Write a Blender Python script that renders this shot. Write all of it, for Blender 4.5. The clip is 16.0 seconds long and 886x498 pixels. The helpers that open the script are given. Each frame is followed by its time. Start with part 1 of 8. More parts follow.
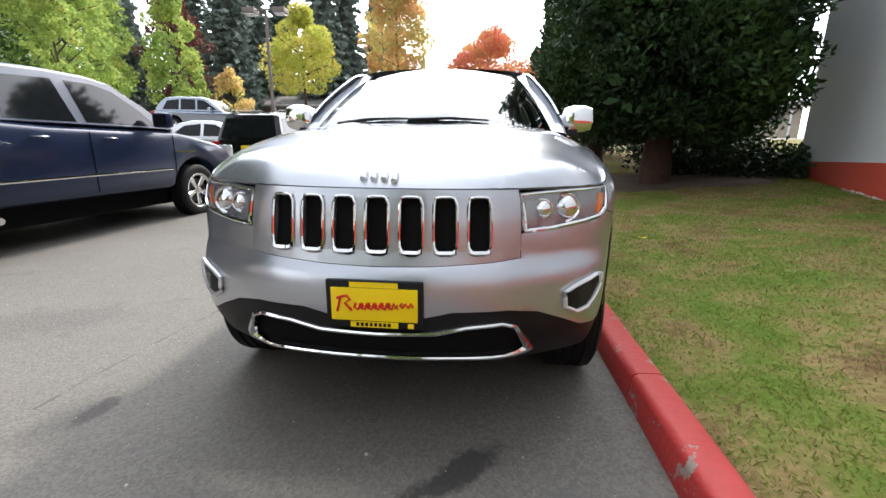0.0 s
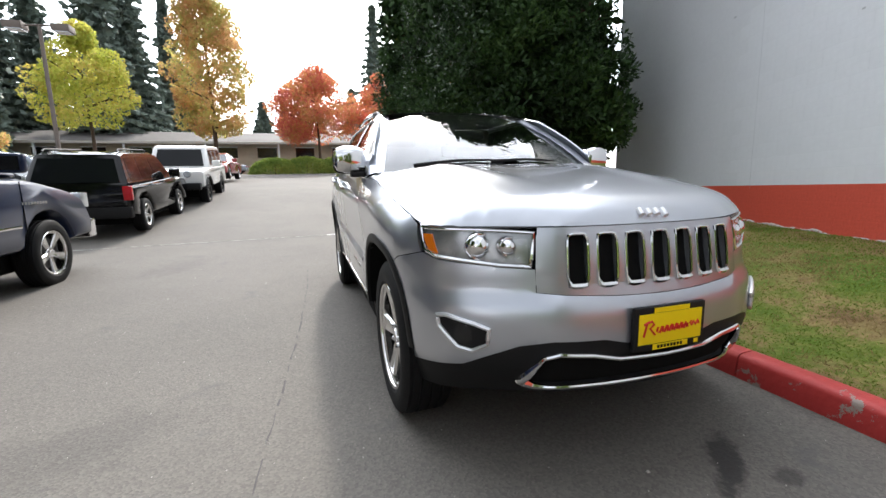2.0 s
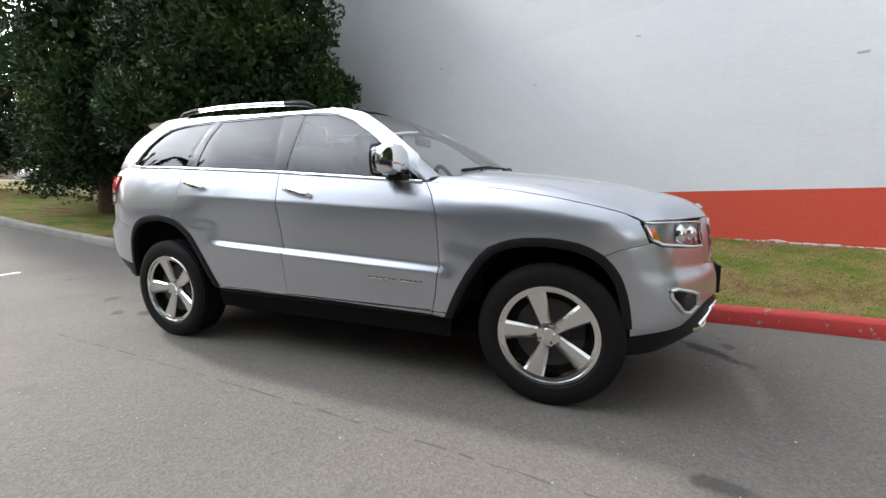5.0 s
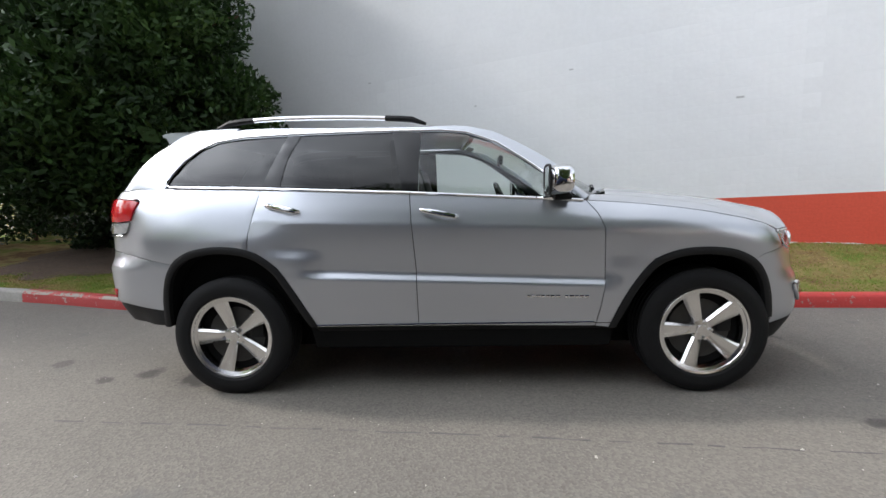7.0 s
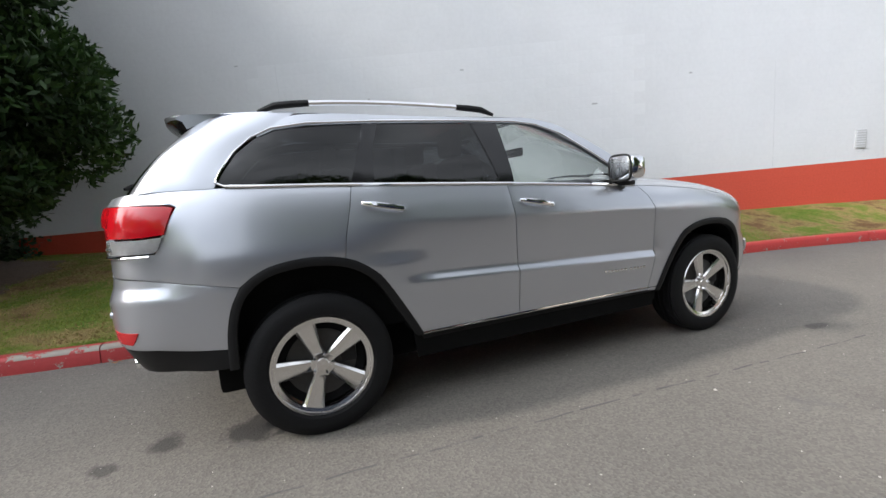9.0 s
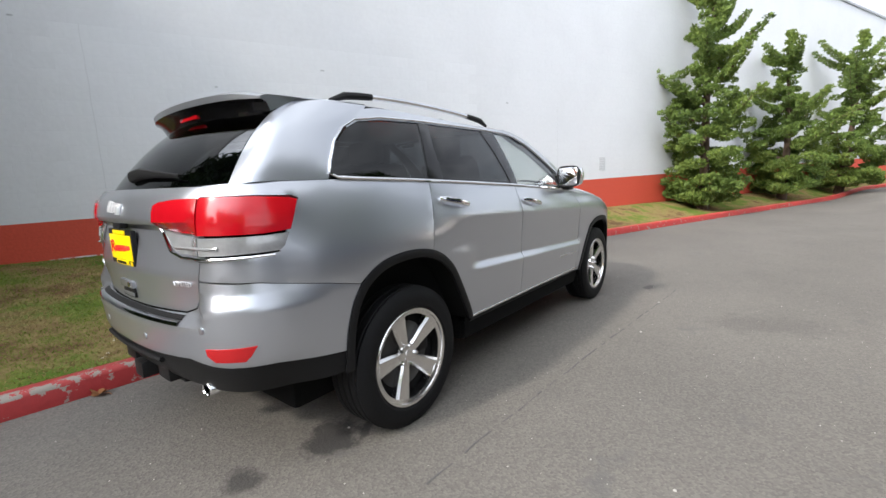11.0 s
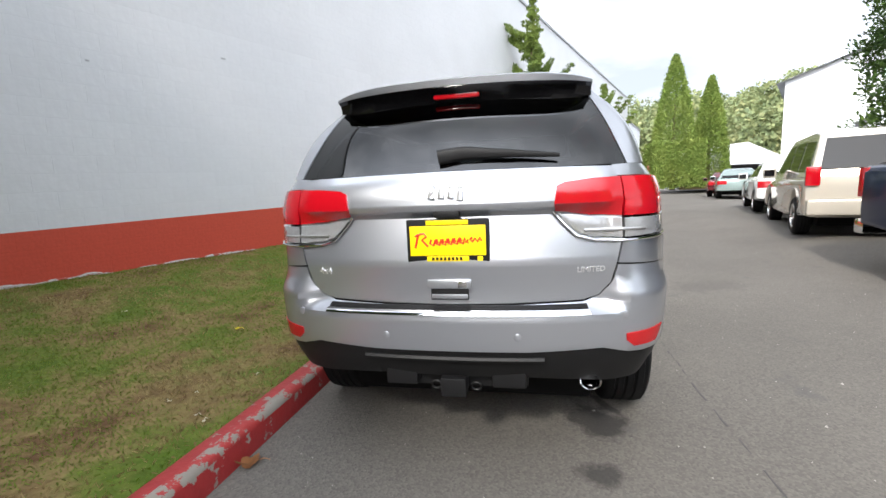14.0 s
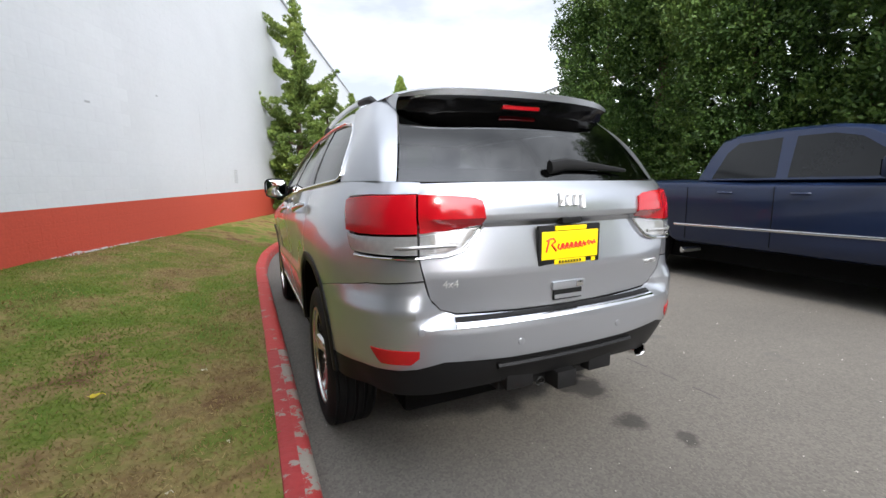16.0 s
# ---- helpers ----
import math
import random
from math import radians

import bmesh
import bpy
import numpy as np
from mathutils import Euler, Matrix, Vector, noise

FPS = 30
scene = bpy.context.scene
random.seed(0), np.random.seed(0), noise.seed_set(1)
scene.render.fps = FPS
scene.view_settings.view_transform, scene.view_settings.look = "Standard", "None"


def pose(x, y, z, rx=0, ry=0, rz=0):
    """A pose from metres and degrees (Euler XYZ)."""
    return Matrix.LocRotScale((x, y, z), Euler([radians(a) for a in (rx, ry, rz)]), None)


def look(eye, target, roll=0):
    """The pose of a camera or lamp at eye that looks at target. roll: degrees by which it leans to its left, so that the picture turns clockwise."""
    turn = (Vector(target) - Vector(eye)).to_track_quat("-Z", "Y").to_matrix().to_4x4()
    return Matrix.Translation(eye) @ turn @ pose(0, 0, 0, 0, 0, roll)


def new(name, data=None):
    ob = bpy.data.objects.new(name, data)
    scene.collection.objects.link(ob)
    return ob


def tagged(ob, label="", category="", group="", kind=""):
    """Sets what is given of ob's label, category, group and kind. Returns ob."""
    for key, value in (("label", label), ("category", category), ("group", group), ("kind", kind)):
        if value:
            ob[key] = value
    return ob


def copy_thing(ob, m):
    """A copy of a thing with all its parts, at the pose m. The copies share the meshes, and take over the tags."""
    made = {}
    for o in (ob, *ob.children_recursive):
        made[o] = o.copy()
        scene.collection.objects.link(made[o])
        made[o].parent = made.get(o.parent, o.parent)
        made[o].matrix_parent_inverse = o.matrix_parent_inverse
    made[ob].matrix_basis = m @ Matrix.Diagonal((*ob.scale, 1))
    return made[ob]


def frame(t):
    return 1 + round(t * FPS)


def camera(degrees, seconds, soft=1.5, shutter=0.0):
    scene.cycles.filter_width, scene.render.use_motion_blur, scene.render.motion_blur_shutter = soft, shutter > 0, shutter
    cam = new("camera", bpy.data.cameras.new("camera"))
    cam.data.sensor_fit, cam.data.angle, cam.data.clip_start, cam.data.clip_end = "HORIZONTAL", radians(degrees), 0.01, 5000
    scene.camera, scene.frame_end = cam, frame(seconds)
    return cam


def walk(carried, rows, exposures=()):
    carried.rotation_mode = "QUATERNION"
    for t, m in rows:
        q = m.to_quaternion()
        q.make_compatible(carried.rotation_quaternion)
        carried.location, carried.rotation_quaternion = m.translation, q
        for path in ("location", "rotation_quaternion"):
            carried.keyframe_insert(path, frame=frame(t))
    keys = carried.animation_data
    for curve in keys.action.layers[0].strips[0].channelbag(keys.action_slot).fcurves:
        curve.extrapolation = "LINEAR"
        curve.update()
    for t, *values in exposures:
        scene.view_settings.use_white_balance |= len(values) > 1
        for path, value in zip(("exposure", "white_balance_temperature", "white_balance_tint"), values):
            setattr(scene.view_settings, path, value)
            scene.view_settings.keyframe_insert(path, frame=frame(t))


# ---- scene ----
cam = camera(92.4, 16.0)
PATH = [
    (0, (0.356, -1.283, 1.121), (0.171, 0.652, 0.649), 0.6),
    (0.5, (-0.024, -1.317, 1.147), (-0.039, 0.638, 0.724), -0.8),
    (1, (-0.461, -1.343, 1.156), (-0.225, 0.591, 0.706), -2.1),
    (1.5, (-0.889, -1.277, 1.151), (-0.487, 0.648, 0.788), -3.5),
    (2, (-1.276, -1.153, 1.153), (-0.662, 0.724, 0.837), -1.2),
    (2.5, (-1.629, -0.991, 1.148), (-0.662, 0.719, 0.77), -1.6),
    (3, (-1.971, -0.754, 1.149), (-0.772, 0.808, 0.799), -2.0),
    (3.5, (-2.341, -0.501, 1.143), (-0.961, 0.915, 0.841), -2.3),
    (3.7, (-2.466, -0.383, 1.132), (-1.035, 0.977, 0.809), -2.2),
    (5.8, (-3.329, 1.251, 1.173), (-1.406, 1.742, 0.92), -1.4),
    (6, (-3.389, 1.431, 1.195), (-1.46, 1.889, 0.93), -1.8),
    (6.5, (-3.426, 1.87, 1.188), (-1.462, 2.186, 0.976), -2.0),
    (7, (-3.449, 2.311, 1.212), (-1.466, 2.425, 0.982), -1.8),
    (7.5, (-3.434, 2.731, 1.231), (-1.451, 2.673, 0.977), -1.4),
    (8, (-3.373, 3.148, 1.258), (-1.407, 2.883, 1.005), -0.6),
    (8.5, (-3.265, 3.593, 1.269), (-1.352, 3.084, 0.983), -0.9),
    (8.7, (-3.209, 3.755, 1.263), (-1.322, 3.156, 0.975), -2.4),
    (10.8, (-2.499, 5.283, 1.305), (-1.211, 3.783, 1.001), -2.4),
    (11, (-2.399, 5.397, 1.304), (-1.168, 3.852, 0.991), -2.3),
    (11.5, (-2.082, 5.63, 1.302), (-0.92, 4.025, 1.028), -2.7),
    (12, (-1.762, 5.862, 1.308), (-0.721, 4.171, 1.073), -0.7),
    (12.5, (-1.426, 6.056, 1.3), (-0.492, 4.301, 1.076), -1.2),
    (13, (-1.062, 6.177, 1.304), (-0.269, 4.357, 1.062), -0.8),
    (13.5, (-0.68, 6.306, 1.298), (-0.118, 4.401, 1.06), -1.2),
    (14, (-0.296, 6.387, 1.258), (0.087, 4.444, 0.98), -2.5),
    (14.5, (0.092, 6.416, 1.271), (0.202, 4.435, 1.015), -0.0),
    (15, (0.473, 6.413, 1.268), (0.318, 4.44, 0.976), 1.4),
    (15.5, (0.852, 6.297, 1.282), (0.337, 4.401, 0.909), -0.3),
    (16, (1.218, 6.175, 1.315), (0.397, 4.375, 1.016), -0.8),
]
walk(cam, [(t, look(eye, aim, roll)) for t, eye, aim, roll in PATH], [(0, 0.44), (1.0, 0.34), (2.0, 0.14), (6.0, 0.12), (7.0, 0.06), (8.5, 0.02), (11.0, 0.16), (16.0, 0.10)])

# ---- sky, sun and exposure ----
SUN_AZ, SUN_EL = 12.0, 37.0          # degrees from +y towards +x, and above the ground
scene.view_settings.exposure = 0.18
world = bpy.data.worlds.new("sky")
scene.world = world
world.use_nodes = True
_n, _l = world.node_tree.nodes, world.node_tree.links
_bg = _n["Background"]
_sky = _n.new("ShaderNodeTexSky")
_sky.sky_type = "NISHITA"
_sky.sun_disc = False
_sky.sun_elevation, _sky.sun_rotation = radians(SUN_EL), radians(SUN_AZ)
_sky.air_density, _sky.dust_density, _sky.ozone_density = 1.0, 2.5, 1.0
_co = _n.new("ShaderNodeTexCoord")
_mp = _n.new("ShaderNodeMapping")
_mp.inputs["Scale"].default_value = (1.2, 1.2, 3.4)
_cl = _n.new("ShaderNodeTexNoise")
_cl.inputs["Scale"].default_value, _cl.inputs["Detail"].default_value, _cl.inputs["Roughness"].default_value = 1.6, 7, 0.55
_cr = _n.new("ShaderNodeValToRGB")
_cr.color_ramp.elements[0].position, _cr.color_ramp.elements[1].position = 0.40, 0.68
_cr.color_ramp.elements[0].color, _cr.color_ramp.elements[1].color = (0.46, 0.46, 0.46, 1), (1, 1, 1, 1)
_mx = _n.new("ShaderNodeMix")
_mx.data_type = "RGBA"
_mx.inputs["B"].default_value = (18.8, 19.8, 21.5, 1)
_l.new(_co.outputs["Generated"], _mp.inputs["Vector"])
_l.new(_mp.outputs["Vector"], _cl.inputs["Vector"])
_l.new(_cl.outputs["Fac"], _cr.inputs["Fac"])
_l.new(_cr.outputs["Color"], _mx.inputs["Factor"])
_l.new(_sky.outputs["Color"], _mx.inputs["A"])
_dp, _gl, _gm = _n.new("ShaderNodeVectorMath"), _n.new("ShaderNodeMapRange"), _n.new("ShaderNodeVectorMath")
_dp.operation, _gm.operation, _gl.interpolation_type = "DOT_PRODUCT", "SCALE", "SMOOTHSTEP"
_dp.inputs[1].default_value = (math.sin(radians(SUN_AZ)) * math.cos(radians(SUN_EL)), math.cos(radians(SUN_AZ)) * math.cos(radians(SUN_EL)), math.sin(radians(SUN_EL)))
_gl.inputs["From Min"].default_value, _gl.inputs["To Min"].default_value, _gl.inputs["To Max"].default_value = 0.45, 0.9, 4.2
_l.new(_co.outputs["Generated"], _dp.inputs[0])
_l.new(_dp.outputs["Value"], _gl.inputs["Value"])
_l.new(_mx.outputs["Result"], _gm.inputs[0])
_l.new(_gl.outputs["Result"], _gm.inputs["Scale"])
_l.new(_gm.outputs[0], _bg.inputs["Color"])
_bg.inputs["Strength"].default_value = 0.086
_sd = bpy.data.lights.new("sun", "SUN")
_sd.energy, _sd.angle, _sd.color = 3.3, radians(3.5), (1.0, 0.95, 0.87)
sun = new("sun", _sd)
_az, _el = radians(SUN_AZ), radians(SUN_EL)
sun.matrix_world = look((math.sin(_az) * math.cos(_el) * 60, math.cos(_az) * math.cos(_el) * 60, math.sin(_el) * 60), (0, 0, 0))


# ---- small helpers ----
def part(name, bm, material, parent=None, label="", sharp=38):
    """Links a bmesh as one mesh object under a thing or a part."""
    me = bpy.data.meshes.new(name)
    bm.normal_update()
    bm.to_mesh(me)
    bm.free()
    return dress(name, me, material, parent, label, sharp)


def dress(name, me, material, parent=None, label="", sharp=38):
    for m in (material if isinstance(material, (list, tuple)) else [material]):
        me.materials.append(m)
    if sharp:
        me.polygons.foreach_set("use_smooth", [True] * len(me.polygons))
        me.set_sharp_from_angle(angle=radians(sharp))
    ob = new(name, me)
    if parent:
        ob.parent = parent
    return tagged(ob, label)


def thing(name, label, category, group="", kind="", at=None):
    ob = new(name)
    ob.empty_display_size = 0.2
    if at:
        ob.matrix_basis = at
    return tagged(ob, label, category, group, kind)


def lump(verts, faces):
    """A bmesh from points and faces."""
    bm = bmesh.new()
    vs = [bm.verts.new(v) for v in verts]
    for f in faces:
        try:
            bm.faces.new([vs[i] for i in f])
        except ValueError:
            pass
    return bm


def add_box(bm, x0, x1, y0, y1, z0, z1, bevel=0.0):
    r = bmesh.ops.create_cube(bm, size=1)
    for v in r["verts"]:
        v.co = Vector((x0 + (v.co.x + 0.5) * (x1 - x0), y0 + (v.co.y + 0.5) * (y1 - y0), z0 + (v.co.z + 0.5) * (z1 - z0)))
    if bevel:
        es = list({e for v in r["verts"] for e in v.link_edges})
        bmesh.ops.bevel(bm, geom=es, offset=bevel, segments=2, affect="EDGES", profile=0.6)
    return bm


def box(x0, x1, y0, y1, z0, z1, bevel=0.0):
    return add_box(bmesh.new(), x0, x1, y0, y1, z0, z1, bevel)


def add_tube(bm, pts, r, n=8, flat=1.0, closed=False, up=(0, 0, 1)):
    """A round bar swept along points; r is one radius or one for each point."""
    pts = [Vector(p) for p in pts]
    rings, k = [], len(pts)
    for i, p in enumerate(pts):
        a = pts[(i - 1) % k] if closed else pts[max(i - 1, 0)]
        b = pts[(i + 1) % k] if closed else pts[min(i + 1, k - 1)]
        t = (b - a).normalized()
        u = Vector(up)
        if abs(t.dot(u)) > 0.95:
            u = Vector((1, 0, 0))
        s = t.cross(u).normalized()
        u = s.cross(t)
        rr = r[i] if isinstance(r, (list, tuple)) else r
        rings.append([bm.verts.new(p + s * math.cos(2 * math.pi * j / n) * rr * flat + u * math.sin(2 * math.pi * j / n) * rr) for j in range(n)])
    for i in range(k if closed else k - 1):
        A, B = rings[i], rings[(i + 1) % k]
        for j in range(n):
            bm.faces.new((A[j], A[(j + 1) % n], B[(j + 1) % n], B[j]))
    if not closed:
        bm.faces.new(rings[0][::-1])
        bm.faces.new(rings[-1])
    return bm


def tube(pts, r, n=8, flat=1.0, closed=False, up=(0, 0, 1)):
    return add_tube(bmesh.new(), pts, r, n, flat, closed, up)


def lathe(profile, n=48, axis="x"):
    """Revolves (along, radius) points about an axis through the origin."""
    bm = bmesh.new()
    rings = []
    for a, r in profile:
        ring = []
        for j in range(n):
            c, s = math.cos(2 * math.pi * j / n) * r, math.sin(2 * math.pi * j / n) * r
            ring.append(bm.verts.new((a, c, s) if axis == "x" else (c, s, a) if axis == "z" else (c, a, s)))
        rings.append(ring)
    for A, B in zip(rings, rings[1:]):
        for j in range(n):
            bm.faces.new((A[j], A[(j + 1) % n], B[(j + 1) % n], B[j]))
    bmesh.ops.recalc_face_normals(bm, faces=bm.faces)
    return bm


def mirrored(bm):
    b = bm.copy()
    for v in b.verts:
        v.co.x = -v.co.x
    bmesh.ops.reverse_faces(b, faces=b.faces)
    return b


def smoothstep(a, b, v):
    t = min(max((v - a) / (b - a), 0.0), 1.0)
    return t * t * (3 - 2 * t)


def spline(pts, v):
    """A smooth curve through (v, w) points, read at v."""
    xs = [p[0] for p in pts]
    if v <= xs[0]:
        return pts[0][1] + (v - xs[0]) * (pts[1][1] - pts[0][1]) / (xs[1] - xs[0])
    if v >= xs[-1]:
        return pts[-1][1] + (v - xs[-1]) * (pts[-1][1] - pts[-2][1]) / (xs[-1] - xs[-2])
    i = max(k for k in range(len(xs) - 1) if xs[k] <= v)

    def slope(k):
        if k == 0:
            return (pts[1][1] - pts[0][1]) / (xs[1] - xs[0])
        if k == len(pts) - 1:
            return (pts[k][1] - pts[k - 1][1]) / (xs[k] - xs[k - 1])
        return (pts[k + 1][1] - pts[k - 1][1]) / (xs[k + 1] - xs[k - 1])
    h = xs[i + 1] - xs[i]
    t = (v - xs[i]) / h
    a, b, m, n = pts[i][1], pts[i + 1][1], slope(i) * h, slope(i + 1) * h
    return (2 * t**3 - 3 * t**2 + 1) * a + (t**3 - 2 * t**2 + t) * m + (-2 * t**3 + 3 * t**2) * b + (t**3 - t**2) * n


# ---- the lie of the ground ----
RISE = [(-60, 0.0), (-10, 0.0), (0, 0.0), (4, 0.01), (8.6, 0.15), (12, 0.42), (15.5, 0.82), (20, 1.12), (30, 1.58), (45, 2.2), (80, 2.6), (400, 3.2)]
KERB_LINE = [(-60, -18.8), (-20, -5.02), (-8, -0.88), (-4, 0.45), (-2.5, 0.84), (-1, 1.01), (0, 1.03), (5, 1.03), (6.2, 1.13), (7.5, 1.38), (9, 1.50), (13, 1.48), (17, 1.42), (22, 1.95), (26, 2.9)]


def ground_z(x, y):
    return spline(RISE, y) + 0.22 * smoothstep(3.9, 5.4, -x) * (1 - smoothstep(-1.5, 0.9, y)) * (1 - smoothstep(9, 14, -x)) + 0.46 * smoothstep(8.5, 12.0, -x) * smoothstep(11, 17, y)


# ---- materials ----
def material(name, colour, rough=0.5, metal=0.0, grain=0.0, grain_size=40.0, stain=0.0, stain_size=2.0, bump=0.0, coat=0.0, spec=0.5, random_part=0.0, stain_colour=None):
    m = bpy.data.materials.new(name)
    m.use_nodes = True
    n, l = m.node_tree.nodes, m.node_tree.links
    p = n["Principled BSDF"]
    p.inputs["Base Color"].default_value = (*colour, 1)
    p.inputs["Roughness"].default_value = rough
    p.inputs["Metallic"].default_value = metal
    p.inputs["Specular IOR Level"].default_value = spec
    p.inputs["Coat Weight"].default_value = coat
    p.inputs["Coat Roughness"].default_value = 0.04
    out = None
    tc = n.new("ShaderNodeTexCoord")
    if grain or bump:
        g = n.new("ShaderNodeTexNoise")
        g.inputs["Scale"].default_value, g.inputs["Detail"].default_value = grain_size, 6
        l.new(tc.outputs["Object"], g.inputs["Vector"])
        if grain:
            mx = n.new("ShaderNodeMix")
            mx.data_type = "RGBA"
            lo, hi = [c * (1 - grain) for c in colour], [min(c * (1 + grain), 1) for c in colour]
            mx.inputs["A"].default_value, mx.inputs["B"].default_value = (*lo, 1), (*hi, 1)
            l.new(g.outputs["Fac"], mx.inputs["Factor"])
            out = mx.outputs["Result"]
        if bump:
            b = n.new("ShaderNodeBump")
            b.inputs["Strength"].default_value, b.inputs["Distance"].default_value = min(bump, 1), 0.01 * max(bump, 1)
            l.new(g.outputs["Fac"], b.inputs["Height"])
            l.new(b.outputs["Normal"], p.inputs["Normal"])
    if stain:
        s = n.new("ShaderNodeTexNoise")
        s.inputs["Scale"].default_value, s.inputs["Detail"].default_value, s.inputs["Roughness"].default_value = stain_size, 8, 0.62
        l.new(tc.outputs["Object"], s.inputs["Vector"])
        r = n.new("ShaderNodeValToRGB")
        r.color_ramp.elements[0].position, r.color_ramp.elements[1].position = 0.42, 0.68
        l.new(s.outputs["Fac"], r.inputs["Fac"])
        k = n.new("ShaderNodeMath")
        k.operation = "MULTIPLY"
        k.inputs[1].default_value = stain
        l.new(r.outputs["Color"], k.inputs[0])
        mx = n.new("ShaderNodeMix")
        mx.data_type = "RGBA"
        mx.inputs["A"].default_value = (*colour, 1)
        mx.inputs["B"].default_value = (*(stain_colour or [c * 0.45 for c in colour]), 1)
        l.new(k.outputs[0], mx.inputs["Factor"])
        if out:
            l.new(out, mx.inputs["A"])
        out = mx.outputs["Result"]
    if random_part:
        oi = n.new("ShaderNodeObjectInfo")
        mr = n.new("ShaderNodeMapRange")
        mr.inputs["To Min"].default_value, mr.inputs["To Max"].default_value = 1 - random_part, 1 + random_part
        l.new(oi.outputs["Random"], mr.inputs["Value"])
        hs = n.new("ShaderNodeHueSaturation")
        hs.inputs["Color"].default_value = (*colour, 1)
        l.new(mr.outputs["Result"], hs.inputs["Value"])
        if out:
            l.new(out, hs.inputs["Color"])
        out = hs.outputs["Color"]
    if out:
        l.new(out, p.inputs["Base Color"])
    return m


def glass(name, tint, gloss=0.02, face=0.08, power=4.5):
    """Thin sheet glass: clear or tinted, with a mirror coat that grows at low angles, alike from both faces."""
    m = bpy.data.materials.new(name)
    m.use_nodes = True
    n, l = m.node_tree.nodes, m.node_tree.links
    n.remove(n["Principled BSDF"])
    t, g, x, f = n.new("ShaderNodeBsdfTransparent"), n.new("ShaderNodeBsdfGlossy"), n.new("ShaderNodeMixShader"), n.new("ShaderNodeLayerWeight")
    t.inputs["Color"].default_value = (*tint, 1)
    g.inputs["Roughness"].default_value = gloss
    f.inputs["Blend"].default_value = 0.5
    pw, ma = n.new("ShaderNodeMath"), n.new("ShaderNodeMath")
    pw.operation, ma.operation = "POWER", "MULTIPLY_ADD"
    pw.inputs[1].default_value = power
    ma.inputs[1].default_value, ma.inputs[2].default_value = 1 - face, face
    l.new(f.outputs["Facing"], pw.inputs[0])
    l.new(pw.outputs[0], ma.inputs[0])
    l.new(ma.outputs[0], x.inputs[0])
    l.new(t.outputs[0], x.inputs[1])
    l.new(g.outputs[0], x.inputs[2])
    l.new(x.outputs[0], n["Material Output"].inputs["Surface"])
    return m


def leaf_material(name, colours, rough=0.55, trans=0.25):
    """Leaves: the colour changes from leaf to leaf, and light comes through."""
    m = bpy.data.materials.new(name)
    m.use_nodes = True
    n, l = m.node_tree.nodes, m.node_tree.links
    p = n["Principled BSDF"]
    p.inputs["Roughness"].default_value = rough
    p.inputs["Specular IOR Level"].default_value = 0.25
    ge, r = n.new("ShaderNodeNewGeometry"), n.new("ShaderNodeValToRGB")
    el = r.color_ramp.elements
    while len(el) < len(colours):
        el.new(0.5)
    for i, c in enumerate(colours):
        el[i].position, el[i].color = i / (len(colours) - 1), (*c, 1)
    tc, no, ad = n.new("ShaderNodeTexCoord"), n.new("ShaderNodeTexNoise"), n.new("ShaderNodeMath")
    no.inputs["Scale"].default_value, no.inputs["Detail"].default_value = 0.55, 3
    l.new(tc.outputs["Object"], no.inputs["Vector"])
    mr = n.new("ShaderNodeMapRange")
    mr.inputs["From Min"].default_value, mr.inputs["From Max"].default_value = 0.3, 0.7
    l.new(no.outputs["Fac"], mr.inputs["Value"])
    ad.operation = "MULTIPLY_ADD"
    ad.inputs[1].default_value = 0.45
    mu = n.new("ShaderNodeMath")
    mu.operation = "MULTIPLY"
    mu.inputs[1].default_value = 0.55
    l.new(mr.outputs["Result"], mu.inputs[0])
    l.new(ge.outputs["Random Per Island"], ad.inputs[0])
    l.new(mu.outputs[0], ad.inputs[2])
    l.new(ad.outputs[0], r.inputs["Fac"])
    l.new(r.outputs["Color"], p.inputs["Base Color"])
    tr, mx = n.new("ShaderNodeBsdfTranslucent"), n.new("ShaderNodeMixShader")
    l.new(r.outputs["Color"], tr.inputs["Color"])
    mx.inputs[0].default_value = trans
    l.new(p.outputs[0], mx.inputs[1])
    l.new(tr.outputs[0], mx.inputs[2])
    l.new(mx.outputs[0], n["Material Output"].inputs["Surface"])
    return m


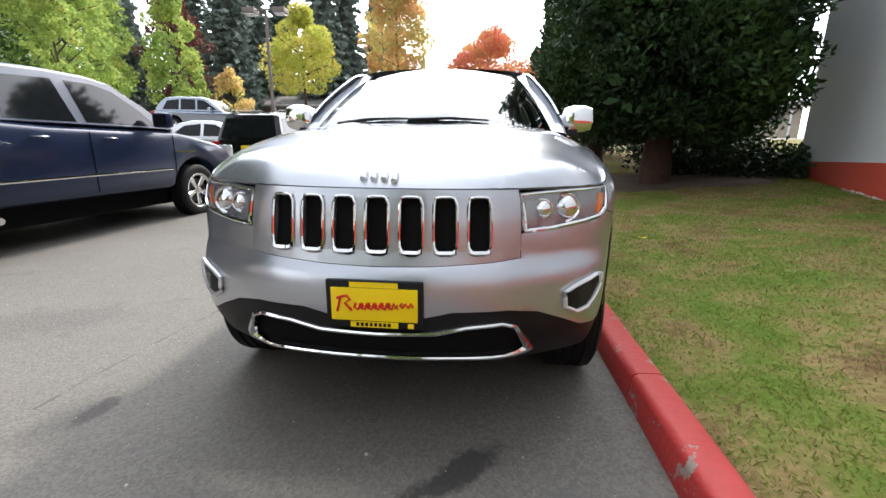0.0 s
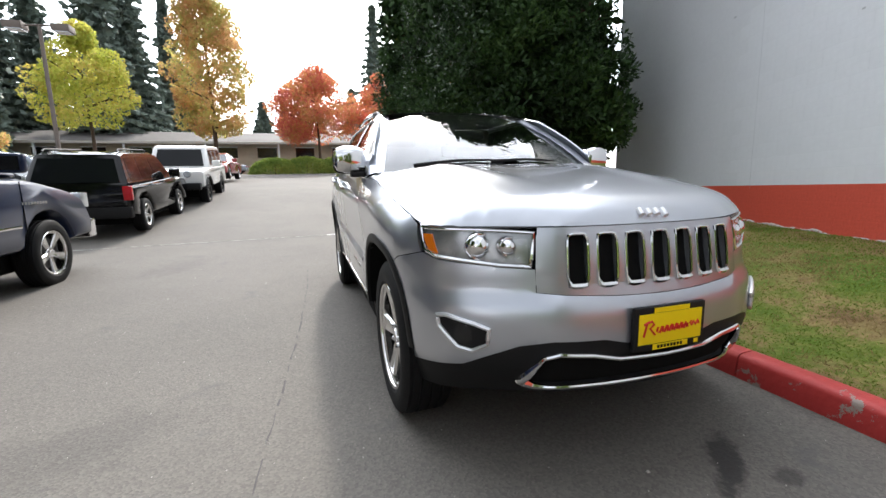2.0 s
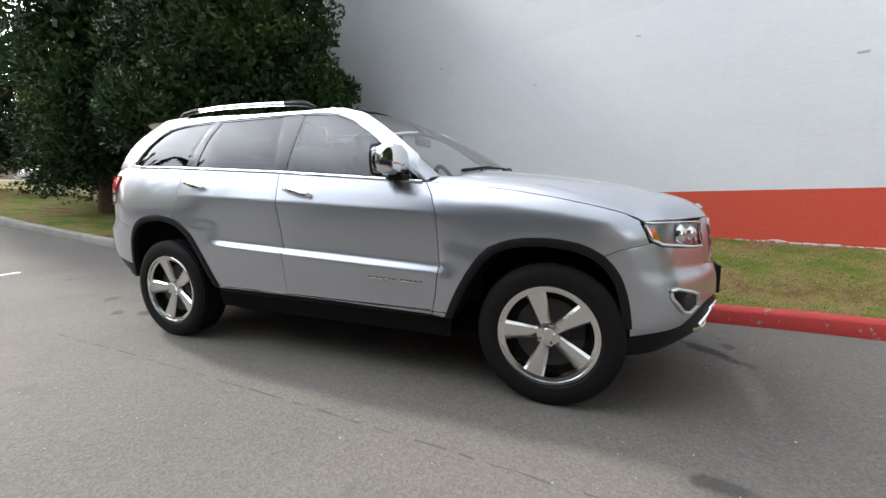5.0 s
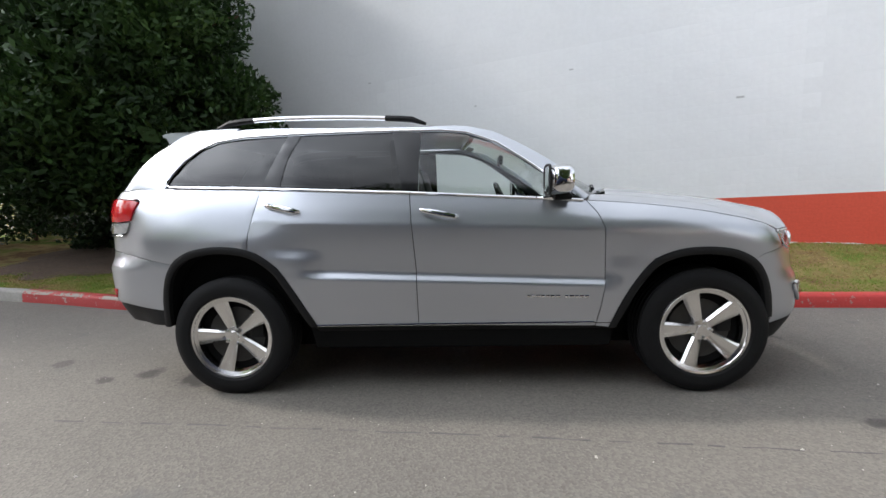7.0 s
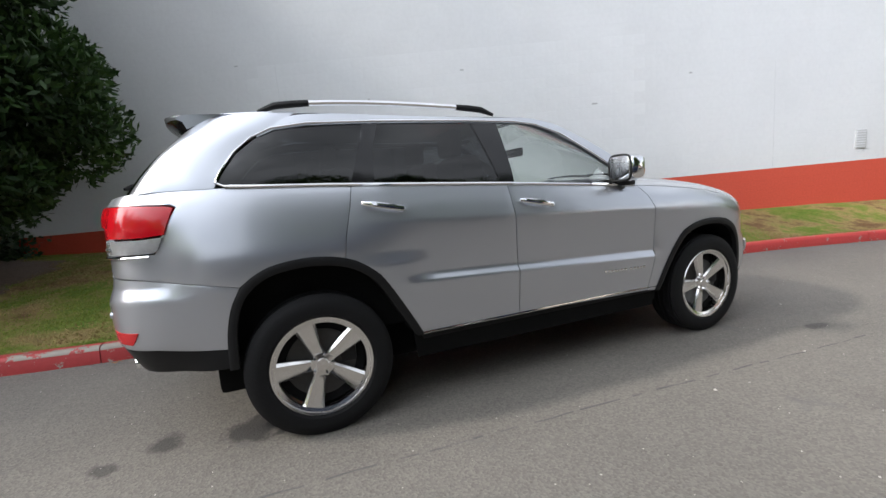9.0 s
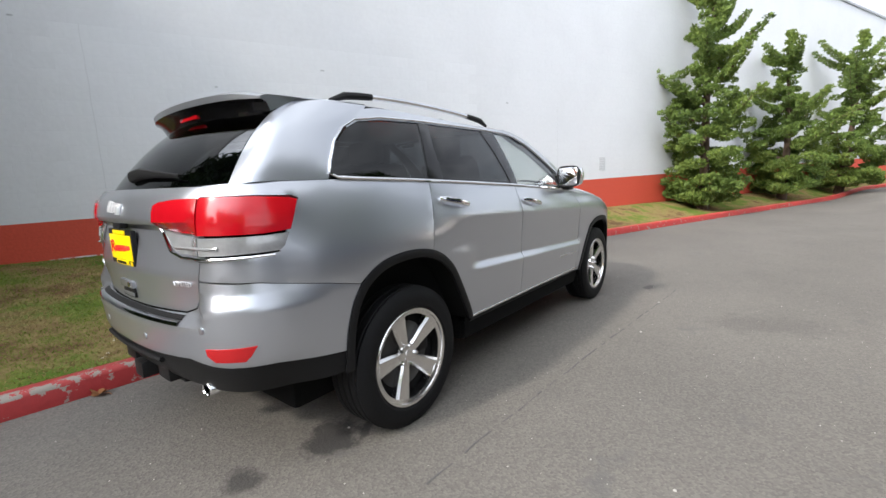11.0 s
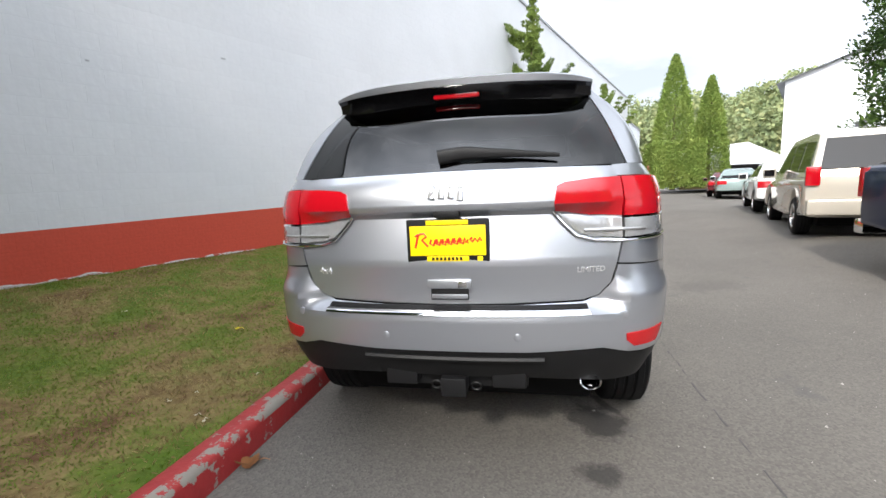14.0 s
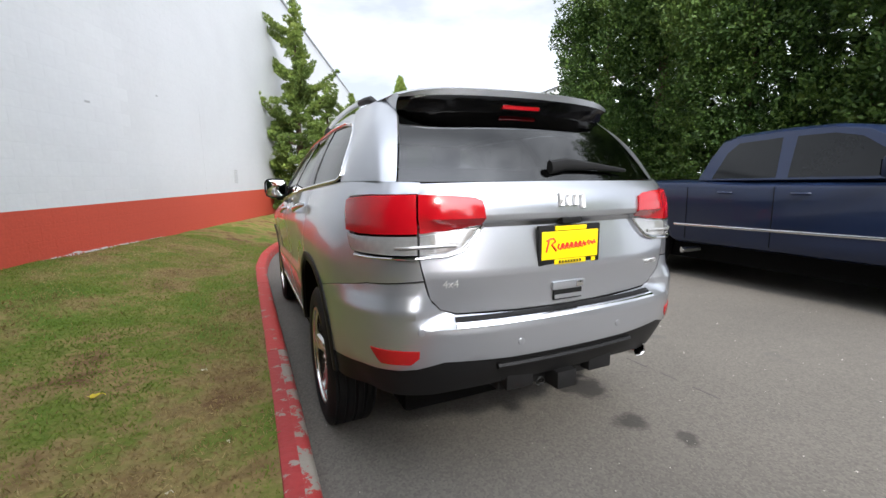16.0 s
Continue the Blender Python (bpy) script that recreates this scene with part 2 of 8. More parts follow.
def asphalt_material():
    m = bpy.data.materials.new("asphalt")
    m.use_nodes = True
    n, l = m.node_tree.nodes, m.node_tree.links
    p = n["Principled BSDF"]
    p.inputs["Roughness"].default_value = 0.82
    p.inputs["Specular IOR Level"].default_value = 0.35
    tc = n.new("ShaderNodeTexCoord")

    def noise_tex(size, detail, rough=0.6):
        t = n.new("ShaderNodeTexNoise")
        t.inputs["Scale"].default_value, t.inputs["Detail"].default_value, t.inputs["Roughness"].default_value = size, detail, rough
        l.new(tc.outputs["Object"], t.inputs["Vector"])
        return t

    def mix(fac, a, b):
        x = n.new("ShaderNodeMix")
        x.data_type = "RGBA"
        l.new(fac, x.inputs["Factor"])
        for key, v in (("A", a), ("B", b)):
            if isinstance(v, tuple):
                x.inputs[key].default_value = v
            else:
                l.new(v, x.inputs[key])
        return x.outputs["Result"]

    def ramp(src, a, b):
        r = n.new("ShaderNodeMapRange")
        r.inputs["From Min"].default_value, r.inputs["From Max"].default_value = a, b
        l.new(src, r.inputs["Value"])
        return r.outputs["Result"]
    vo = n.new("ShaderNodeTexVoronoi")
    vo.inputs["Scale"].default_value = 95
    l.new(tc.outputs["Object"], vo.inputs["Vector"])
    stones = mix(ramp(vo.outputs["Color"], 0.0, 1.0), (0.068, 0.062, 0.054, 1), (0.196, 0.179, 0.157, 1))
    broad = mix(ramp(noise_tex(0.55, 5).outputs["Fac"], 0.35, 0.7), (0.092, 0.085, 0.075, 1), (0.150, 0.137, 0.120, 1))
    base = n.new("ShaderNodeMix")
    base.data_type = "RGBA"
    base.inputs["Factor"].default_value = 0.5
    l.new(broad, base.inputs["A"])
    l.new(stones, base.inputs["B"])
    dark = mix(ramp(noise_tex(2.3, 8, 0.65).outputs["Fac"], 0.60, 0.74), base.outputs["Result"], (0.09, 0.087, 0.082, 1))
    # oil and drip stains: centre, half length and width, turn
    xyz = n.new("ShaderNodeSeparateXYZ")
    l.new(tc.outputs["Object"], xyz.inputs[0])
    edge = noise_tex(7.0, 6, 0.7).outputs["Fac"]
    for cx, cy, rx, ry, turn, deep in ((0.27, -0.03, 0.26, 0.065, 44, 0.85), (0.42, -0.16, 0.07, 0.05, 20, 0.6), (-0.65, 4.18, 0.20, 0.13, 110, 0.85), (-0.73, 4.02, 0.14, 0.03, 118, 0.8), (-0.60, 4.64, 0.11, 0.08, 20, 0.75), (-0.72, 4.87, 0.08, 0.06, 60, 0.65), (-1.27, 0.17, 0.13, 0.055, 80, 0.6), (-0.45, 5.45, 0.09, 0.06, 40, 0.5), (-2.4, 1.0, 0.5, 0.25, 20, 0.2), (-3.0, 5.5, 0.6, 0.3, 70, 0.2)):
        mp = n.new("ShaderNodeMapping")
        mp.vector_type = "TEXTURE"
        mp.inputs["Location"].default_value = (cx, cy, ground_z(cx, cy))
        mp.inputs["Rotation"].default_value = (0, 0, radians(turn))
        mp.inputs["Scale"].default_value = (rx, ry, 1)
        ln = n.new("ShaderNodeVectorMath")
        ln.operation = "LENGTH"
        l.new(tc.outputs["Object"], mp.inputs["Vector"])
        l.new(mp.outputs["Vector"], ln.inputs[0])
        ad = n.new("ShaderNodeMath")
        ad.operation = "MULTIPLY_ADD"
        ad.inputs[1].default_value = 2.6
        l.new(edge, ad.inputs[0])
        l.new(ln.outputs["Value"], ad.inputs[2])
        r = n.new("ShaderNodeMapRange")
        r.inputs["From Min"].default_value, r.inputs["From Max"].default_value = 2.45, 1.95
        r.inputs["To Max"].default_value = deep
        l.new(ad.outputs[0], r.inputs["Value"])
        dark = mix(r.outputs["Result"], dark, (0.028, 0.026, 0.025, 1))
    l.new(dark, p.inputs["Base Color"])
    b = n.new("ShaderNodeBump")
    b.inputs["Strength"].default_value, b.inputs["Distance"].default_value = 0.32, 0.005
    l.new(vo.outputs["Distance"], b.inputs["Height"])
    l.new(b.outputs["Normal"], p.inputs["Normal"])
    return m


def lawn_material():
    m = bpy.data.materials.new("worn_lawn")
    m.use_nodes = True
    n, l = m.node_tree.nodes, m.node_tree.links
    p = n["Principled BSDF"]
    p.inputs["Roughness"].default_value = 0.95
    p.inputs["Specular IOR Level"].default_value = 0.1
    tc = n.new("ShaderNodeTexCoord")
    a, b = n.new("ShaderNodeTexNoise"), n.new("ShaderNodeTexNoise")
    a.inputs["Scale"].default_value, a.inputs["Detail"].default_value, a.inputs["Roughness"].default_value = 1.5, 9, 0.68
    b.inputs["Scale"].default_value, b.inputs["Detail"].default_value = 26, 5
    for t in (a, b):
        l.new(tc.outputs["Object"], t.inputs["Vector"])
    r = n.new("ShaderNodeValToRGB")
    el = r.color_ramp.elements
    el.new(0.5)
    el.new(0.6)
    for e, (q, c) in zip(el, ((0.38, (0.080, 0.125, 0.018)), (0.46, (0.120, 0.138, 0.030)), (0.53, (0.205, 0.155, 0.064)), (0.63, (0.115, 0.066, 0.032)))):
        e.position, e.color = q, (*c, 1)
    l.new(a.outputs["Fac"], r.inputs["Fac"])
    mx = n.new("ShaderNodeMix")
    mx.data_type, mx.blend_type = "RGBA", "OVERLAY"
    mx.inputs["Factor"].default_value = 0.55
    l.new(r.outputs["Color"], mx.inputs["A"])
    l.new(b.outputs["Color"], mx.inputs["B"])
    gr = n.new("ShaderNodeRGBToBW")
    l.new(b.outputs["Color"], gr.inputs[0])
    l.new(gr.outputs[0], mx.inputs["B"])
    l.new(mx.outputs["Result"], p.inputs["Base Color"])
    bp = n.new("ShaderNodeBump")
    bp.inputs["Strength"].default_value, bp.inputs["Distance"].default_value = 0.8, 0.02
    l.new(b.outputs["Fac"], bp.inputs["Height"])
    l.new(bp.outputs["Normal"], p.inputs["Normal"])
    return m


def chipped_paint(name, paint, under, amount, size=5.0, rough=0.6):
    """Paint that has worn off in patches down to the concrete below."""
    m = material(name, paint, rough, grain=0.16, grain_size=30, bump=0.35)
    n, l = m.node_tree.nodes, m.node_tree.links
    p = n["Principled BSDF"]
    src = p.inputs["Base Color"].links[0].from_socket
    tc, no, r, mx = n.new("ShaderNodeTexCoord"), n.new("ShaderNodeTexNoise"), n.new("ShaderNodeMapRange"), n.new("ShaderNodeMix")
    no.inputs["Scale"].default_value, no.inputs["Detail"].default_value, no.inputs["Roughness"].default_value = size, 9, 0.7
    r.inputs["From Min"].default_value, r.inputs["From Max"].default_value = 0.72 - amount, 0.735 - amount
    mx.data_type = "RGBA"
    mx.inputs["B"].default_value = (*under, 1)
    l.new(tc.outputs["Object"], no.inputs["Vector"])
    l.new(no.outputs["Fac"], r.inputs["Value"])
    l.new(r.outputs["Result"], mx.inputs["Factor"])
    l.new(src, mx.inputs["A"])
    l.new(mx.outputs["Result"], p.inputs["Base Color"])
    return m


ASPHALT, LAWN = asphalt_material(), lawn_material()
SILVER = material("silver_paint", (0.472, 0.492, 0.534), 0.30, 0.82, coat=1.0, grain=0.03, grain_size=900)
CHROME = material("chrome", (0.80, 0.80, 0.81), 0.07, 1.0, grain=0.02, grain_size=30)
BRUSHED = material("polished_alloy", (0.74, 0.73, 0.72), 0.20, 1.0, grain=0.05, grain_size=120)
BLACK_PLASTIC = material("black_plastic", (0.009, 0.009, 0.0095), 0.5, spec=0.22, grain=0.15, grain_size=220, bump=0.05)
BLACK_GLOSS = material("black_gloss", (0.007, 0.007, 0.008), 0.15, spec=0.35, coat=0.15, grain=0.05)
WINDOW_DARK = material("car_window", (0.008, 0.009, 0.010), 0.05, spec=0.30, grain=0.05)
DARK = material("dark_cavity", (0.006, 0.006, 0.006), 0.9, spec=0.1, grain=0.2)
RUBBER = material("tyre_rubber", (0.007, 0.007, 0.0075), 0.65, spec=0.2, grain=0.25, grain_size=90, bump=0.15)
GLASS_CLEAR = glass("clear_glass", (0.86, 0.90, 0.88), 0.01, 0.11, 4.0)
GLASS_DOOR = glass("door_glass", (0.88, 0.93, 0.91), 0.01, 0.07)
GLASS_TINT = glass("privacy_glass", (0.045, 0.05, 0.055), 0.01, 0.055)
GLASS_HATCH = glass("hatch_tint", (0.045, 0.05, 0.055), 0.01, 0.10)
GLASS_LAMP = glass("lamp_cover", (0.95, 0.96, 0.97), 0.02, 0.04, 5.0)
LAMP_INSIDE = material("lamp_housing", (0.36, 0.365, 0.37), 0.22, 0.6, grain=0.3, grain_size=30)
BADGE = material("bright_badge", (0.80, 0.80, 0.81), 0.28, 0.7, grain=0.03)
TAIL_RED = material("red_lamp_plastic", (0.40, 0.004, 0.010), 0.15, coat=0.5, grain=0.12, grain_size=25)
REFLECTOR_RED = material("red_reflector", (0.36, 0.012, 0.014), 0.22, spec=0.4, grain=0.12, grain_size=200)
TAIL_CLEAR = material("clear_lamp_plastic", (0.33, 0.335, 0.34), 0.14, 0.4, coat=1.0, grain=0.25, grain_size=40)
AMBER = material("amber_lamp_plastic", (0.85, 0.20, 0.01), 0.15, coat=1.0, grain=0.1)
YELLOW = material("yellow_plate", (0.86, 0.62, 0.0), 0.4, grain=0.04)
RED_INK = material("red_ink", (0.62, 0.02, 0.01), 0.45, grain=0.05)
DISC = material("brake_iron", (0.05, 0.049, 0.047), 0.45, 0.8, grain=0.2, grain_size=60)
SEAT = material("seat_cloth", (0.03, 0.03, 0.032), 0.8, grain=0.2, grain_size=80)
WHITE_PAPER = material("white_sticker", (0.8, 0.8, 0.78), 0.6, grain=0.04)
CONCRETE = material("kerb_concrete", (0.30, 0.285, 0.26), 0.9, grain=0.25, grain_size=45, stain=0.5, stain_size=3, bump=0.5)
KERB_RED = chipped_paint("red_kerb_paint", (0.40, 0.030, 0.026), (0.27, 0.22, 0.185), 0.125, 8.0)
KERB_RED_WORN = chipped_paint("worn_red_kerb_paint", (0.31, 0.024, 0.024), (0.27, 0.235, 0.20), 0.115, 9.0)
KERB_EDGE = chipped_paint("worn_kerb_edge", (0.33, 0.030, 0.028), (0.25, 0.225, 0.19), 0.235, 7.0)
WALL_WHITE = material("painted_block_white", (0.695, 0.708, 0.728), 0.46, grain=0.05, grain_size=14, stain=0.10, stain_size=0.7, bump=0.30, random_part=0.012)
WALL_RED = chipped_paint("painted_block_red", (0.56, 0.072, 0.038), (0.45, 0.38, 0.34), 0.015, 3.0, 0.7)
MORTAR = material("painted_joint", (0.63, 0.645, 0.665), 0.85, grain=0.08, grain_size=25)
MORTAR_RED = material("painted_joint_red", (0.50, 0.064, 0.035), 0.85, grain=0.08, grain_size=25)
BARK = material("bark", (0.085, 0.055, 0.038), 0.95, grain=0.5, grain_size=14, bump=1.0)
BARK_RED = material("red_bark", (0.07, 0.036, 0.025), 0.95, grain=0.5, grain_size=12, bump=1.0)


# ---- ground, kerb, lawn and the painted block wall ----
def kerb_x(y):
    return spline(KERB_LINE, y)


def wall_x(y):
    return 3.85 + 0.37 * y


def lawn_z(x, y):
    k = kerb_x(y) + 0.14
    far = wall_x(min(y, 12.0))
    t = min(max((x - k) / max(far - k, 0.6), 0), 1)
    bare = 0.02 * noise.noise((x * 0.9, y * 0.9, 0)) + 0.012 * noise.noise((x * 3, y * 3, 4))
    return ground_z(1.0, y) + 0.125 + 0.31 * smoothstep(0, 1, t) * (1 - 0.6 * smoothstep(8, 14, y)) + bare * smoothstep(0, 0.15, t)


def sheet(xs, ys, zf):
    verts = [(x, y, zf(x, y)) for y in ys for x in xs]
    n = len(xs)
    faces = [(j * n + i, j * n + i + 1, (j + 1) * n + i + 1, (j + 1) * n + i) for j in range(len(ys) - 1) for i in range(n - 1)]
    return verts, faces


def plain(name, verts, faces, mat, parent=None, label="", sharp=0, smooth=True):
    me = bpy.data.meshes.new(name)
    me.from_pydata(verts, [], faces)
    me.update()
    ob = dress(name, me, mat, parent, label, sharp)
    if smooth:
        me.polygons.foreach_set("use_smooth", [True] * len(me.polygons))
    return ob


def steps(*spans):
    out = []
    for a, b, n in spans:
        out += [a + (b - a) * i / n for i in range(n)]
    return out + [spans[-1][1]]


_v, _f = sheet(steps((-900, -60, 8), (-60, -12, 16), (-12, 4, 48), (4, 60, 14), (60, 900, 8)), steps((-900, -60, 8), (-60, -6, 18), (-6, 18, 48), (18, 60, 21), (60, 900, 8)), ground_z)
road = plain("road", _v, _f, ASPHALT)
tagged(road, "worn grey asphalt driveway with stains and cracks", "road", kind="structure")

_ys = steps((-60, -14, 23), (-14, 10, 120), (10, 28, 45))
_rows = []
for _y in _ys:
    _a = kerb_x(_y) + 0.12
    _b = wall_x(_y) + 0.12 if _y < 9.0 else wall_x(9.0) + 0.12 + 6.0 * smoothstep(9.0, 10.0, _y) + 14 * smoothstep(10, 16, _y)
    _rows.append([(_a + (_b - _a) * (i / 40), _y, lawn_z(_a + (_b - _a) * (i / 40), _y)) for i in range(41)])
_v = [p for r in _rows for p in r]
_f = [(j * 41 + i, j * 41 + i + 1, (j + 1) * 41 + i + 1, (j + 1) * 41 + i) for j in range(len(_rows) - 1) for i in range(40)]
lawn = plain("lawn", _v, _f, LAWN)
tagged(lawn, "patchy lawn strip, worn to bare soil in places", "lawn", kind="structure")

kerb = thing("kerb", "red-painted concrete kerb, chipped, along the lawn", "kerb", kind="structure")
_y = -56.82
_gap = 0.008
while _y < 26:
    _len = 2.44 if _y > -20 else 6.1
    _k = 6
    _sec = [(0.0, -0.05), (0.0, 0.0), (0.012, 0.105), (0.022, 0.127), (0.045, 0.136), (0.075, 0.138), (0.125, 0.139), (0.148, 0.132), (0.155, 0.115), (0.155, -0.05)]
    _bm = bmesh.new()
    _rings = []
    for i in range(_k + 1):
        yy = _y + _gap / 2 + (_len - _gap) * i / _k
        x0, sl = kerb_x(yy), (kerb_x(yy + 0.05) - kerb_x(yy - 0.05)) / 0.1
        nx, ny = 1 / math.hypot(1, sl), -sl / math.hypot(1, sl)
        wob = 0.004 * noise.noise((yy * 1.7, 0, 0))
        _rings.append([_bm.verts.new((x0 + (a + wob) * nx, yy + a * ny, ground_z(x0, yy) + b + (wob if b > 0.05 else 0))) for a, b in _sec])
    for A, B in zip(_rings, _rings[1:]):
        for i in range(len(_sec) - 1):
            _bm.faces.new((A[i], B[i], B[i + 1], A[i + 1])).material_index = 1 if i in (2, 3, 4) else 0
    _bm.faces.new(_rings[0])
    _bm.faces.new(_rings[-1][::-1])
    _mid = _y + _len / 2
    _mat = CONCRETE if _mid > 7.9 else KERB_RED_WORN if _mid > 3.2 else KERB_RED
    part("kerb_stone", _bm, [_mat, KERB_EDGE if _mat is KERB_RED_WORN else _mat], kerb, sharp=50)
    _y += _len

# wall frame: local x runs along the wall towards +y, local y points at the road
WALL_M = Matrix(((0.3470, -0.9379, 0, 7.1), (0.9379, 0.3470, 0, 8.8), (0, 0, 1, 0), (0, 0, 0, 1)))
CLIMB = 0.0206        # the courses climb along the wall by this much a metre
COURSE, BLOCK, WALL_LEN, WALL_Z0, RED_TOP = 0.2, 0.406, 48.3, -0.324, 0.876
N_COURSES = 40


def climbing(bm):
    for v in bm.verts:
        v.co.z -= CLIMB * v.co.x
    return bm


wall = new("wall_long")
wall.matrix_basis = WALL_M
tagged(wall, "long white painted block wall with a red base band", "wall", kind="structure")
_bm = box(-WALL_LEN, 0, -0.24, -0.0007, RED_TOP, WALL_Z0 + N_COURSES * COURSE)
part("joint_white", climbing(_bm), MORTAR, wall, sharp=0)
_bm = box(-WALL_LEN, 0, -0.24, -0.0007, WALL_Z0, RED_TOP)
part("joint_red", climbing(_bm), MORTAR_RED, wall, sharp=0)
_top = WALL_Z0 + N_COURSES * COURSE
part("roof_flashing", climbing(box(-WALL_LEN - 0.05, 0.05, -0.3, 0.05, _top, _top + 0.10, 0.01)), material("pale_flashing", (0.42, 0.43, 0.45), 0.5, 0.3, grain=0.1), wall)
part("wall_return", box(-0.2, 0, -24, -0.24, WALL_Z0, _top), [WALL_WHITE], wall, sharp=0)
part("flat_roof", climbing(box(-WALL_LEN, -0.2, -24, -0.24, _top - 0.3, _top - 0.15)), [CONCRETE], wall, sharp=0)


# ---- the silver sport utility vehicle: body surfaces ----
PLAN = [(0, 0.05), (0.2, 0.06), (0.405, 0.094), (0.515, 0.142), (0.62, 0.198), (0.70, 0.248), (0.785, 0.315), (0.852, 0.412), (0.908, 0.55), (0.938, 0.73), (0.951, 0.93), (0.953, 1.5), (0.953, 2.4),
        (0.952, 3.3), (0.950, 3.8), (0.94, 4.12), (0.905, 4.38), (0.85, 4.57), (0.765, 4.69), (0.62, 4.765), (0.42, 4.81), (0.2, 4.83), (0, 4.835)]


def _dense(pts):
    """Catmull-Rom through the plan points."""
    out = []
    ext = [(-pts[1][0], pts[1][1])] + pts + [(-pts[-2][0], pts[-2][1])]
    for i in range(1, len(ext) - 2):
        p0, p1, p2, p3 = ext[i - 1:i + 3]
        for k in range(24):
            t = k / 24
            out.append(tuple(0.5 * (2 * p1[c] + (p2[c] - p0[c]) * t + (2 * p0[c] - 5 * p1[c] + 4 * p2[c] - p3[c]) * t * t + (3 * p1[c] - p0[c] - 3 * p2[c] + p3[c]) * t**3) for c in (0, 1)))
    return out + [pts[-1]]


_d = np.array(_dense(PLAN))
_cum = np.concatenate([[0], np.cumsum(np.hypot(*np.diff(_d, axis=0).T))])
S_END = float(_cum[-1])
_widest = int(np.argmax(_d[:, 0]))


def s_front(x):
    """Arc length from the nose to the front point at that half width."""
    return float(np.interp(x, _d[:_widest, 0], _cum[:_widest]))


def s_rear(x):
    return float(np.interp(-x, -_d[_widest:, 0], _cum[_widest:]))


def s_y(y):
    return float(np.interp(y, _d[:, 1], _cum))


BELT = [(0.40, 0.972), (0.45, 0.985), (0.6, 1.035), (0.9, 1.10), (1.2, 1.147), (1.45, 1.173), (1.6, 1.185), (2.65, 1.26), (3.55, 1.31), (4.2, 1.335), (4.6, 1.34)]
FRONT_OFF = [(0.2, -0.15), (0.30, -0.10), (0.38, -0.045), (0.45, -0.012), (0.52, 0.0), (0.62, 0.0), (0.68, -0.008), (0.715, -0.022), (0.735, -0.034), (0.78, -0.040), (0.86, -0.049), (0.93, -0.060), (0.98, -0.070), (1.1, -0.11)]
# flank with creases (heights at y = 2.6), and the plain flank beside the arches
SIDE_CREASED = [(0.2, -0.095), (0.30, -0.065), (0.45, -0.038), (0.60, -0.021), (0.722, -0.006), (0.731, -0.007), (0.765, -0.027), (0.775, -0.029), (0.85, -0.023), (0.95, -0.012), (1.064, 0.0), (1.078, -0.002), (1.15, -0.024), (1.22, -0.050), (1.27, -0.067), (1.32, -0.086), (1.42, -0.116)]
SIDE_PLAIN = [(0.2, -0.09), (0.30, -0.06), (0.45, -0.032), (0.60, -0.020), (0.78, -0.010), (0.95, -0.004), (1.03, -0.006), (1.12, -0.025), (1.22, -0.055), (1.32, -0.096), (1.42, -0.146)]
# hatch and bumper in the middle, and the bumper corner with its shelf
REAR_OFF = [(0.2, -0.16), (0.34, -0.16), (0.46, -0.085), (0.56, -0.034), (0.62, -0.010), (0.75, 0.0), (0.772, -0.004), (0.800, -0.045), (0.812, -0.060), (0.86, -0.056), (0.962, -0.040), (0.985, -0.042), (1.06, -0.058), (1.148, -0.078), (1.166, -0.068), (1.176, -0.044), (1.195, -0.036), (1.24, -0.044), (1.28, -0.060), (1.335, -0.098), (1.42, -0.16)]
REAR_CORNER = [(0.2, -0.16), (0.34, -0.16), (0.46, -0.085), (0.56, -0.036), (0.62, -0.014), (0.72, -0.004), (0.828, 0.0), (0.845, -0.003), (0.895, -0.023), (0.912, -0.028), (0.96, -0.031), (1.05, -0.034), (1.20, -0.043), (1.27, -0.062), (1.335, -0.108), (1.42, -0.16)]


def crease_z(y):
    """The creases climb towards the tail."""
    return 0.045 * (min(max(y, 1.2), 3.6) - 2.6)


def bent(pts, v):
    """Straight runs between the points."""
    return float(np.interp(v, *zip(*pts)))


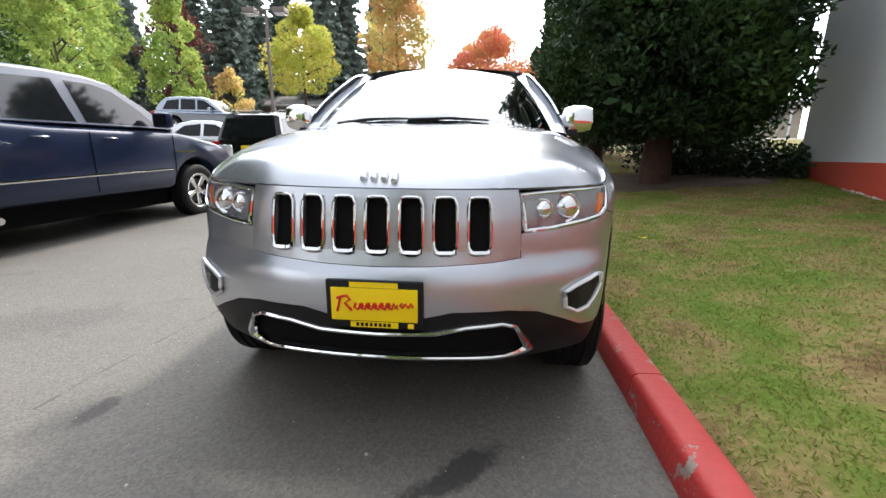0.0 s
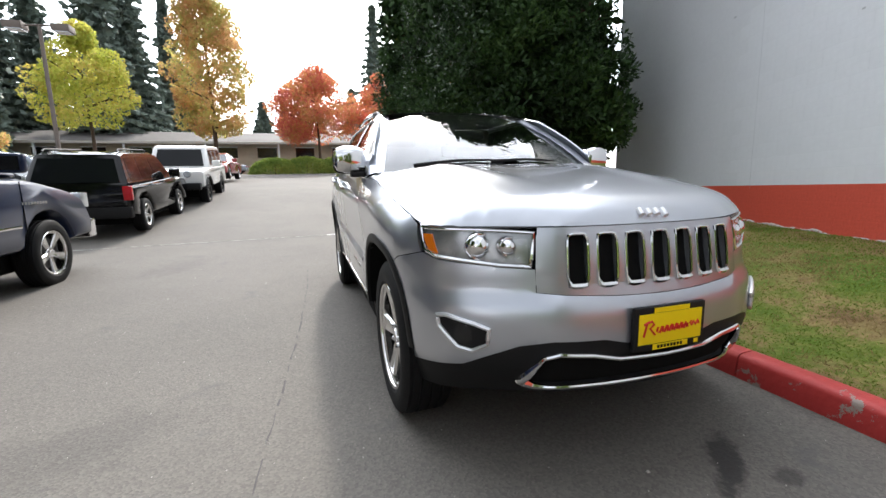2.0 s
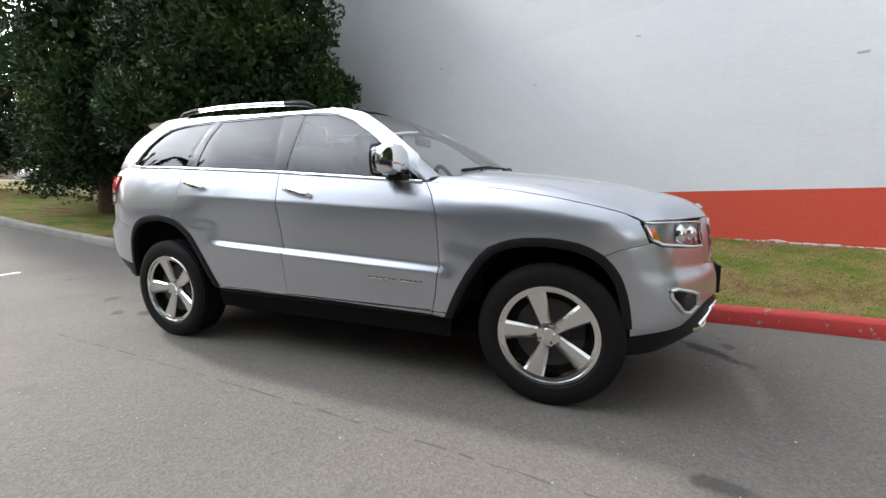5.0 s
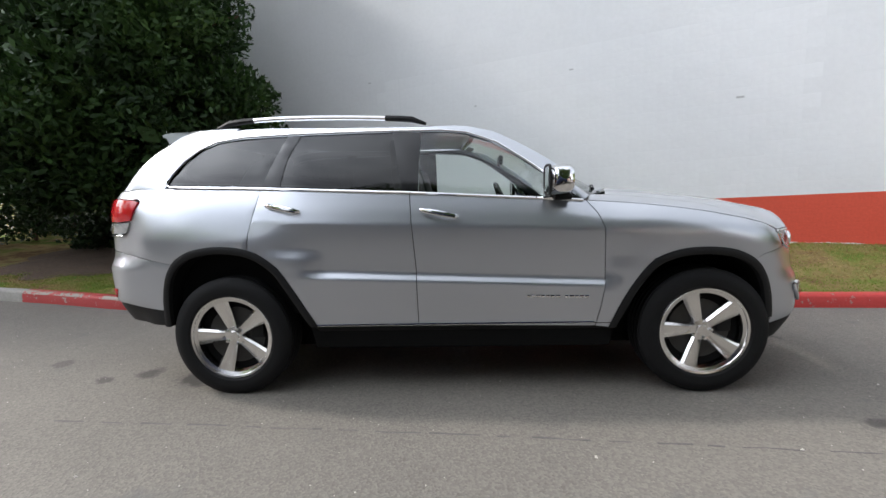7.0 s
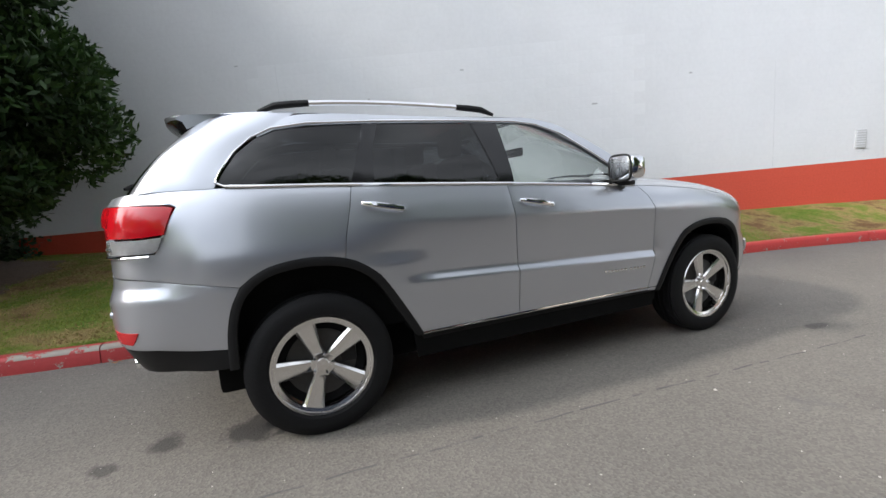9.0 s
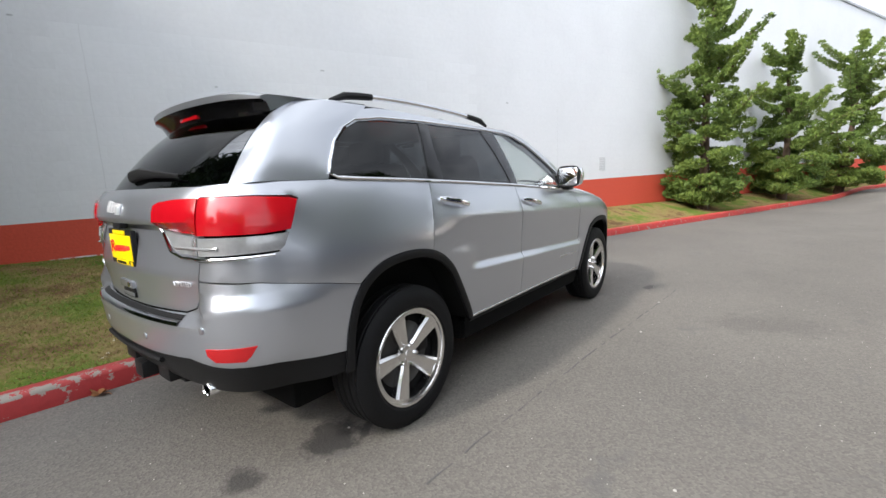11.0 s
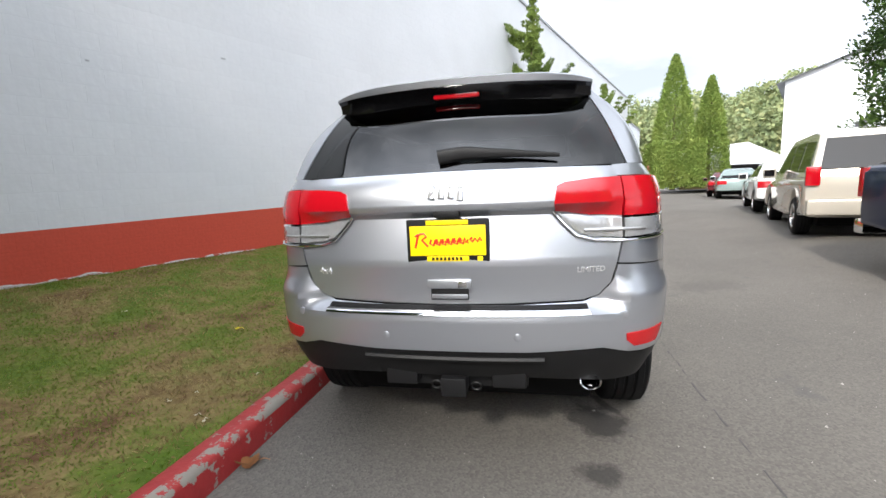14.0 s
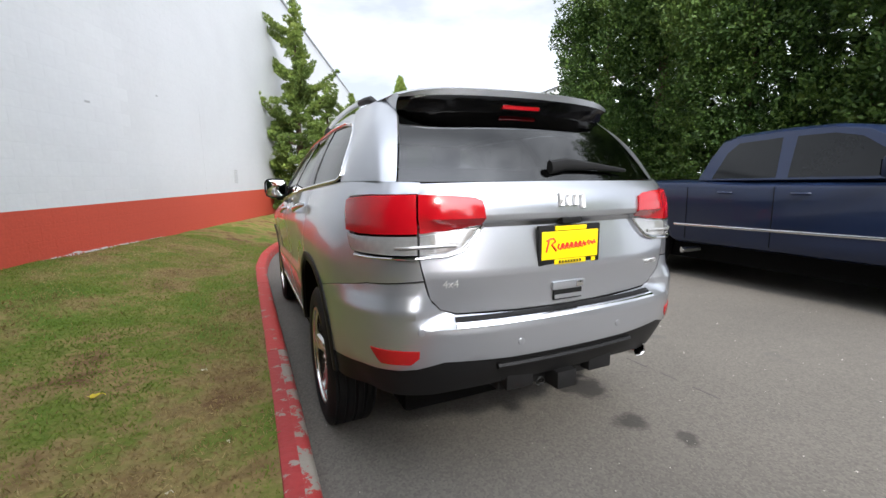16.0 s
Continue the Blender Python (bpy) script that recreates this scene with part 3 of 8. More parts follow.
def wrap(s, z, off=0.0):
    """The outer body below the windows: s runs round the plan from the nose to the tail, negative on the other side."""
    side = 1
    if s < 0:
        s, side = -s, -1
    if s > S_END:
        s, side = 2 * S_END - s, -side
    x, y = float(np.interp(s, _cum, _d[:, 0])), float(np.interp(s, _cum, _d[:, 1]))
    e = 0.012
    a, b = max(s - e, 0), min(s + e, S_END)
    tx, ty = float(np.interp(b, _cum, _d[:, 0]) - np.interp(a, _cum, _d[:, 0])), float(np.interp(b, _cum, _d[:, 1]) - np.interp(a, _cum, _d[:, 1]))
    h = math.hypot(tx, ty)
    nx, ny = ty / h, -tx / h
    wf = 1 - smoothstep(0.30, 0.62, y)
    wr = smoothstep(4.30, 4.52, y)
    zc = z - crease_z(y)
    k = smoothstep(1.36, 1.52, y) * (1 - smoothstep(3.18, 3.34, y)) if zc < 0.86 else smoothstep(1.15, 1.5, y) * (1 - smoothstep(3.25, 3.7, y))
    so = spline(SIDE_PLAIN, z) * (1 - k) + bent(SIDE_CREASED, zc) * k
    if y < 1.9:
        b0 = spline(BELT, y)
        t = min(max((z - (b0 - 0.12)) / 0.12, 0), 1.3)
        so -= 0.055 * t * t * (1 - smoothstep(1.35, 1.9, y))
    c = smoothstep(0.60, 0.68, x)
    ro = bent(REAR_OFF, z) * (1 - c) + bent(REAR_CORNER, z) * c if wr else 0.0
    o = wf * spline(FRONT_OFF, z) * (1 - 0.42 * smoothstep(0.22, 0.5, y)) + wr * ro + (1 - wf - wr) * so + off
    return Vector((side * (x + nx * o), y + ny * o, z))


_nose = np.array([wrap(s, 0.980)[:2] for s in np.linspace(0, s_y(0.475), 60)])


def front_edge(x):
    """Where the nose meets the bonnet."""
    return float(np.interp(abs(x), _nose[:, 0], _nose[:, 1]))


_sh = np.array([wrap(s_y(y), spline(BELT, y)) for y in np.linspace(0.475, 1.75, 60)])
BONNET = [(0.1, 1.03), (0.16, 1.048), (0.28, 1.086), (0.4, 1.116), (0.6, 1.156), (0.8, 1.188), (1.0, 1.214), (1.3, 1.245), (1.5, 1.258)]


def bonnet_z(x, y):
    xs, be = float(np.interp(y, _sh[:, 1], _sh[:, 0])), float(np.interp(y, _sh[:, 1], _sh[:, 2]))
    hb = spline(BONNET, y)
    z = hb - (hb - be) * min(abs(x) / xs, 1.02) ** 5
    q, y0 = y - front_edge(x), front_edge(x)
    h0 = spline(BONNET, y0)
    lip = max(h0 - (h0 - float(np.interp(y0, _sh[:, 1], _sh[:, 2]))) * min(abs(x) / float(np.interp(y0, _sh[:, 1], _sh[:, 0])), 1.02) ** 5 - 0.981, 0)
    ridge = 0.012 * math.exp(-((abs(x) - 0.46 + 0.1 * (1.4 - y)) / 0.06) ** 2) * smoothstep(0.3, 0.7, y)
    return z - lip * math.exp(-max(q, 0) / 0.05) + ridge


def bonnet(x, y, off=0.0):
    return Vector((x, y, bonnet_z(x, y) + off))


SIDE_TOP_X = [(1.4, 0.62), (2.0, 0.635), (2.5, 0.655), (3.2, 0.665), (3.8, 0.645), (4.2, 0.605), (4.5, 0.56)]
ROOF_C = [(2.2, 1.695), (2.35, 1.716), (2.6, 1.732), (3.0, 1.742), (3.5, 1.745), (4.0, 1.738), (4.3, 1.728), (4.5, 1.715)]


def roof_side(y):
    """Height of the roof's side edge."""
    return 1.686 + 0.03 * smoothstep(2.8, 3.9, y)




def cabin(y, z, off=0.0):
    """The side of the cabin above the belt line, at x > 0."""
    b = spline(BELT, y)
    xb = abs(wrap(s_y(min(y, 4.5)), b).x)
    f = (z - b) / (roof_side(y) - b)
    f = f if f < 0 else f ** 1.22
    return Vector((xb + (spline(SIDE_TOP_X, y) - xb) * f + off, y, z))


def roof(x, y, off=0.0):
    c, e = spline(ROOF_C, y), roof_side(y) - 0.02 * smoothstep(2.6, 2.1, y)
    xr = spline(SIDE_TOP_X, y)
    t = min(abs(x) / xr, 1.0)
    return Vector((x, y, c - (c - e) * t ** 3.2 + off))


def screen(u, v, off=0.0):
    """The windscreen: u across from -1 to 1, v from the cowl up to the roof."""
    base = Vector((0.80 * u, 1.33 + 0.24 * u * u, 1.243 - 0.03 * u * u))
    top = Vector((0.585 * u, 2.27 + 0.09 * u * u, 1.706 - 0.035 * abs(u) ** 3))
    p = base.lerp(top, v)
    return p + Vector((0, -0.40, 0.86)) * (0.035 * math.sin(math.pi * min(max(v, 0), 1)) + off)


def rear_glass(u, v, off=0.0):
    base = Vector((0.70 * u, 4.715 - 0.10 * u * u - 0.03 * u**4, 1.325 + 0.005 * u * u))
    top = Vector((0.575 * u, 4.31 - 0.065 * u * u, 1.716 - 0.022 * u * u))
    p = base.lerp(top, v)
    return p + Vector((0, 0.75, 0.6)) * (0.028 * math.sin(math.pi * min(max(v, 0), 1)) + off)




def surf_normal(f, a, b, e=0.006):
    n = (f(a + e, b) - f(a - e, b)).cross(f(a, b + e) - f(a, b - e))
    n.normalize()
    p = f(a, b)
    return n if n.dot(p - Vector((0, min(max(p.y, 1.2), 3.9), 0.7))) > 0 else -n


def inset(poly, d):
    """Shrinks a polygon by d."""
    area = sum(a[0] * b[1] - b[0] * a[1] for a, b in zip(poly, poly[1:] + poly[:1]))
    sg = 1 if area > 0 else -1
    out, k = [], len(poly)
    for i in range(k):
        p, a, b = Vector(poly[i]), Vector(poly[i - 1]), Vector(poly[(i + 1) % k])
        u, w = (p - a).normalized(), (b - p).normalized()
        n1, n2 = Vector((-u.y, u.x)) * sg, Vector((-w.y, w.x)) * sg
        m = n1 + n2
        m = m.normalized() if m.length > 1e-6 else n1
        out.append(tuple(p + m * min(d / max(m.dot(n1), 0.35), 2.5 * d)))
    return out


def panel_bm(poly, surf, step=0.06, depth=0.02, off=0.0, gap=0.0025, cuts=()):
    """A sheet cut to a polygon in a surface's own two coordinates, with a turned-in rim."""
    if gap:
        poly = inset(poly, gap)
    bm = bmesh.new()
    bm.faces.new([bm.verts.new((p[0], p[1], 0)) for p in poly])
    sa, sb = step if isinstance(step, tuple) else (step, step)
    for axis, st in ((0, sa), (1, sb)):
        lo, hi = min(p[axis] for p in poly), max(p[axis] for p in poly)
        n = max(1, math.ceil((hi - lo) / st))
        at = [lo + (hi - lo) * i / n for i in range(1, n)]
        if axis == 1 and cuts:
            at = [v for v in at if min(abs(v - c) for c in cuts) > 0.008] + [c for c in cuts if lo < c < hi]
        for v in at:
            co = [0, 0, 0]
            no = [0, 0, 0]
            co[axis], no[axis] = v, 1
            bmesh.ops.bisect_plane(bm, geom=bm.verts[:] + bm.edges[:] + bm.faces[:], plane_co=co, plane_no=no, dist=1e-5)
    nrm = {}
    for v in bm.verts:
        a, b = v.co.x, v.co.y
        n = surf_normal(surf, a, b)
        v.co = surf(a, b) + n * off
        nrm[v] = n
    rim = [e for e in bm.edges if e.is_boundary]
    pairs = {}
    for e in rim:
        for v in e.verts:
            if v not in pairs:
                v.co -= nrm[v] * 0.0012
                pairs[v] = bm.verts.new(v.co - nrm[v] * depth)
    for e in rim:
        a, b = e.verts
        f = e.link_faces[0]
        ls = [lp.vert for lp in f.loops]
        i = ls.index(a)
        if ls[(i + 1) % len(ls)] == b:
            bm.faces.new((b, a, pairs[a], pairs[b]))
        else:
            bm.faces.new((a, b, pairs[b], pairs[a]))
    big = max(bm.faces, key=lambda f: f.calc_area())
    bm.normal_update()
    c = big.calc_center_median()
    if big.normal.dot(c - Vector((0, min(max(c.y, 1.2), 3.9), 0.7))) < 0:
        bmesh.ops.reverse_faces(bm, faces=bm.faces)
    return bm


def strip_bm(A, B, surf, n=3, off=0.0, depth=0.015, closed=False):
    """A band between two lines of the same number of points, in a surface's own coordinates, with a rounded cross-section and a rim."""
    bm = bmesh.new()
    rows = []
    for a, b in zip(A, B):
        row = []
        for j in range(n + 1):
            t = j / n
            p, q = a[0] + (b[0] - a[0]) * t, a[1] + (b[1] - a[1]) * t
            nn = surf_normal(surf, p, q)
            row.append((surf(p, q) + nn * off * (1 - (2 * t - 1) ** 4 * 0.5), nn))
        full = [row[0][0] - row[0][1] * depth] + [r[0] for r in row] + [row[-1][0] - row[-1][1] * depth]
        rows.append([bm.verts.new(p) for p in full])
    k = len(rows)
    for i in range(k if closed else k - 1):
        P, Q = rows[i], rows[(i + 1) % k]
        for j in range(len(P) - 1):
            bm.faces.new((P[j], P[j + 1], Q[j + 1], Q[j]))
    bm.normal_update()
    best = max(bm.faces, key=lambda f: f.calc_area())
    c = best.calc_center_median()
    if best.normal.dot(c - Vector((0, min(max(c.y, 1.2), 3.9), 0.7))) < 0:
        bmesh.ops.reverse_faces(bm, faces=bm.faces)
    return bm


def both(name, bm, mat, parent, label="", sharp=38):
    """The same part on both sides of the car."""
    m = mirrored(bm)
    return part(name, bm, mat, parent, label, sharp), part(name, m, mat, parent, label, sharp)


def yz(pts):
    return [(s_y(y), z) for y, z in pts]


ARCH_F = [(1.47, 0.42), (1.40, 0.58), (1.31, 0.73), (1.22, 0.835), (1.08, 0.885), (0.92, 0.895), (0.76, 0.875), (0.64, 0.815), (0.565, 0.72), (0.525, 0.60), (0.505, 0.46)]
ARCH_R = [(3.26, 0.45), (3.32, 0.56), (3.40, 0.70), (3.48, 0.83), (3.60, 0.92), (3.72, 0.955), (3.86, 0.965), (4.02, 0.945), (4.13, 0.885), (4.20, 0.79), (4.24, 0.64), (4.25, 0.46)]


def shrunk(arch, hub, d):
    out = []
    for y, z in arch:
        r = math.hypot(y - hub, z - 0.378)
        k = (r - d) / r
        out.append((hub + (y - hub) * k, 0.378 + (z - 0.378) * k if z > 0.47 else z))
    return out


suv = thing("sport_utility_vehicle", "silver metallic sport utility vehicle parked along the red kerb", "car")
# dark shell behind all gaps
_bm = bmesh.new()
_S = [S_END * i / 150 for i in range(151)]
_zl = [0.30, 0.42, 0.55, 0.70, 0.85, 0.95]
for sg in (1, -1):
    prev = None
    for s in _S:
        y = wrap(s, 0.7).y
        row = []
        for z in _zl:
            zz = z
            for arch in (ARCH_F, ARCH_R):
                ay = [p[0] for p in arch]
                if min(ay) + 0.03 < y < max(ay) - 0.03:
                    top = max(float(np.interp(y, *zip(*sorted(arch)))), 0.42)
                    zz = top + (0.99 - top) * (z - 0.30) / 0.65
            if y > 4.25:
                zz = max(zz, 0.50)
            if y < 0.5:
                zz = max(zz, 0.36)
            p = wrap(s, zz, -0.022)
            row.append(_bm.verts.new((p.x * sg, p.y, p.z)))
        if prev:
            for i in range(len(row) - 1):
                _bm.faces.new((prev[i], row[i], row[i + 1], prev[i + 1]))
        prev = row
part("inner_shell", _bm, DARK, suv)
# panels of the body sides
FENDER = [(0.438, 0.878), (0.481, 0.986)] + [(y, spline(BELT, y)) for y in (0.55, 0.7, 0.9, 1.1, 1.3, 1.45, 1.60)] + [(1.545, 1.11), (1.51, 1.02), (1.50, 0.72), (1.525, 0.55), (1.555, 0.43)] + ARCH_F[:8] + [(0.59, 0.842)]
both("front_wing", panel_bm(yz(FENDER), wrap, (0.05, 0.035)), SILVER, suv)
_d1 = [(1.60, 1.185), (1.545, 1.11), (1.51, 1.02), (1.50, 0.72), (1.525, 0.55), (1.555, 0.43), (2.62, 0.45), (2.622, 0.80), (2.64, 1.10), (2.65, 1.26), (2.3, 1.236), (1.95, 1.212)]
_d2 = [(2.65, 1.26), (2.64, 1.10), (2.622, 0.80), (2.62, 0.45), (3.26, 0.45)] + ARCH_R[1:5] + [(3.655, 0.937), (3.64, 1.05), (3.60, 1.20), (3.575, 1.311), (3.1, 1.287)]
CREASES = (0.714, 0.722, 0.731, 0.739, 0.757, 0.765, 0.775, 0.784, 1.054, 1.064, 1.078, 1.088)


def sheared(pts):
    return [(s_y(y), z - crease_z(y)) for y, z in pts]


def flank(s, b):
    return wrap(s, b + crease_z(float(np.interp(abs(s), _cum, _d[:, 1]))))


front_doors = both("front_door", panel_bm(sheared(_d1), flank, (0.06, 0.03), cuts=CREASES), SILVER, suv)
rear_doors = both("rear_door", panel_bm(sheared(_d2), flank, (0.045, 0.03), cuts=CREASES), SILVER, suv)
_q = [(3.575, 1.311), (3.60, 1.20), (3.64, 1.05), (3.655, 0.937)] + ARCH_R[5:9] + [(4.16, 0.862), (4.34, 0.90), (4.53, 0.93)]
QUARTER = yz(_q) + [(s_y(4.58), 0.94), (s_rear(0.648), 0.957), (s_rear(0.668), 1.048), (s_y(4.585), 1.047), (s_y(4.50), 1.055), (s_y(4.462), 1.14), (s_y(4.395), 1.262), (s_y(4.42), 1.275), (s_y(4.56), 1.282), (s_rear(0.66), 1.283), (s_rear(0.655), 1.326), (s_y(4.56), 1.335), (s_y(4.4), 1.338), (s_y(4.2), 1.335), (s_y(3.9), 1.324)]
both("rear_quarter", panel_bm(QUARTER, wrap, (0.04, 0.03), gap=0.001), SILVER, suv)
# front bumper, black lower apron
_bt = [(0, 0.720), (0.2, 0.724), (0.40, 0.735), (0.506, 0.744), (0.509, 0.828), (0.62, 0.833), (0.72, 0.843)]
_bb = [(0, 0.545), (0.17, 0.548), (0.26, 0.568), (0.45, 0.570), (0.56, 0.550), (0.66, 0.505), (0.74, 0.462)]
_half = [(s_front(x), z) for x, z in _bt] + yz([(0.375, 0.857), (0.425, 0.878), (0.438, 0.878), (0.59, 0.842), (0.64, 0.815), (0.565, 0.72), (0.525, 0.60), (0.506, 0.47), (0.505, 0.418), (0.42, 0.434)]) + [(s_front(x), z) for x, z in reversed(_bb)]
FB = _half + [(-s, z) for s, z in reversed(_half[1:-1])]
part("front_bumper", panel_bm(FB, wrap, (0.05, 0.03), gap=0.001), SILVER, suv)
_ab = [(0, 0.330), (0.3, 0.334), (0.5, 0.340), (0.68, 0.325)]
_half = [(s_front(x), z) for x, z in _bb] + yz([(0.505, 0.47), (0.507, 0.30)]) + [(s_front(x), z) for x, z in reversed(_ab)]
# leave the air intake open
_in = [(0.0, 0.487), (0.20, 0.492), (0.31, 0.515), (0.43, 0.525), (0.478, 0.508), (0.556, 0.398), (0.51, 0.376), (0.30, 0.378), (0.0, 0.380)]

for sg in (1, -1):

    poly = [(0.0, 0.545)] + [(s_front(x), z) for x, z in _bb[1:]] + yz([(0.42, 0.434), (0.505, 0.418), (0.507, 0.31)]) + [(s_front(x), z) for x, z in reversed(_ab)] + [(s_front(x), z) for x, z in reversed(_in)]
    poly = [(sg * s, z) for s, z in poly]
    part("lower_apron", panel_bm(poly, wrap, (0.06, 0.04), off=-0.004, gap=0.0), BLACK_PLASTIC, suv, "black plastic apron")
part("intake_back", strip_bm([(s, 0.53) for s in np.linspace(-0.62, 0.62, 22)], [(s, 0.33) for s in np.linspace(-0.62, 0.62, 22)], lambda a, b: wrap(a, b, -0.07), 2), DARK, suv)
for z in (0.415, 0.445, 0.475):
    part("intake_bar", tube([wrap(s, z, -0.045) for s in np.linspace(-0.52, 0.52, 19)], 0.007, 6), BLACK_PLASTIC, suv)
_loop = [(s_front(x), z) for x, z in _in[:5]] + [(s_front(0.514), 0.455)] + [(s_front(x), z) for x, z in _in[5:]]
_pts = [(s, z) for s, z in _loop] + [(-s, z) for s, z in reversed(_loop[1:-1])]
_fine = []
for i in range(len(_pts)):
    a, b = _pts[i], _pts[(i + 1) % len(_pts)]
    _fine += [(a[0] + (b[0] - a[0]) * t / 4, a[1] + (b[1] - a[1]) * t / 4) for t in range(4)]
part("apron_trim", tube([wrap(s, z, 0.005 - 0.012 * smoothstep(0.46, 0.56, abs(s))) for s, z in _fine], [0.009 + 0.011 * smoothstep(0.49, 0.57, abs(s)) for s, z in _fine], 8, closed=True), CHROME, suv, "chrome trim round the air intake")
# grille: painted bars, seven framed slots
_slot = [(-0.3925 + 0.118 * i, -0.3925 + 0.118 * i + 0.077) for i in range(7)]
part("grille_back", strip_bm([(s, 0.96) for s in np.linspace(-0.56, 0.56, 25)], [(s, 0.71) for s in np.linspace(-0.56, 0.56, 25)], lambda a, b: wrap(a, b, -0.05), 3), DARK, suv)


def s_signed(x):
    return math.copysign(s_front(abs(x)), x)


_gx = [-0.508] + [v for a, b in _slot for v in (a, b)] + [0.508]
for i in range(0, len(_gx), 2):
    a, b = _gx[i], _gx[i + 1]
    part("grille_bar", panel_bm([(s_signed(a), 0.770), (s_signed(b), 0.770), (s_signed(b), 0.952), (s_signed(a), 0.952)], wrap, 0.04, 0.04, gap=0.0), SILVER, suv)
part("grille_header", panel_bm([(s_signed(x), 0.952) for x in np.linspace(-0.505, 0.505, 15)] + [(s_signed(x), 0.979) for x in np.linspace(0.505, -0.505, 15)], wrap, 0.05, 0.03, gap=0.0), SILVER, suv)
part("grille_sill", panel_bm([(s_signed(x), 0.722 + 0.09 * x * x) for x in np.linspace(-0.505, 0.505, 15)] + [(s_signed(x), 0.771) for x in np.linspace(0.505, -0.505, 15)], wrap, 0.05, 0.03, gap=0.0), SILVER, suv)
for a, b in _slot:
    c, w = (a + b) / 2, (b - a) / 2
    ring = []
    for k in range(28):
        t = 2 * math.pi * k / 28
        u, v = math.cos(t), math.sin(t)
        q = (abs(u) ** 6 + abs(v) ** 6) ** (-1 / 6)
        ring.append(wrap(s_signed(c + u * q * (w + 0.002)), 0.861 + v * q * 0.094, 0.004))
    part("slot_frame", tube(ring, [0.0055 + (0.006 if 14 < k < 28 and abs(k - 21) < 4 else 0) for k in range(28)], 6, closed=True), CHROME, suv, "chrome slot frame")
    bm = bmesh.new()
    for k in range(5):
        x = a + (b - a) * (k + 0.5) / 5
        add_tube(bm, [wrap(s_signed(x), z, -0.03) for z in (0.765, 0.81, 0.86, 0.91, 0.957)], 0.0035, 5)
    part("slot_mesh", bm, BLACK_PLASTIC, suv)
# headlamps
_hl = [(s_front(0.518), 0.830), (s_front(0.62), 0.834), (s_front(0.72), 0.846), (s_y(0.375), 0.862), (s_y(0.425), 0.885), (s_y(0.468), 0.984), (s_y(0.42), 0.979), (s_front(0.72), 0.977), (s_front(0.60), 0.972), (s_front(0.508), 0.966)]
for sg in (1, -1):
    lamp = part("headlight", panel_bm([(sg * s, z) for s, z in _hl], lambda a, b: wrap(a, b, -0.018), (0.05, 0.04), 0.004), LAMP_INSIDE, suv)
    part("lamp_cover", panel_bm([(sg * s, z) for s, z in _hl], wrap, (0.03, 0.03), 0.045, gap=0.004), GLASS_LAMP, lamp, "clear lamp cover")
    rim = []
    for i in range(len(_hl)):
        a, b = _hl[i], _hl[(i + 1) % len(_hl)]
        rim += [(a[0] + (b[0] - a[0]) * t / 4, a[1] + (b[1] - a[1]) * t / 4) for t in range(4)]
    part("lamp_bezel", tube([wrap(sg * s, z, -0.002) for s, z in inset(rim, 0.007)], [0.008 if z < 0.9 else 0.005 for s, z in rim], 6, closed=True), CHROME, lamp, "chrome bezel")
    for x, r in ((0.69, 0.046), (0.595, 0.034)):
        p = wrap(sg * s_front(x), 0.906, -0.014)
        bm = lathe([(0.03, r * 1.25), (0.012, r * 1.3), (0.0, r * 1.15), (0.004, r), (-0.010, r * 0.8), (-0.020, r * 0.45), (-0.023, 0.001)], 24, "y")
        bmesh.ops.translate(bm, verts=bm.verts, vec=p)
        part("projector", bm, CHROME, lamp)
    part("reflector", panel_bm([(sg * s, z) for s, z in ((s_front(0.53), 0.845), (s_front(0.575), 0.848), (s_front(0.585), 0.94), (s_front(0.53), 0.938))], lambda a, b: wrap(a, b, -0.012), 0.03, 0.005), TAIL_CLEAR, lamp)
    part("side_marker", panel_bm([(sg * s, z) for s, z in ((s_y(0.370), 0.872), (s_y(0.415), 0.888), (s_y(0.455), 0.952), (s_y(0.405), 0.952))], lambda a, b: wrap(a, b, -0.010), 0.03, 0.02), AMBER, lamp, "amber side marker")
# fog lamps
_fg = [(s_front(0.655), 0.612), (s_front(0.70), 0.630), (s_front(0.785), 0.655), (s_front(0.812), 0.650), (s_front(0.806), 0.612), (s_front(0.752), 0.537), (s_front(0.708), 0.526), (s_front(0.660), 0.553)]
for sg in (1, -1):
    fog = part("fog_lamp", panel_bm([(sg * s, z) for s, z in _fg], lambda a, b: wrap(a, b, 0.006), 0.02, 0.008), BLACK_PLASTIC, suv, "dark fog lamp niche")
    rim = []
    for i in range(len(_fg)):
        a, b = _fg[i], _fg[(i + 1) % len(_fg)]
        rim += [(a[0] + (b[0] - a[0]) * t / 3, a[1] + (b[1] - a[1]) * t / 3) for t in range(3)]
    part("fog_bezel", tube([wrap(sg * s, z, 0.008) for s, z in rim], 0.0085, 6, closed=True), BADGE, fog, "chrome bezel")
    p = wrap(sg * s_front(0.735), 0.590, 0.012)
    bm = lathe([(0.01, 0.036), (0.0, 0.038), (-0.006, 0.034), (-0.004, 0.028), (-0.01, 0.001)], 20, "y")
    bmesh.ops.rotate(bm, verts=bm.verts, cent=(0, 0, 0), matrix=Matrix.Rotation(sg * radians(38), 3, "Z"))
    bmesh.ops.translate(bm, verts=bm.verts, vec=p)
    part("lens", bm, GLASS_LAMP, fog)
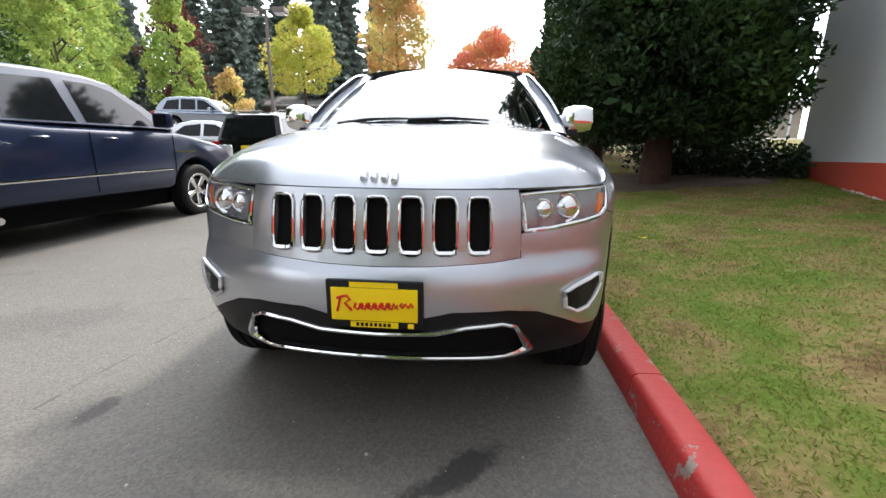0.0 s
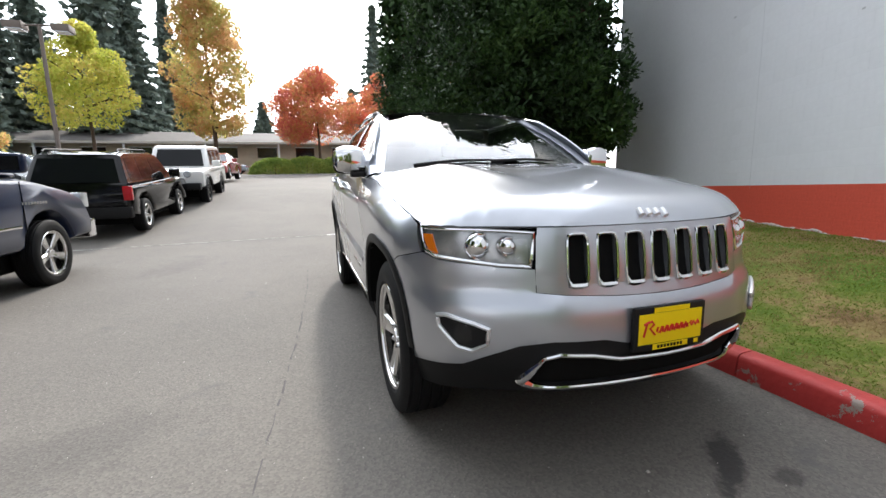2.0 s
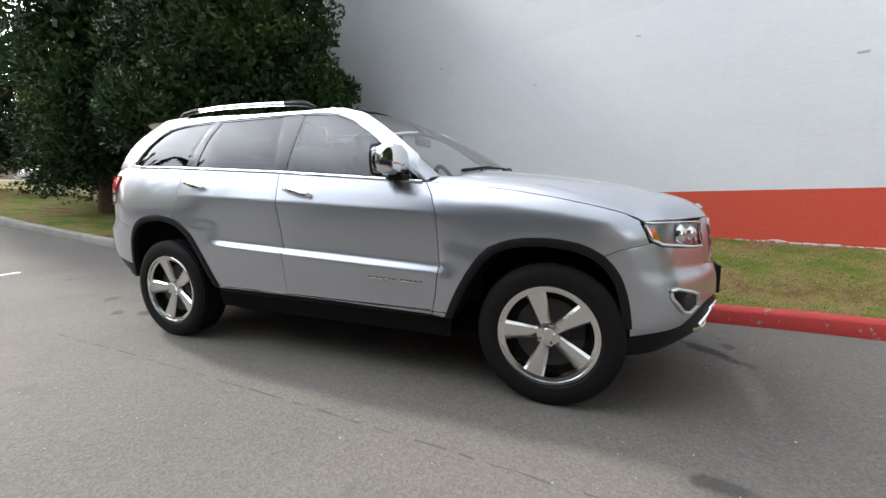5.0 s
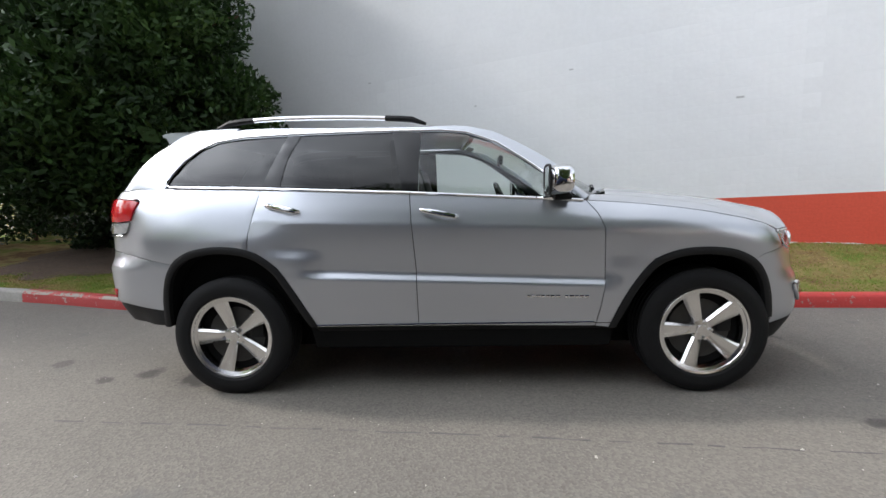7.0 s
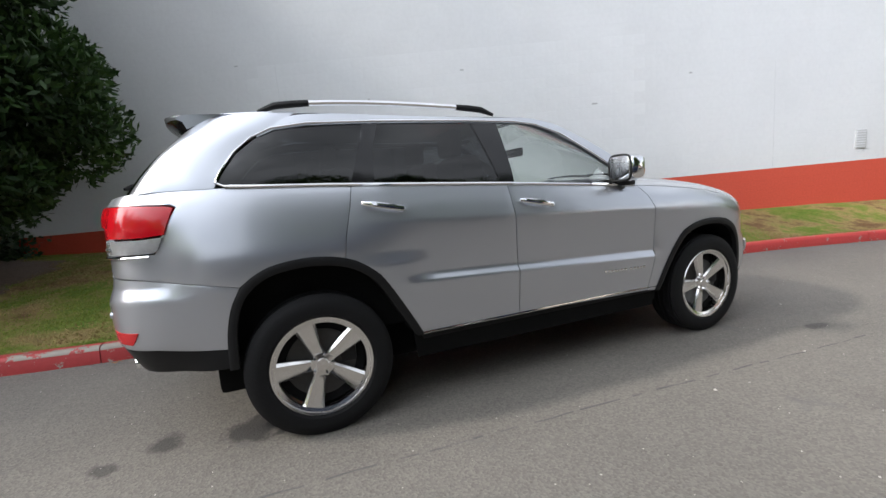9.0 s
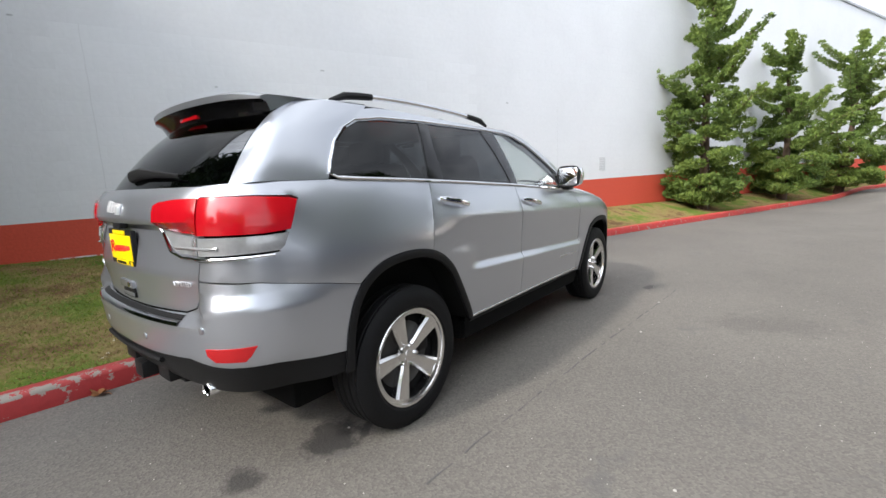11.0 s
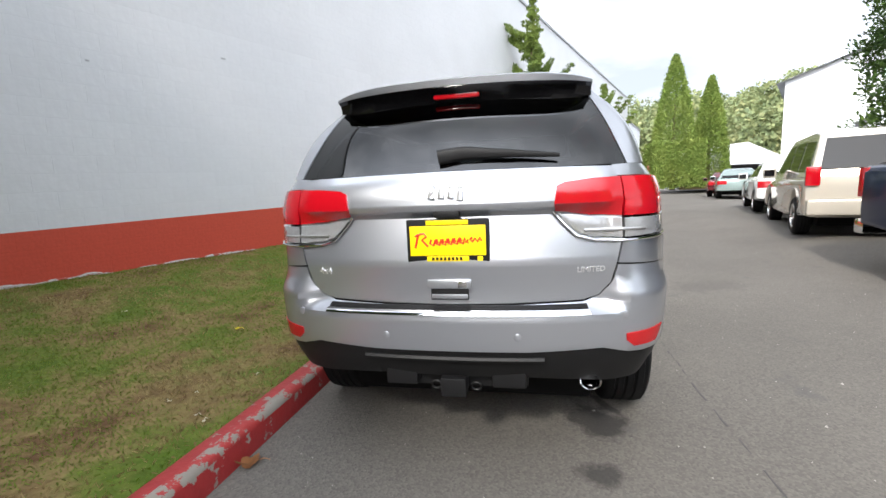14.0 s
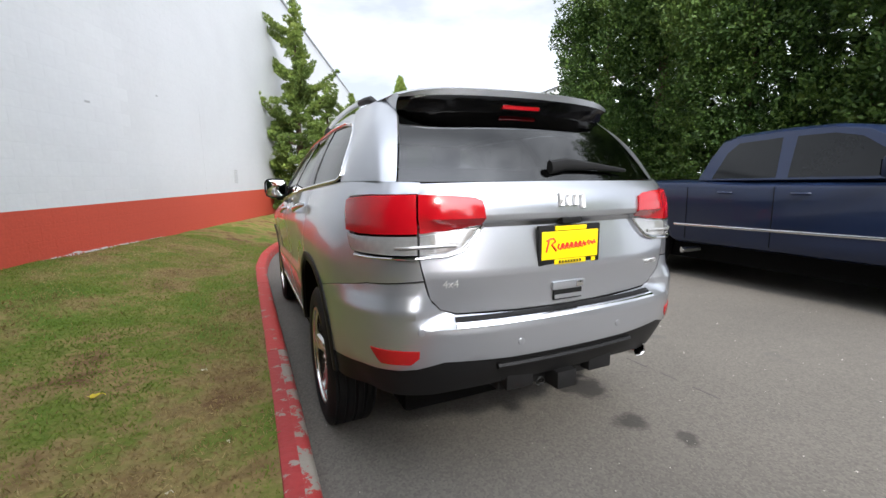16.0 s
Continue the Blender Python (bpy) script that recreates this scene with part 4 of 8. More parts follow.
# arch cladding, sills, liners
for arch, hub in ((ARCH_F, 0.905), (ARCH_R, 3.82)):
    fine = []
    for a, b in zip(arch, arch[1:]):
        fine += [(a[0] + (b[0] - a[0]) * t / 4, a[1] + (b[1] - a[1]) * t / 4) for t in range(4)]
    fine.append(arch[-1])
    for _ in range(3):
        fine = fine[:1] + [((a[0] + 2 * b[0] + c[0]) / 4, (a[1] + 2 * b[1] + c[1]) / 4) for a, b, c in zip(fine, fine[1:], fine[2:])] + fine[-1:]
    both("arch_cladding", strip_bm(yz(shrunk(fine, hub, -0.007)), yz(shrunk(fine, hub, 0.038)), wrap, 4, 0.009, 0.03), BLACK_PLASTIC, suv, "black plastic arch cladding")
    inner = shrunk(fine, hub, 0.038)
    bm = bmesh.new()
    rows = []
    for y, z in inner:
        p = wrap(s_y(y), z)
        rows.append([bm.verts.new((p.x - d, y, z)) for d in (0.012, 0.14, 0.30, 0.36)])
    for A, B in zip(rows, rows[1:]):
        for i in range(3):
            bm.faces.new((A[i], A[i + 1], B[i + 1], B[i]))
    c = bm.verts.new((0.58, hub, 0.30))
    for A, B in zip(rows, rows[1:]):
        bm.faces.new((A[3], B[3], c))
    both("wheel_well", bm, DARK, suv)
both("sill", strip_bm([(s_y(y), 0.452) for y in np.linspace(1.46, 3.27, 24)], [(s_y(y), 0.375) for y in np.linspace(1.50, 3.24, 24)], lambda a, b: wrap(a, b, -0.6 * max(0.452 - b, 0)), 4, 0.003, 0.05), BLACK_PLASTIC, suv, "black plastic sill")
both("sill_trim", strip_bm([(s_y(y), 0.462) for y in np.linspace(1.56, 3.26, 24)], [(s_y(y), 0.448) for y in np.linspace(1.56, 3.26, 24)], wrap, 2, 0.005, 0.01), CHROME, suv, "thin bright sill trim")
part("underbody", box(-0.60, 0.60, 0.55, 4.35, 0.22, 0.52, 0.03), DARK, suv)
part("floor_pan", box(-0.80, 0.80, 1.50, 3.24, 0.26, 0.50, 0.03), DARK, suv)
# bonnet, cowl
BE = float(_nose[-1, 0]) - 0.012
HE = [(1.45, 0.735), (1.2, 0.752), (0.9, 0.775), (0.72, BE - 0.008), (0.60, BE - 0.002), (front_edge(BE) + 0.01, BE)]
_bpoly = [(x, front_edge(x)) for x in np.linspace(-BE, BE, 33)] + [(x, y) for y, x in reversed(HE)] + [(0.5, 1.38), (0.25, 1.335), (0, 1.32), (-0.25, 1.335), (-0.5, 1.38)] + [(-x, y) for y, x in HE]
part("bonnet", panel_bm(_bpoly, bonnet, 0.045, 0.02, gap=0.0015), SILVER, suv)
# wing tops between bonnet and shoulder
def wing_top(a, b):
    """a from the nose (0) to the windscreen (1), b from the shoulder line (0) to the bonnet seam (1)."""
    yn = 0.475 + (1.6 - 0.475) * min(max(a, 0), 1)
    p = wrap(s_y(yn), spline(BELT, yn))
    y1 = front_edge(BE) + (1.6 - front_edge(BE)) * a
    xi = float(np.interp(y1, [q[0] for q in reversed(HE)] + [1.6], [q[1] for q in reversed(HE)] + [0.775])) + 0.003
    x, y = p.x + (xi - p.x) * min(b, 1) - 0.2 * max(b - 1, 0), p.y + (y1 - p.y) * min(b, 1)
    lift = (p.z - bonnet_z(p.x, p.y)) * max(1 - b, 0) ** 2
    return Vector((x, y, bonnet_z(x, y) + lift - 0.05 * max(b - 1, 0)))


_wa = [0, 0.02, 0.04, 0.07, 0.1, 0.14, 0.2, 0.28, 0.38, 0.5, 0.62, 0.75, 0.88, 1.0]
both("wing_top", strip_bm([(t, 0.0) for t in _wa], [(t, 1.12) for t in _wa], wing_top, 9, 0.0, 0.01), SILVER, suv)
_cw = []
for u in np.linspace(-1, 1, 25):
    p = screen(u, 0.0)
    _cw.append(((p.x, min(1.32 + 0.24 * (abs(p.x) / 0.75) ** 2.0, 1.47), bonnet_z(p.x, 1.32) - 0.012), (p.x, p.y + 0.02, p.z - 0.004)))
_bm = bmesh.new()
_r = [[_bm.verts.new(a), _bm.verts.new(b)] for a, b in _cw]
for A, B in zip(_r, _r[1:]):
    _bm.faces.new((A[0], B[0], B[1], A[1]))
part("cowl", _bm, BLACK_PLASTIC, suv)
# windscreen, pillars, roof
_uv = [(u, 0.0) for u in np.linspace(-0.97, 0.97, 21)] + [(u, 1.0) for u in np.linspace(0.97, -0.97, 21)]
_bm = panel_bm(_uv, screen, (0.12, 0.08), 0.006, gap=0.0)
part("windscreen", _bm, GLASS_CLEAR, suv, "raked clear windscreen")
part("screen_band", strip_bm([(u, 1.0) for u in np.linspace(-0.97, 0.97, 21)], [(u, 0.965) for u in np.linspace(-0.97, 0.97, 21)], lambda a, b: screen(a, b, -0.004), 1, 0, 0.002), BLACK_GLOSS, suv)
part("price_sticker", strip_bm([(0.70, 0.90), (0.90, 0.90)], [(0.70, 0.955), (0.90, 0.955)], lambda a, b: screen(a, b, -0.006), 1, 0, 0.001), WHITE_PAPER, suv, "white paper sticker inside the windscreen")


def pillar_a(a, b):
    """a up the pillar, b from the windscreen edge (0) to the side window (1)."""
    p = screen(0.965, a)
    y = 1.62 + (2.40 - 1.62) * a
    z = spline(BELT, y) + (roof_side(y) - spline(BELT, y)) * min(1.03 * a ** 0.88, 1)
    q = cabin(y, min(z, roof_side(y)))
    m = Vector((max(q.x, p.x) + 0.005, (p.y + q.y) / 2 - 0.012, (p.z + q.z) / 2 + 0.014))
    return p * (1 - b) ** 2 + m * (2 * b * (1 - b)) + q * b * b


both("windscreen_pillar", strip_bm([(v, 0.0) for v in np.linspace(0.0, 1.0, 16)], [(v, 1.0) for v in np.linspace(0.0, 1.0, 16)], pillar_a, 5, 0.0, 0.01), SILVER, suv)
_ry = [2.27, 2.33, 2.4, 2.5, 2.65, 2.85, 3.1, 3.4, 3.7, 3.95, 4.10, 4.20, 4.30]
_bm = bmesh.new()
_rows = []
for y in _ry:
    xr = spline(SIDE_TOP_X, y)
    _rows.append([_bm.verts.new(roof(xr * math.sin(math.pi / 2 * t), y + (0.09 * abs(t) ** 2 * (1 - smoothstep(2.27, 2.6, y))))) for t in np.linspace(-1, 1, 25)])
for A, B in zip(_rows, _rows[1:]):
    for i in range(24):
        _bm.faces.new((A[i], A[i + 1], B[i + 1], B[i]))
part("roof_skin", _bm, SILVER, suv)
# window band: cant rail above the windows


def win_top(y):
    """Top line of the side windows."""
    return float(np.interp(y, [1.66, 1.80, 1.95, 2.12, 2.30, 2.46, 2.8, 3.4, 3.75, 3.92, 4.04, 4.13, 4.21], [1.215, 1.325, 1.44, 1.56, 1.628, 1.648, 1.655, 1.655, 1.648, 1.625, 1.57, 1.50, 1.365]))


def cab(a, b):
    return cabin(a, b)


_wy2 = list(np.linspace(1.66, 2.36, 14)) + list(np.linspace(2.42, 4.0, 20))
both("cant_rail", strip_bm([(y, min(win_top(y) + 0.09 * smoothstep(2.6, 1.6, y) + 0.03 + 0.03 * smoothstep(2.8, 3.6, y), roof_side(y))) for y in _wy2], [(y, win_top(y) - 0.004) for y in _wy2], cab, 3, 0.001, 0.012), SILVER, suv)
# side windows and pillars
_fw = [(1.70, 1.202), (1.80, 1.315), (1.95, 1.43), (2.12, 1.55), (2.30, 1.618), (2.40, 1.64), (2.595, 1.648), (2.605, 1.262), (2.2, 1.236)]
_rw = [(2.685, 1.271), (2.765, 1.648), (3.1, 1.65), (3.365, 1.648), (3.43, 1.50), (3.462, 1.312), (3.1, 1.294)]
_qw = [(3.565, 1.322), (3.44, 1.648), (3.65, 1.643), (3.85, 1.63), (3.93, 1.622), (4.02, 1.575), (4.105, 1.505), (4.172, 1.425), (4.222, 1.362), (4.212, 1.349), (4.12, 1.344), (3.85, 1.335)]
both("front_door_glass", panel_bm(_fw, cab, (0.08, 0.08), 0.004, off=-0.004), GLASS_DOOR, suv, "clear side window")
both("rear_door_glass", panel_bm(_rw, cab, (0.08, 0.08), 0.004, off=-0.004), GLASS_TINT, suv, "dark privacy glass")
both("quarter_glass", panel_bm(_qw, cab, (0.08, 0.08), 0.004, off=-0.004), GLASS_TINT, suv, "dark privacy glass")
_bp = [(2.597, 1.254), (2.588, 1.655), (2.772, 1.655), (2.69, 1.268)]
both("door_pillar", panel_bm(_bp, cab, 0.06, 0.02, gap=0.0), BLACK_GLOSS, suv, "black pillar between the door windows")
_cp = [(3.455, 1.305), (3.425, 1.50), (3.36, 1.655), (3.448, 1.655), (3.575, 1.314)]
both("rear_pillar", panel_bm(_cp, cab, 0.06, 0.02, gap=0.0), BLACK_GLOSS, suv, "black pillar behind the rear door")
_sail = [(1.60, 1.183), (1.66, 1.215), (1.80, 1.325), (1.815, 1.20)]
both("mirror_sail", panel_bm(_sail, cab, 0.05, 0.02, off=0.002, gap=0.0), BLACK_GLOSS, suv)
# bright line round the side windows
_tr = [(1.62, 1.187), (2.0, 1.215), (2.65, 1.262), (3.2, 1.293), (3.7, 1.321), (4.08, 1.337), (4.17, 1.343), (4.208, 1.362), (4.178, 1.42), (4.115, 1.51), (4.03, 1.584), (3.93, 1.632), (3.75, 1.657), (3.4, 1.664), (2.9, 1.664), (2.46, 1.656), (2.30, 1.636), (2.12, 1.568), (1.95, 1.448), (1.80, 1.333), (1.68, 1.235)]
_tf = []
for a, b in zip(_tr, _tr[1:]):
    _tf += [(a[0] + (b[0] - a[0]) * t / 4, a[1] + (b[1] - a[1]) * t / 4) for t in range(4)]
both("window_trim", tube([cabin(y, z, 0.006) for y, z in _tf], [0.008 if i < 24 else 0.0055 for i in range(len(_tf))], 6), CHROME, suv, "chrome trim round the side windows")


# broad rear pillar that wraps to the hatch glass
def pillar_d(a, b):
    """a up from the belt (0) to the roof (1), b from the side window (0) to the hatch glass (1)."""
    def low(t):
        s0, s1 = s_y(4.215), s_rear(0.70)
        p, end = wrap(s0 + (s1 - s0) * t, 1.335), wrap(s1, 1.335)
        return p + (rear_glass(0.985, 0) - end) * smoothstep(0.35, 1.0, t)

    def high(t):
        p, q = cabin(3.80, roof_side(3.80)), rear_glass(0.985, 1)
        c = Vector((p.x - 0.005, 4.14, roof_side(4.1) + 0.006))
        return p * (1 - t) ** 2 + c * (2 * t * (1 - t)) + q * t * t

    def front(t):
        z = 1.335 + (roof_side(3.80) - 1.335) * t
        return cabin(spline([(1.335, 4.215), (1.40, 4.185), (1.50, 4.115), (1.58, 4.025), (1.63, 3.93), (1.716, 3.80)], z), z)

    def back(t):
        return rear_glass(0.985, t)
    a2, b2 = min(max(a, 0), 1), min(max(b, 0), 1)
    p = low(b2) * (1 - a) + high(b2) * a + front(a2) * (1 - b) + back(a2) * b
    p -= low(0) * ((1 - a) * (1 - b)) + low(1) * ((1 - a) * b) + high(0) * (a * (1 - b)) + high(1) * (a * b)
    k = math.sin(math.pi * a2) * math.sin(math.pi * b2)
    return p + Vector((0.022, 0.012, 0.0)) * k


both("rear_corner_pillar", strip_bm([(v, 0.0) for v in np.linspace(0.0, 1.0, 16)], [(v, 1.0) for v in np.linspace(0.0, 1.0, 16)], pillar_d, 12, 0.0, 0.006), SILVER, suv)
_bm = bmesh.new()
_A = [pillar_d(1.0, b) for b in np.linspace(0, 1, 13)]
_B = [roof(p.x * 0.93, min(p.y, 4.30), -0.001) for p in _A]
_r = [[_bm.verts.new(a), _bm.verts.new((a + b) / 2 + Vector((0.006, 0, 0.008))), _bm.verts.new(b)] for a, b in zip(_A, _B)]
for A, B in zip(_r, _r[1:]):
    for i in range(2):
        _bm.faces.new((A[i], B[i], B[i + 1], A[i + 1]))
bmesh.ops.recalc_face_normals(_bm, faces=_bm.faces)
both("roof_corner", _bm, SILVER, suv)
# hatch: glass, tailgate, spoiler
_ug = [(u, 0.0) for u in np.linspace(-0.975, 0.975, 17)] + [(u, 0.98) for u in np.linspace(0.975, -0.975, 17)]
part("hatch_glass", panel_bm(_ug, rear_glass, (0.12, 0.1), 0.005, gap=0.0), GLASS_HATCH, suv, "dark tinted hatch glass")
_tg = [(-0.66, 1.322), (-0.40, 1.325), (0, 1.327), (0.40, 1.325), (0.66, 1.322), (0.665, 1.275), (0.665, 1.045), (0.645, 0.96), (0.625, 0.88), (0.585, 0.835), (0.52, 0.816), (0.25, 0.809), (0, 0.807), (-0.25, 0.809), (-0.52, 0.816), (-0.585, 0.835), (-0.625, 0.88), (-0.645, 0.96), (-0.665, 1.045), (-0.665, 1.275)]


def s_back(x):
    s = s_rear(abs(x))
    return s if x >= 0 else 2 * S_END - s


gate = part("tailgate", panel_bm([(s_back(x), z) for x, z in _tg], wrap, (0.05, 0.022), gap=0.0015, cuts=(0.955, 0.962, 0.985, 0.992, 1.14, 1.148, 1.166, 1.176, 1.195, 1.202)), SILVER, suv)
# tail lamps: red upper part on body and gate, clear lower part
for sg in (1, -1):
    body_red = [(s_rear(0.6685), 1.278), (s_y(4.58), 1.276), (s_y(4.44), 1.268), (s_y(4.402), 1.258), (s_y(4.425), 1.20), (s_y(4.448), 1.138), (s_y(4.55), 1.13), (s_rear(0.6685), 1.132)]
    gate_red = [(s_rear(0.6655), 1.278), (s_rear(0.55), 1.276), (s_rear(0.445), 1.266), (s_rear(0.412), 1.252), (s_rear(0.402), 1.19), (s_rear(0.412), 1.166), (s_rear(0.47), 1.155), (s_rear(0.55), 1.137), (s_rear(0.6655), 1.132)]
    body_clear = [(s_rear(0.6685), 1.128), (s_y(4.55), 1.126), (s_y(4.452), 1.132), (s_y(4.478), 1.075), (s_y(4.50), 1.058), (s_rear(0.6685), 1.052)]
    gate_clear = [(s_rear(0.6655), 1.128), (s_rear(0.55), 1.132), (s_rear(0.47), 1.15), (s_rear(0.42), 1.157), (s_rear(0.45), 1.115), (s_rear(0.50), 1.072), (s_rear(0.56), 1.056), (s_rear(0.6655), 1.052)]
    first = None
    for poly, mat, lab in ((body_red, TAIL_RED, "red lens"), (gate_red, TAIL_RED, "red lens"), (body_clear, TAIL_CLEAR, "clear lens"), (gate_clear, TAIL_CLEAR, "clear lens")):
        bm = panel_bm(poly, wrap, 0.03, 0.03, off=0.010)
        bm = bm if sg == 1 else mirrored(bm)
        if first is None:
            first = part("tail_lamp", bm, mat, suv, "red and clear tail lamp")
        else:
            part("lens", bm, mat, first, lab)
    low = [(s_rear(0.405), 1.160), (s_rear(0.44), 1.118), (s_rear(0.49), 1.066), (s_rear(0.56), 1.047), (s_rear(0.68), 1.043), (s_y(4.52), 1.047)]
    low = [(a[0] + (b[0] - a[0]) * t / 6, a[1] + (b[1] - a[1]) * t / 6) for a, b in zip(low, low[1:]) for t in range(6)] + low[-1:]
    bm = tube([wrap(s, z, 0.011) for s, z in low], 0.0055, 6)
    part("lamp_trim", bm if sg == 1 else mirrored(bm), CHROME, first, "bright lower trim")
    bar = [(s_rear(x), 1.085) for x in (0.52, 0.58, 0.64, 0.70, 0.75)]
    bm = tube([wrap(s, z, 0.012) for s, z in bar], 0.007, 6)
    part("reverse_bar", bm if sg == 1 else mirrored(bm), TAIL_CLEAR, first)
# rear bumper: painted shell, black lower part, step pad, chrome strip
_half = [(s_y(4.245), 0.565)] + yz([(4.24, 0.64), (4.20, 0.79), (4.16, 0.861), (4.34, 0.899), (4.53, 0.929)]) + [(s_y(4.58), 0.938), (s_rear(0.648), 0.952), (s_rear(0.634), 0.90), (s_rear(0.618), 0.868), (s_rear(0.587), 0.833), (s_rear(0.523), 0.812), (s_rear(0.25), 0.806), (S_END, 0.804)]
_bot = [(S_END, 0.628), (s_rear(0.30), 0.628), (s_rear(0.58), 0.640), (s_rear(0.68), 0.612), (s_rear(0.74), 0.606), (s_y(4.55), 0.602), (s_y(4.40), 0.58)]
RB = _half[:-1] + [(2 * S_END - s, z) for s, z in reversed(_half[:-1])] + [(2 * S_END - s, z) for s, z in reversed(_bot[1:])] + _bot
part("rear_bumper", panel_bm(RB, wrap, (0.045, 0.025), gap=0.001, cuts=(0.742, 0.75, 0.772, 0.782, 0.820, 0.828, 0.845, 0.853, 0.888, 0.895, 0.905)), SILVER, suv)
_lo = [(s_y(4.25), 0.462), (s_y(4.40), 0.460), (s_y(4.55), 0.462), (s_rear(0.62), 0.468), (s_rear(0.5), 0.482), (s_rear(0.3), 0.496)]
_blk = [(s_y(4.245), 0.563)] + list(reversed(_bot)) + [(2 * S_END - s, z) for s, z in _bot[1:]] + [(2 * S_END - s_y(4.245), 0.563)]
_blk += [(2 * S_END - s, z) for s, z in _lo] + [(s, z) for s, z in reversed(_lo)]
part("rear_apron", panel_bm(_blk, wrap, (0.05, 0.04), 0.05, off=-0.006), BLACK_PLASTIC, suv, "black plastic lower bumper")
_sx = list(np.linspace(-0.53, 0.53, 23))
part("apron_lip", tube([wrap(s_back(x), 0.596 - 0.0 * x, 0.004) for x in np.linspace(-0.36, 0.36, 17)], 0.012, 6), BLACK_PLASTIC, suv)
_pad = part("step_pad", strip_bm([(s_back(x), 0.804) for x in _sx], [(s_back(x), 0.789) for x in _sx], wrap, 4, 0.004, 0.01), BLACK_PLASTIC, suv, "ribbed black step pad")
for k in range(4):
    part("rib", tube([wrap(s_back(x), 0.802 - 0.0035 * k, 0.005) for x in np.linspace(-0.52, 0.52, 19)], 0.0024, 5), BLACK_PLASTIC, _pad)
part("bumper_strip", strip_bm([(s_back(x), 0.787) for x in _sx], [(s_back(x), 0.772) for x in _sx], wrap, 3, 0.008, 0.01), CHROME, suv, "chrome strip on the rear bumper")
for sg in (1, -1):
    rf = [(s_rear(0.665), 0.692), (s_y(4.66), 0.696), (s_y(4.61), 0.698), (s_y(4.635), 0.655), (s_y(4.655), 0.632), (s_rear(0.70), 0.632), (s_rear(0.668), 0.66)]
    bm = panel_bm(rf, wrap, 0.03, 0.01, off=0.005)
    part("reflector", bm if sg == 1 else mirrored(bm), REFLECTOR_RED, suv, "dark red bumper reflector")
    for x, z in ((0.26, 0.69), (0.66, 0.765)):
        p = wrap(s_rear(x), z, 0.0)
        bm = lathe([(-0.01, 0.015), (0.003, 0.015), (0.004, 0.012), (0.004, 0.001)], 14, "y")
        bmesh.ops.translate(bm, verts=bm.verts, vec=(p.x * sg, p.y, p.z))
        part("park_sensor", bm, SILVER, suv)
# spoiler with brake light
_bm = bmesh.new()
_rows = []
for t in np.linspace(-1, 1, 29):
    e = abs(t) ** 6
    x = 0.592 * t
    zt = 1.746 - 0.012 * t * t - 0.018 * e
    y1 = 4.475 - 0.06 * t * t - 0.05 * e
    y0 = 4.16
    th = 0.040 * (1 - 0.45 * e)
    sec = [(y0 - 0.05 * e, roof(x * 0.98, y0 - 0.05 * e).z + 0.001), ((y0 + y1) / 2, zt + 0.004), (y1 - 0.03, zt), (y1, zt - 0.012), (y1 - 0.004, zt - th), (y1 - 0.03, zt - th - 0.012), (4.40 - 0.05 * t * t - 0.03 * e, zt - 0.10 + 0.03 * e), (4.405 - 0.07 * t * t - 0.05 * e, zt - 0.165 + 0.11 * e), (4.37 - 0.07 * t * t - 0.05 * e, zt - 0.172 + 0.11 * e), (4.22, zt - 0.05 + 0.02 * e)]
    _rows.append([_bm.verts.new((x, a, b)) for a, b in sec])
for A, B in zip(_rows, _rows[1:]):
    for i in range(len(A) - 1):
        f = _bm.faces.new((A[i], B[i], B[i + 1], A[i + 1]))
        f.material_index = 0 if i < 4 else 1
_bm.faces.new(_rows[0])
_bm.faces.new(_rows[-1][::-1])
bmesh.ops.recalc_face_normals(_bm, faces=_bm.faces)
spoiler = part("roof_spoiler", _bm, [SILVER, BLACK_GLOSS], suv, "silver spoiler, black underneath", sharp=30)
part("brake_light", box(-0.105, 0.105, 4.395, 4.43, 1.660, 1.690, 0.008), TAIL_RED, spoiler, "red high brake light")
part("wiper_arm", tube([rear_glass(u, v, 0.022) for u, v in ((0.06, 0.10), (-0.08, 0.13), (-0.32, 0.11), (-0.62, 0.07))], [0.030, 0.027, 0.017, 0.008], 8, flat=0.6), BLACK_PLASTIC, suv, "black rear wiper")
# roof rails
for sg in (1, -1):
    base = [(y, roof(0.60 * spline(SIDE_TOP_X, y) / 0.655, y)) for y in np.linspace(2.56, 3.98, 17)]
    pts = [Vector((sg * 0.60 * spline(SIDE_TOP_X, y) / 0.655, y, p.z + 0.012 + 0.054 * math.sin(math.pi * i / 16) ** 0.35)) for i, (y, p) in enumerate(base)]
    rail = part("roof_rail", tube(pts[3:14], 0.016, 8), CHROME, suv, "bright roof rail")
    part("rail_foot", tube(pts[:4], [0.01, 0.02, 0.02, 0.018], 8), BLACK_PLASTIC, rail)
    part("rail_foot", tube(pts[13:], [0.018, 0.02, 0.02, 0.01], 8), BLACK_PLASTIC, rail)
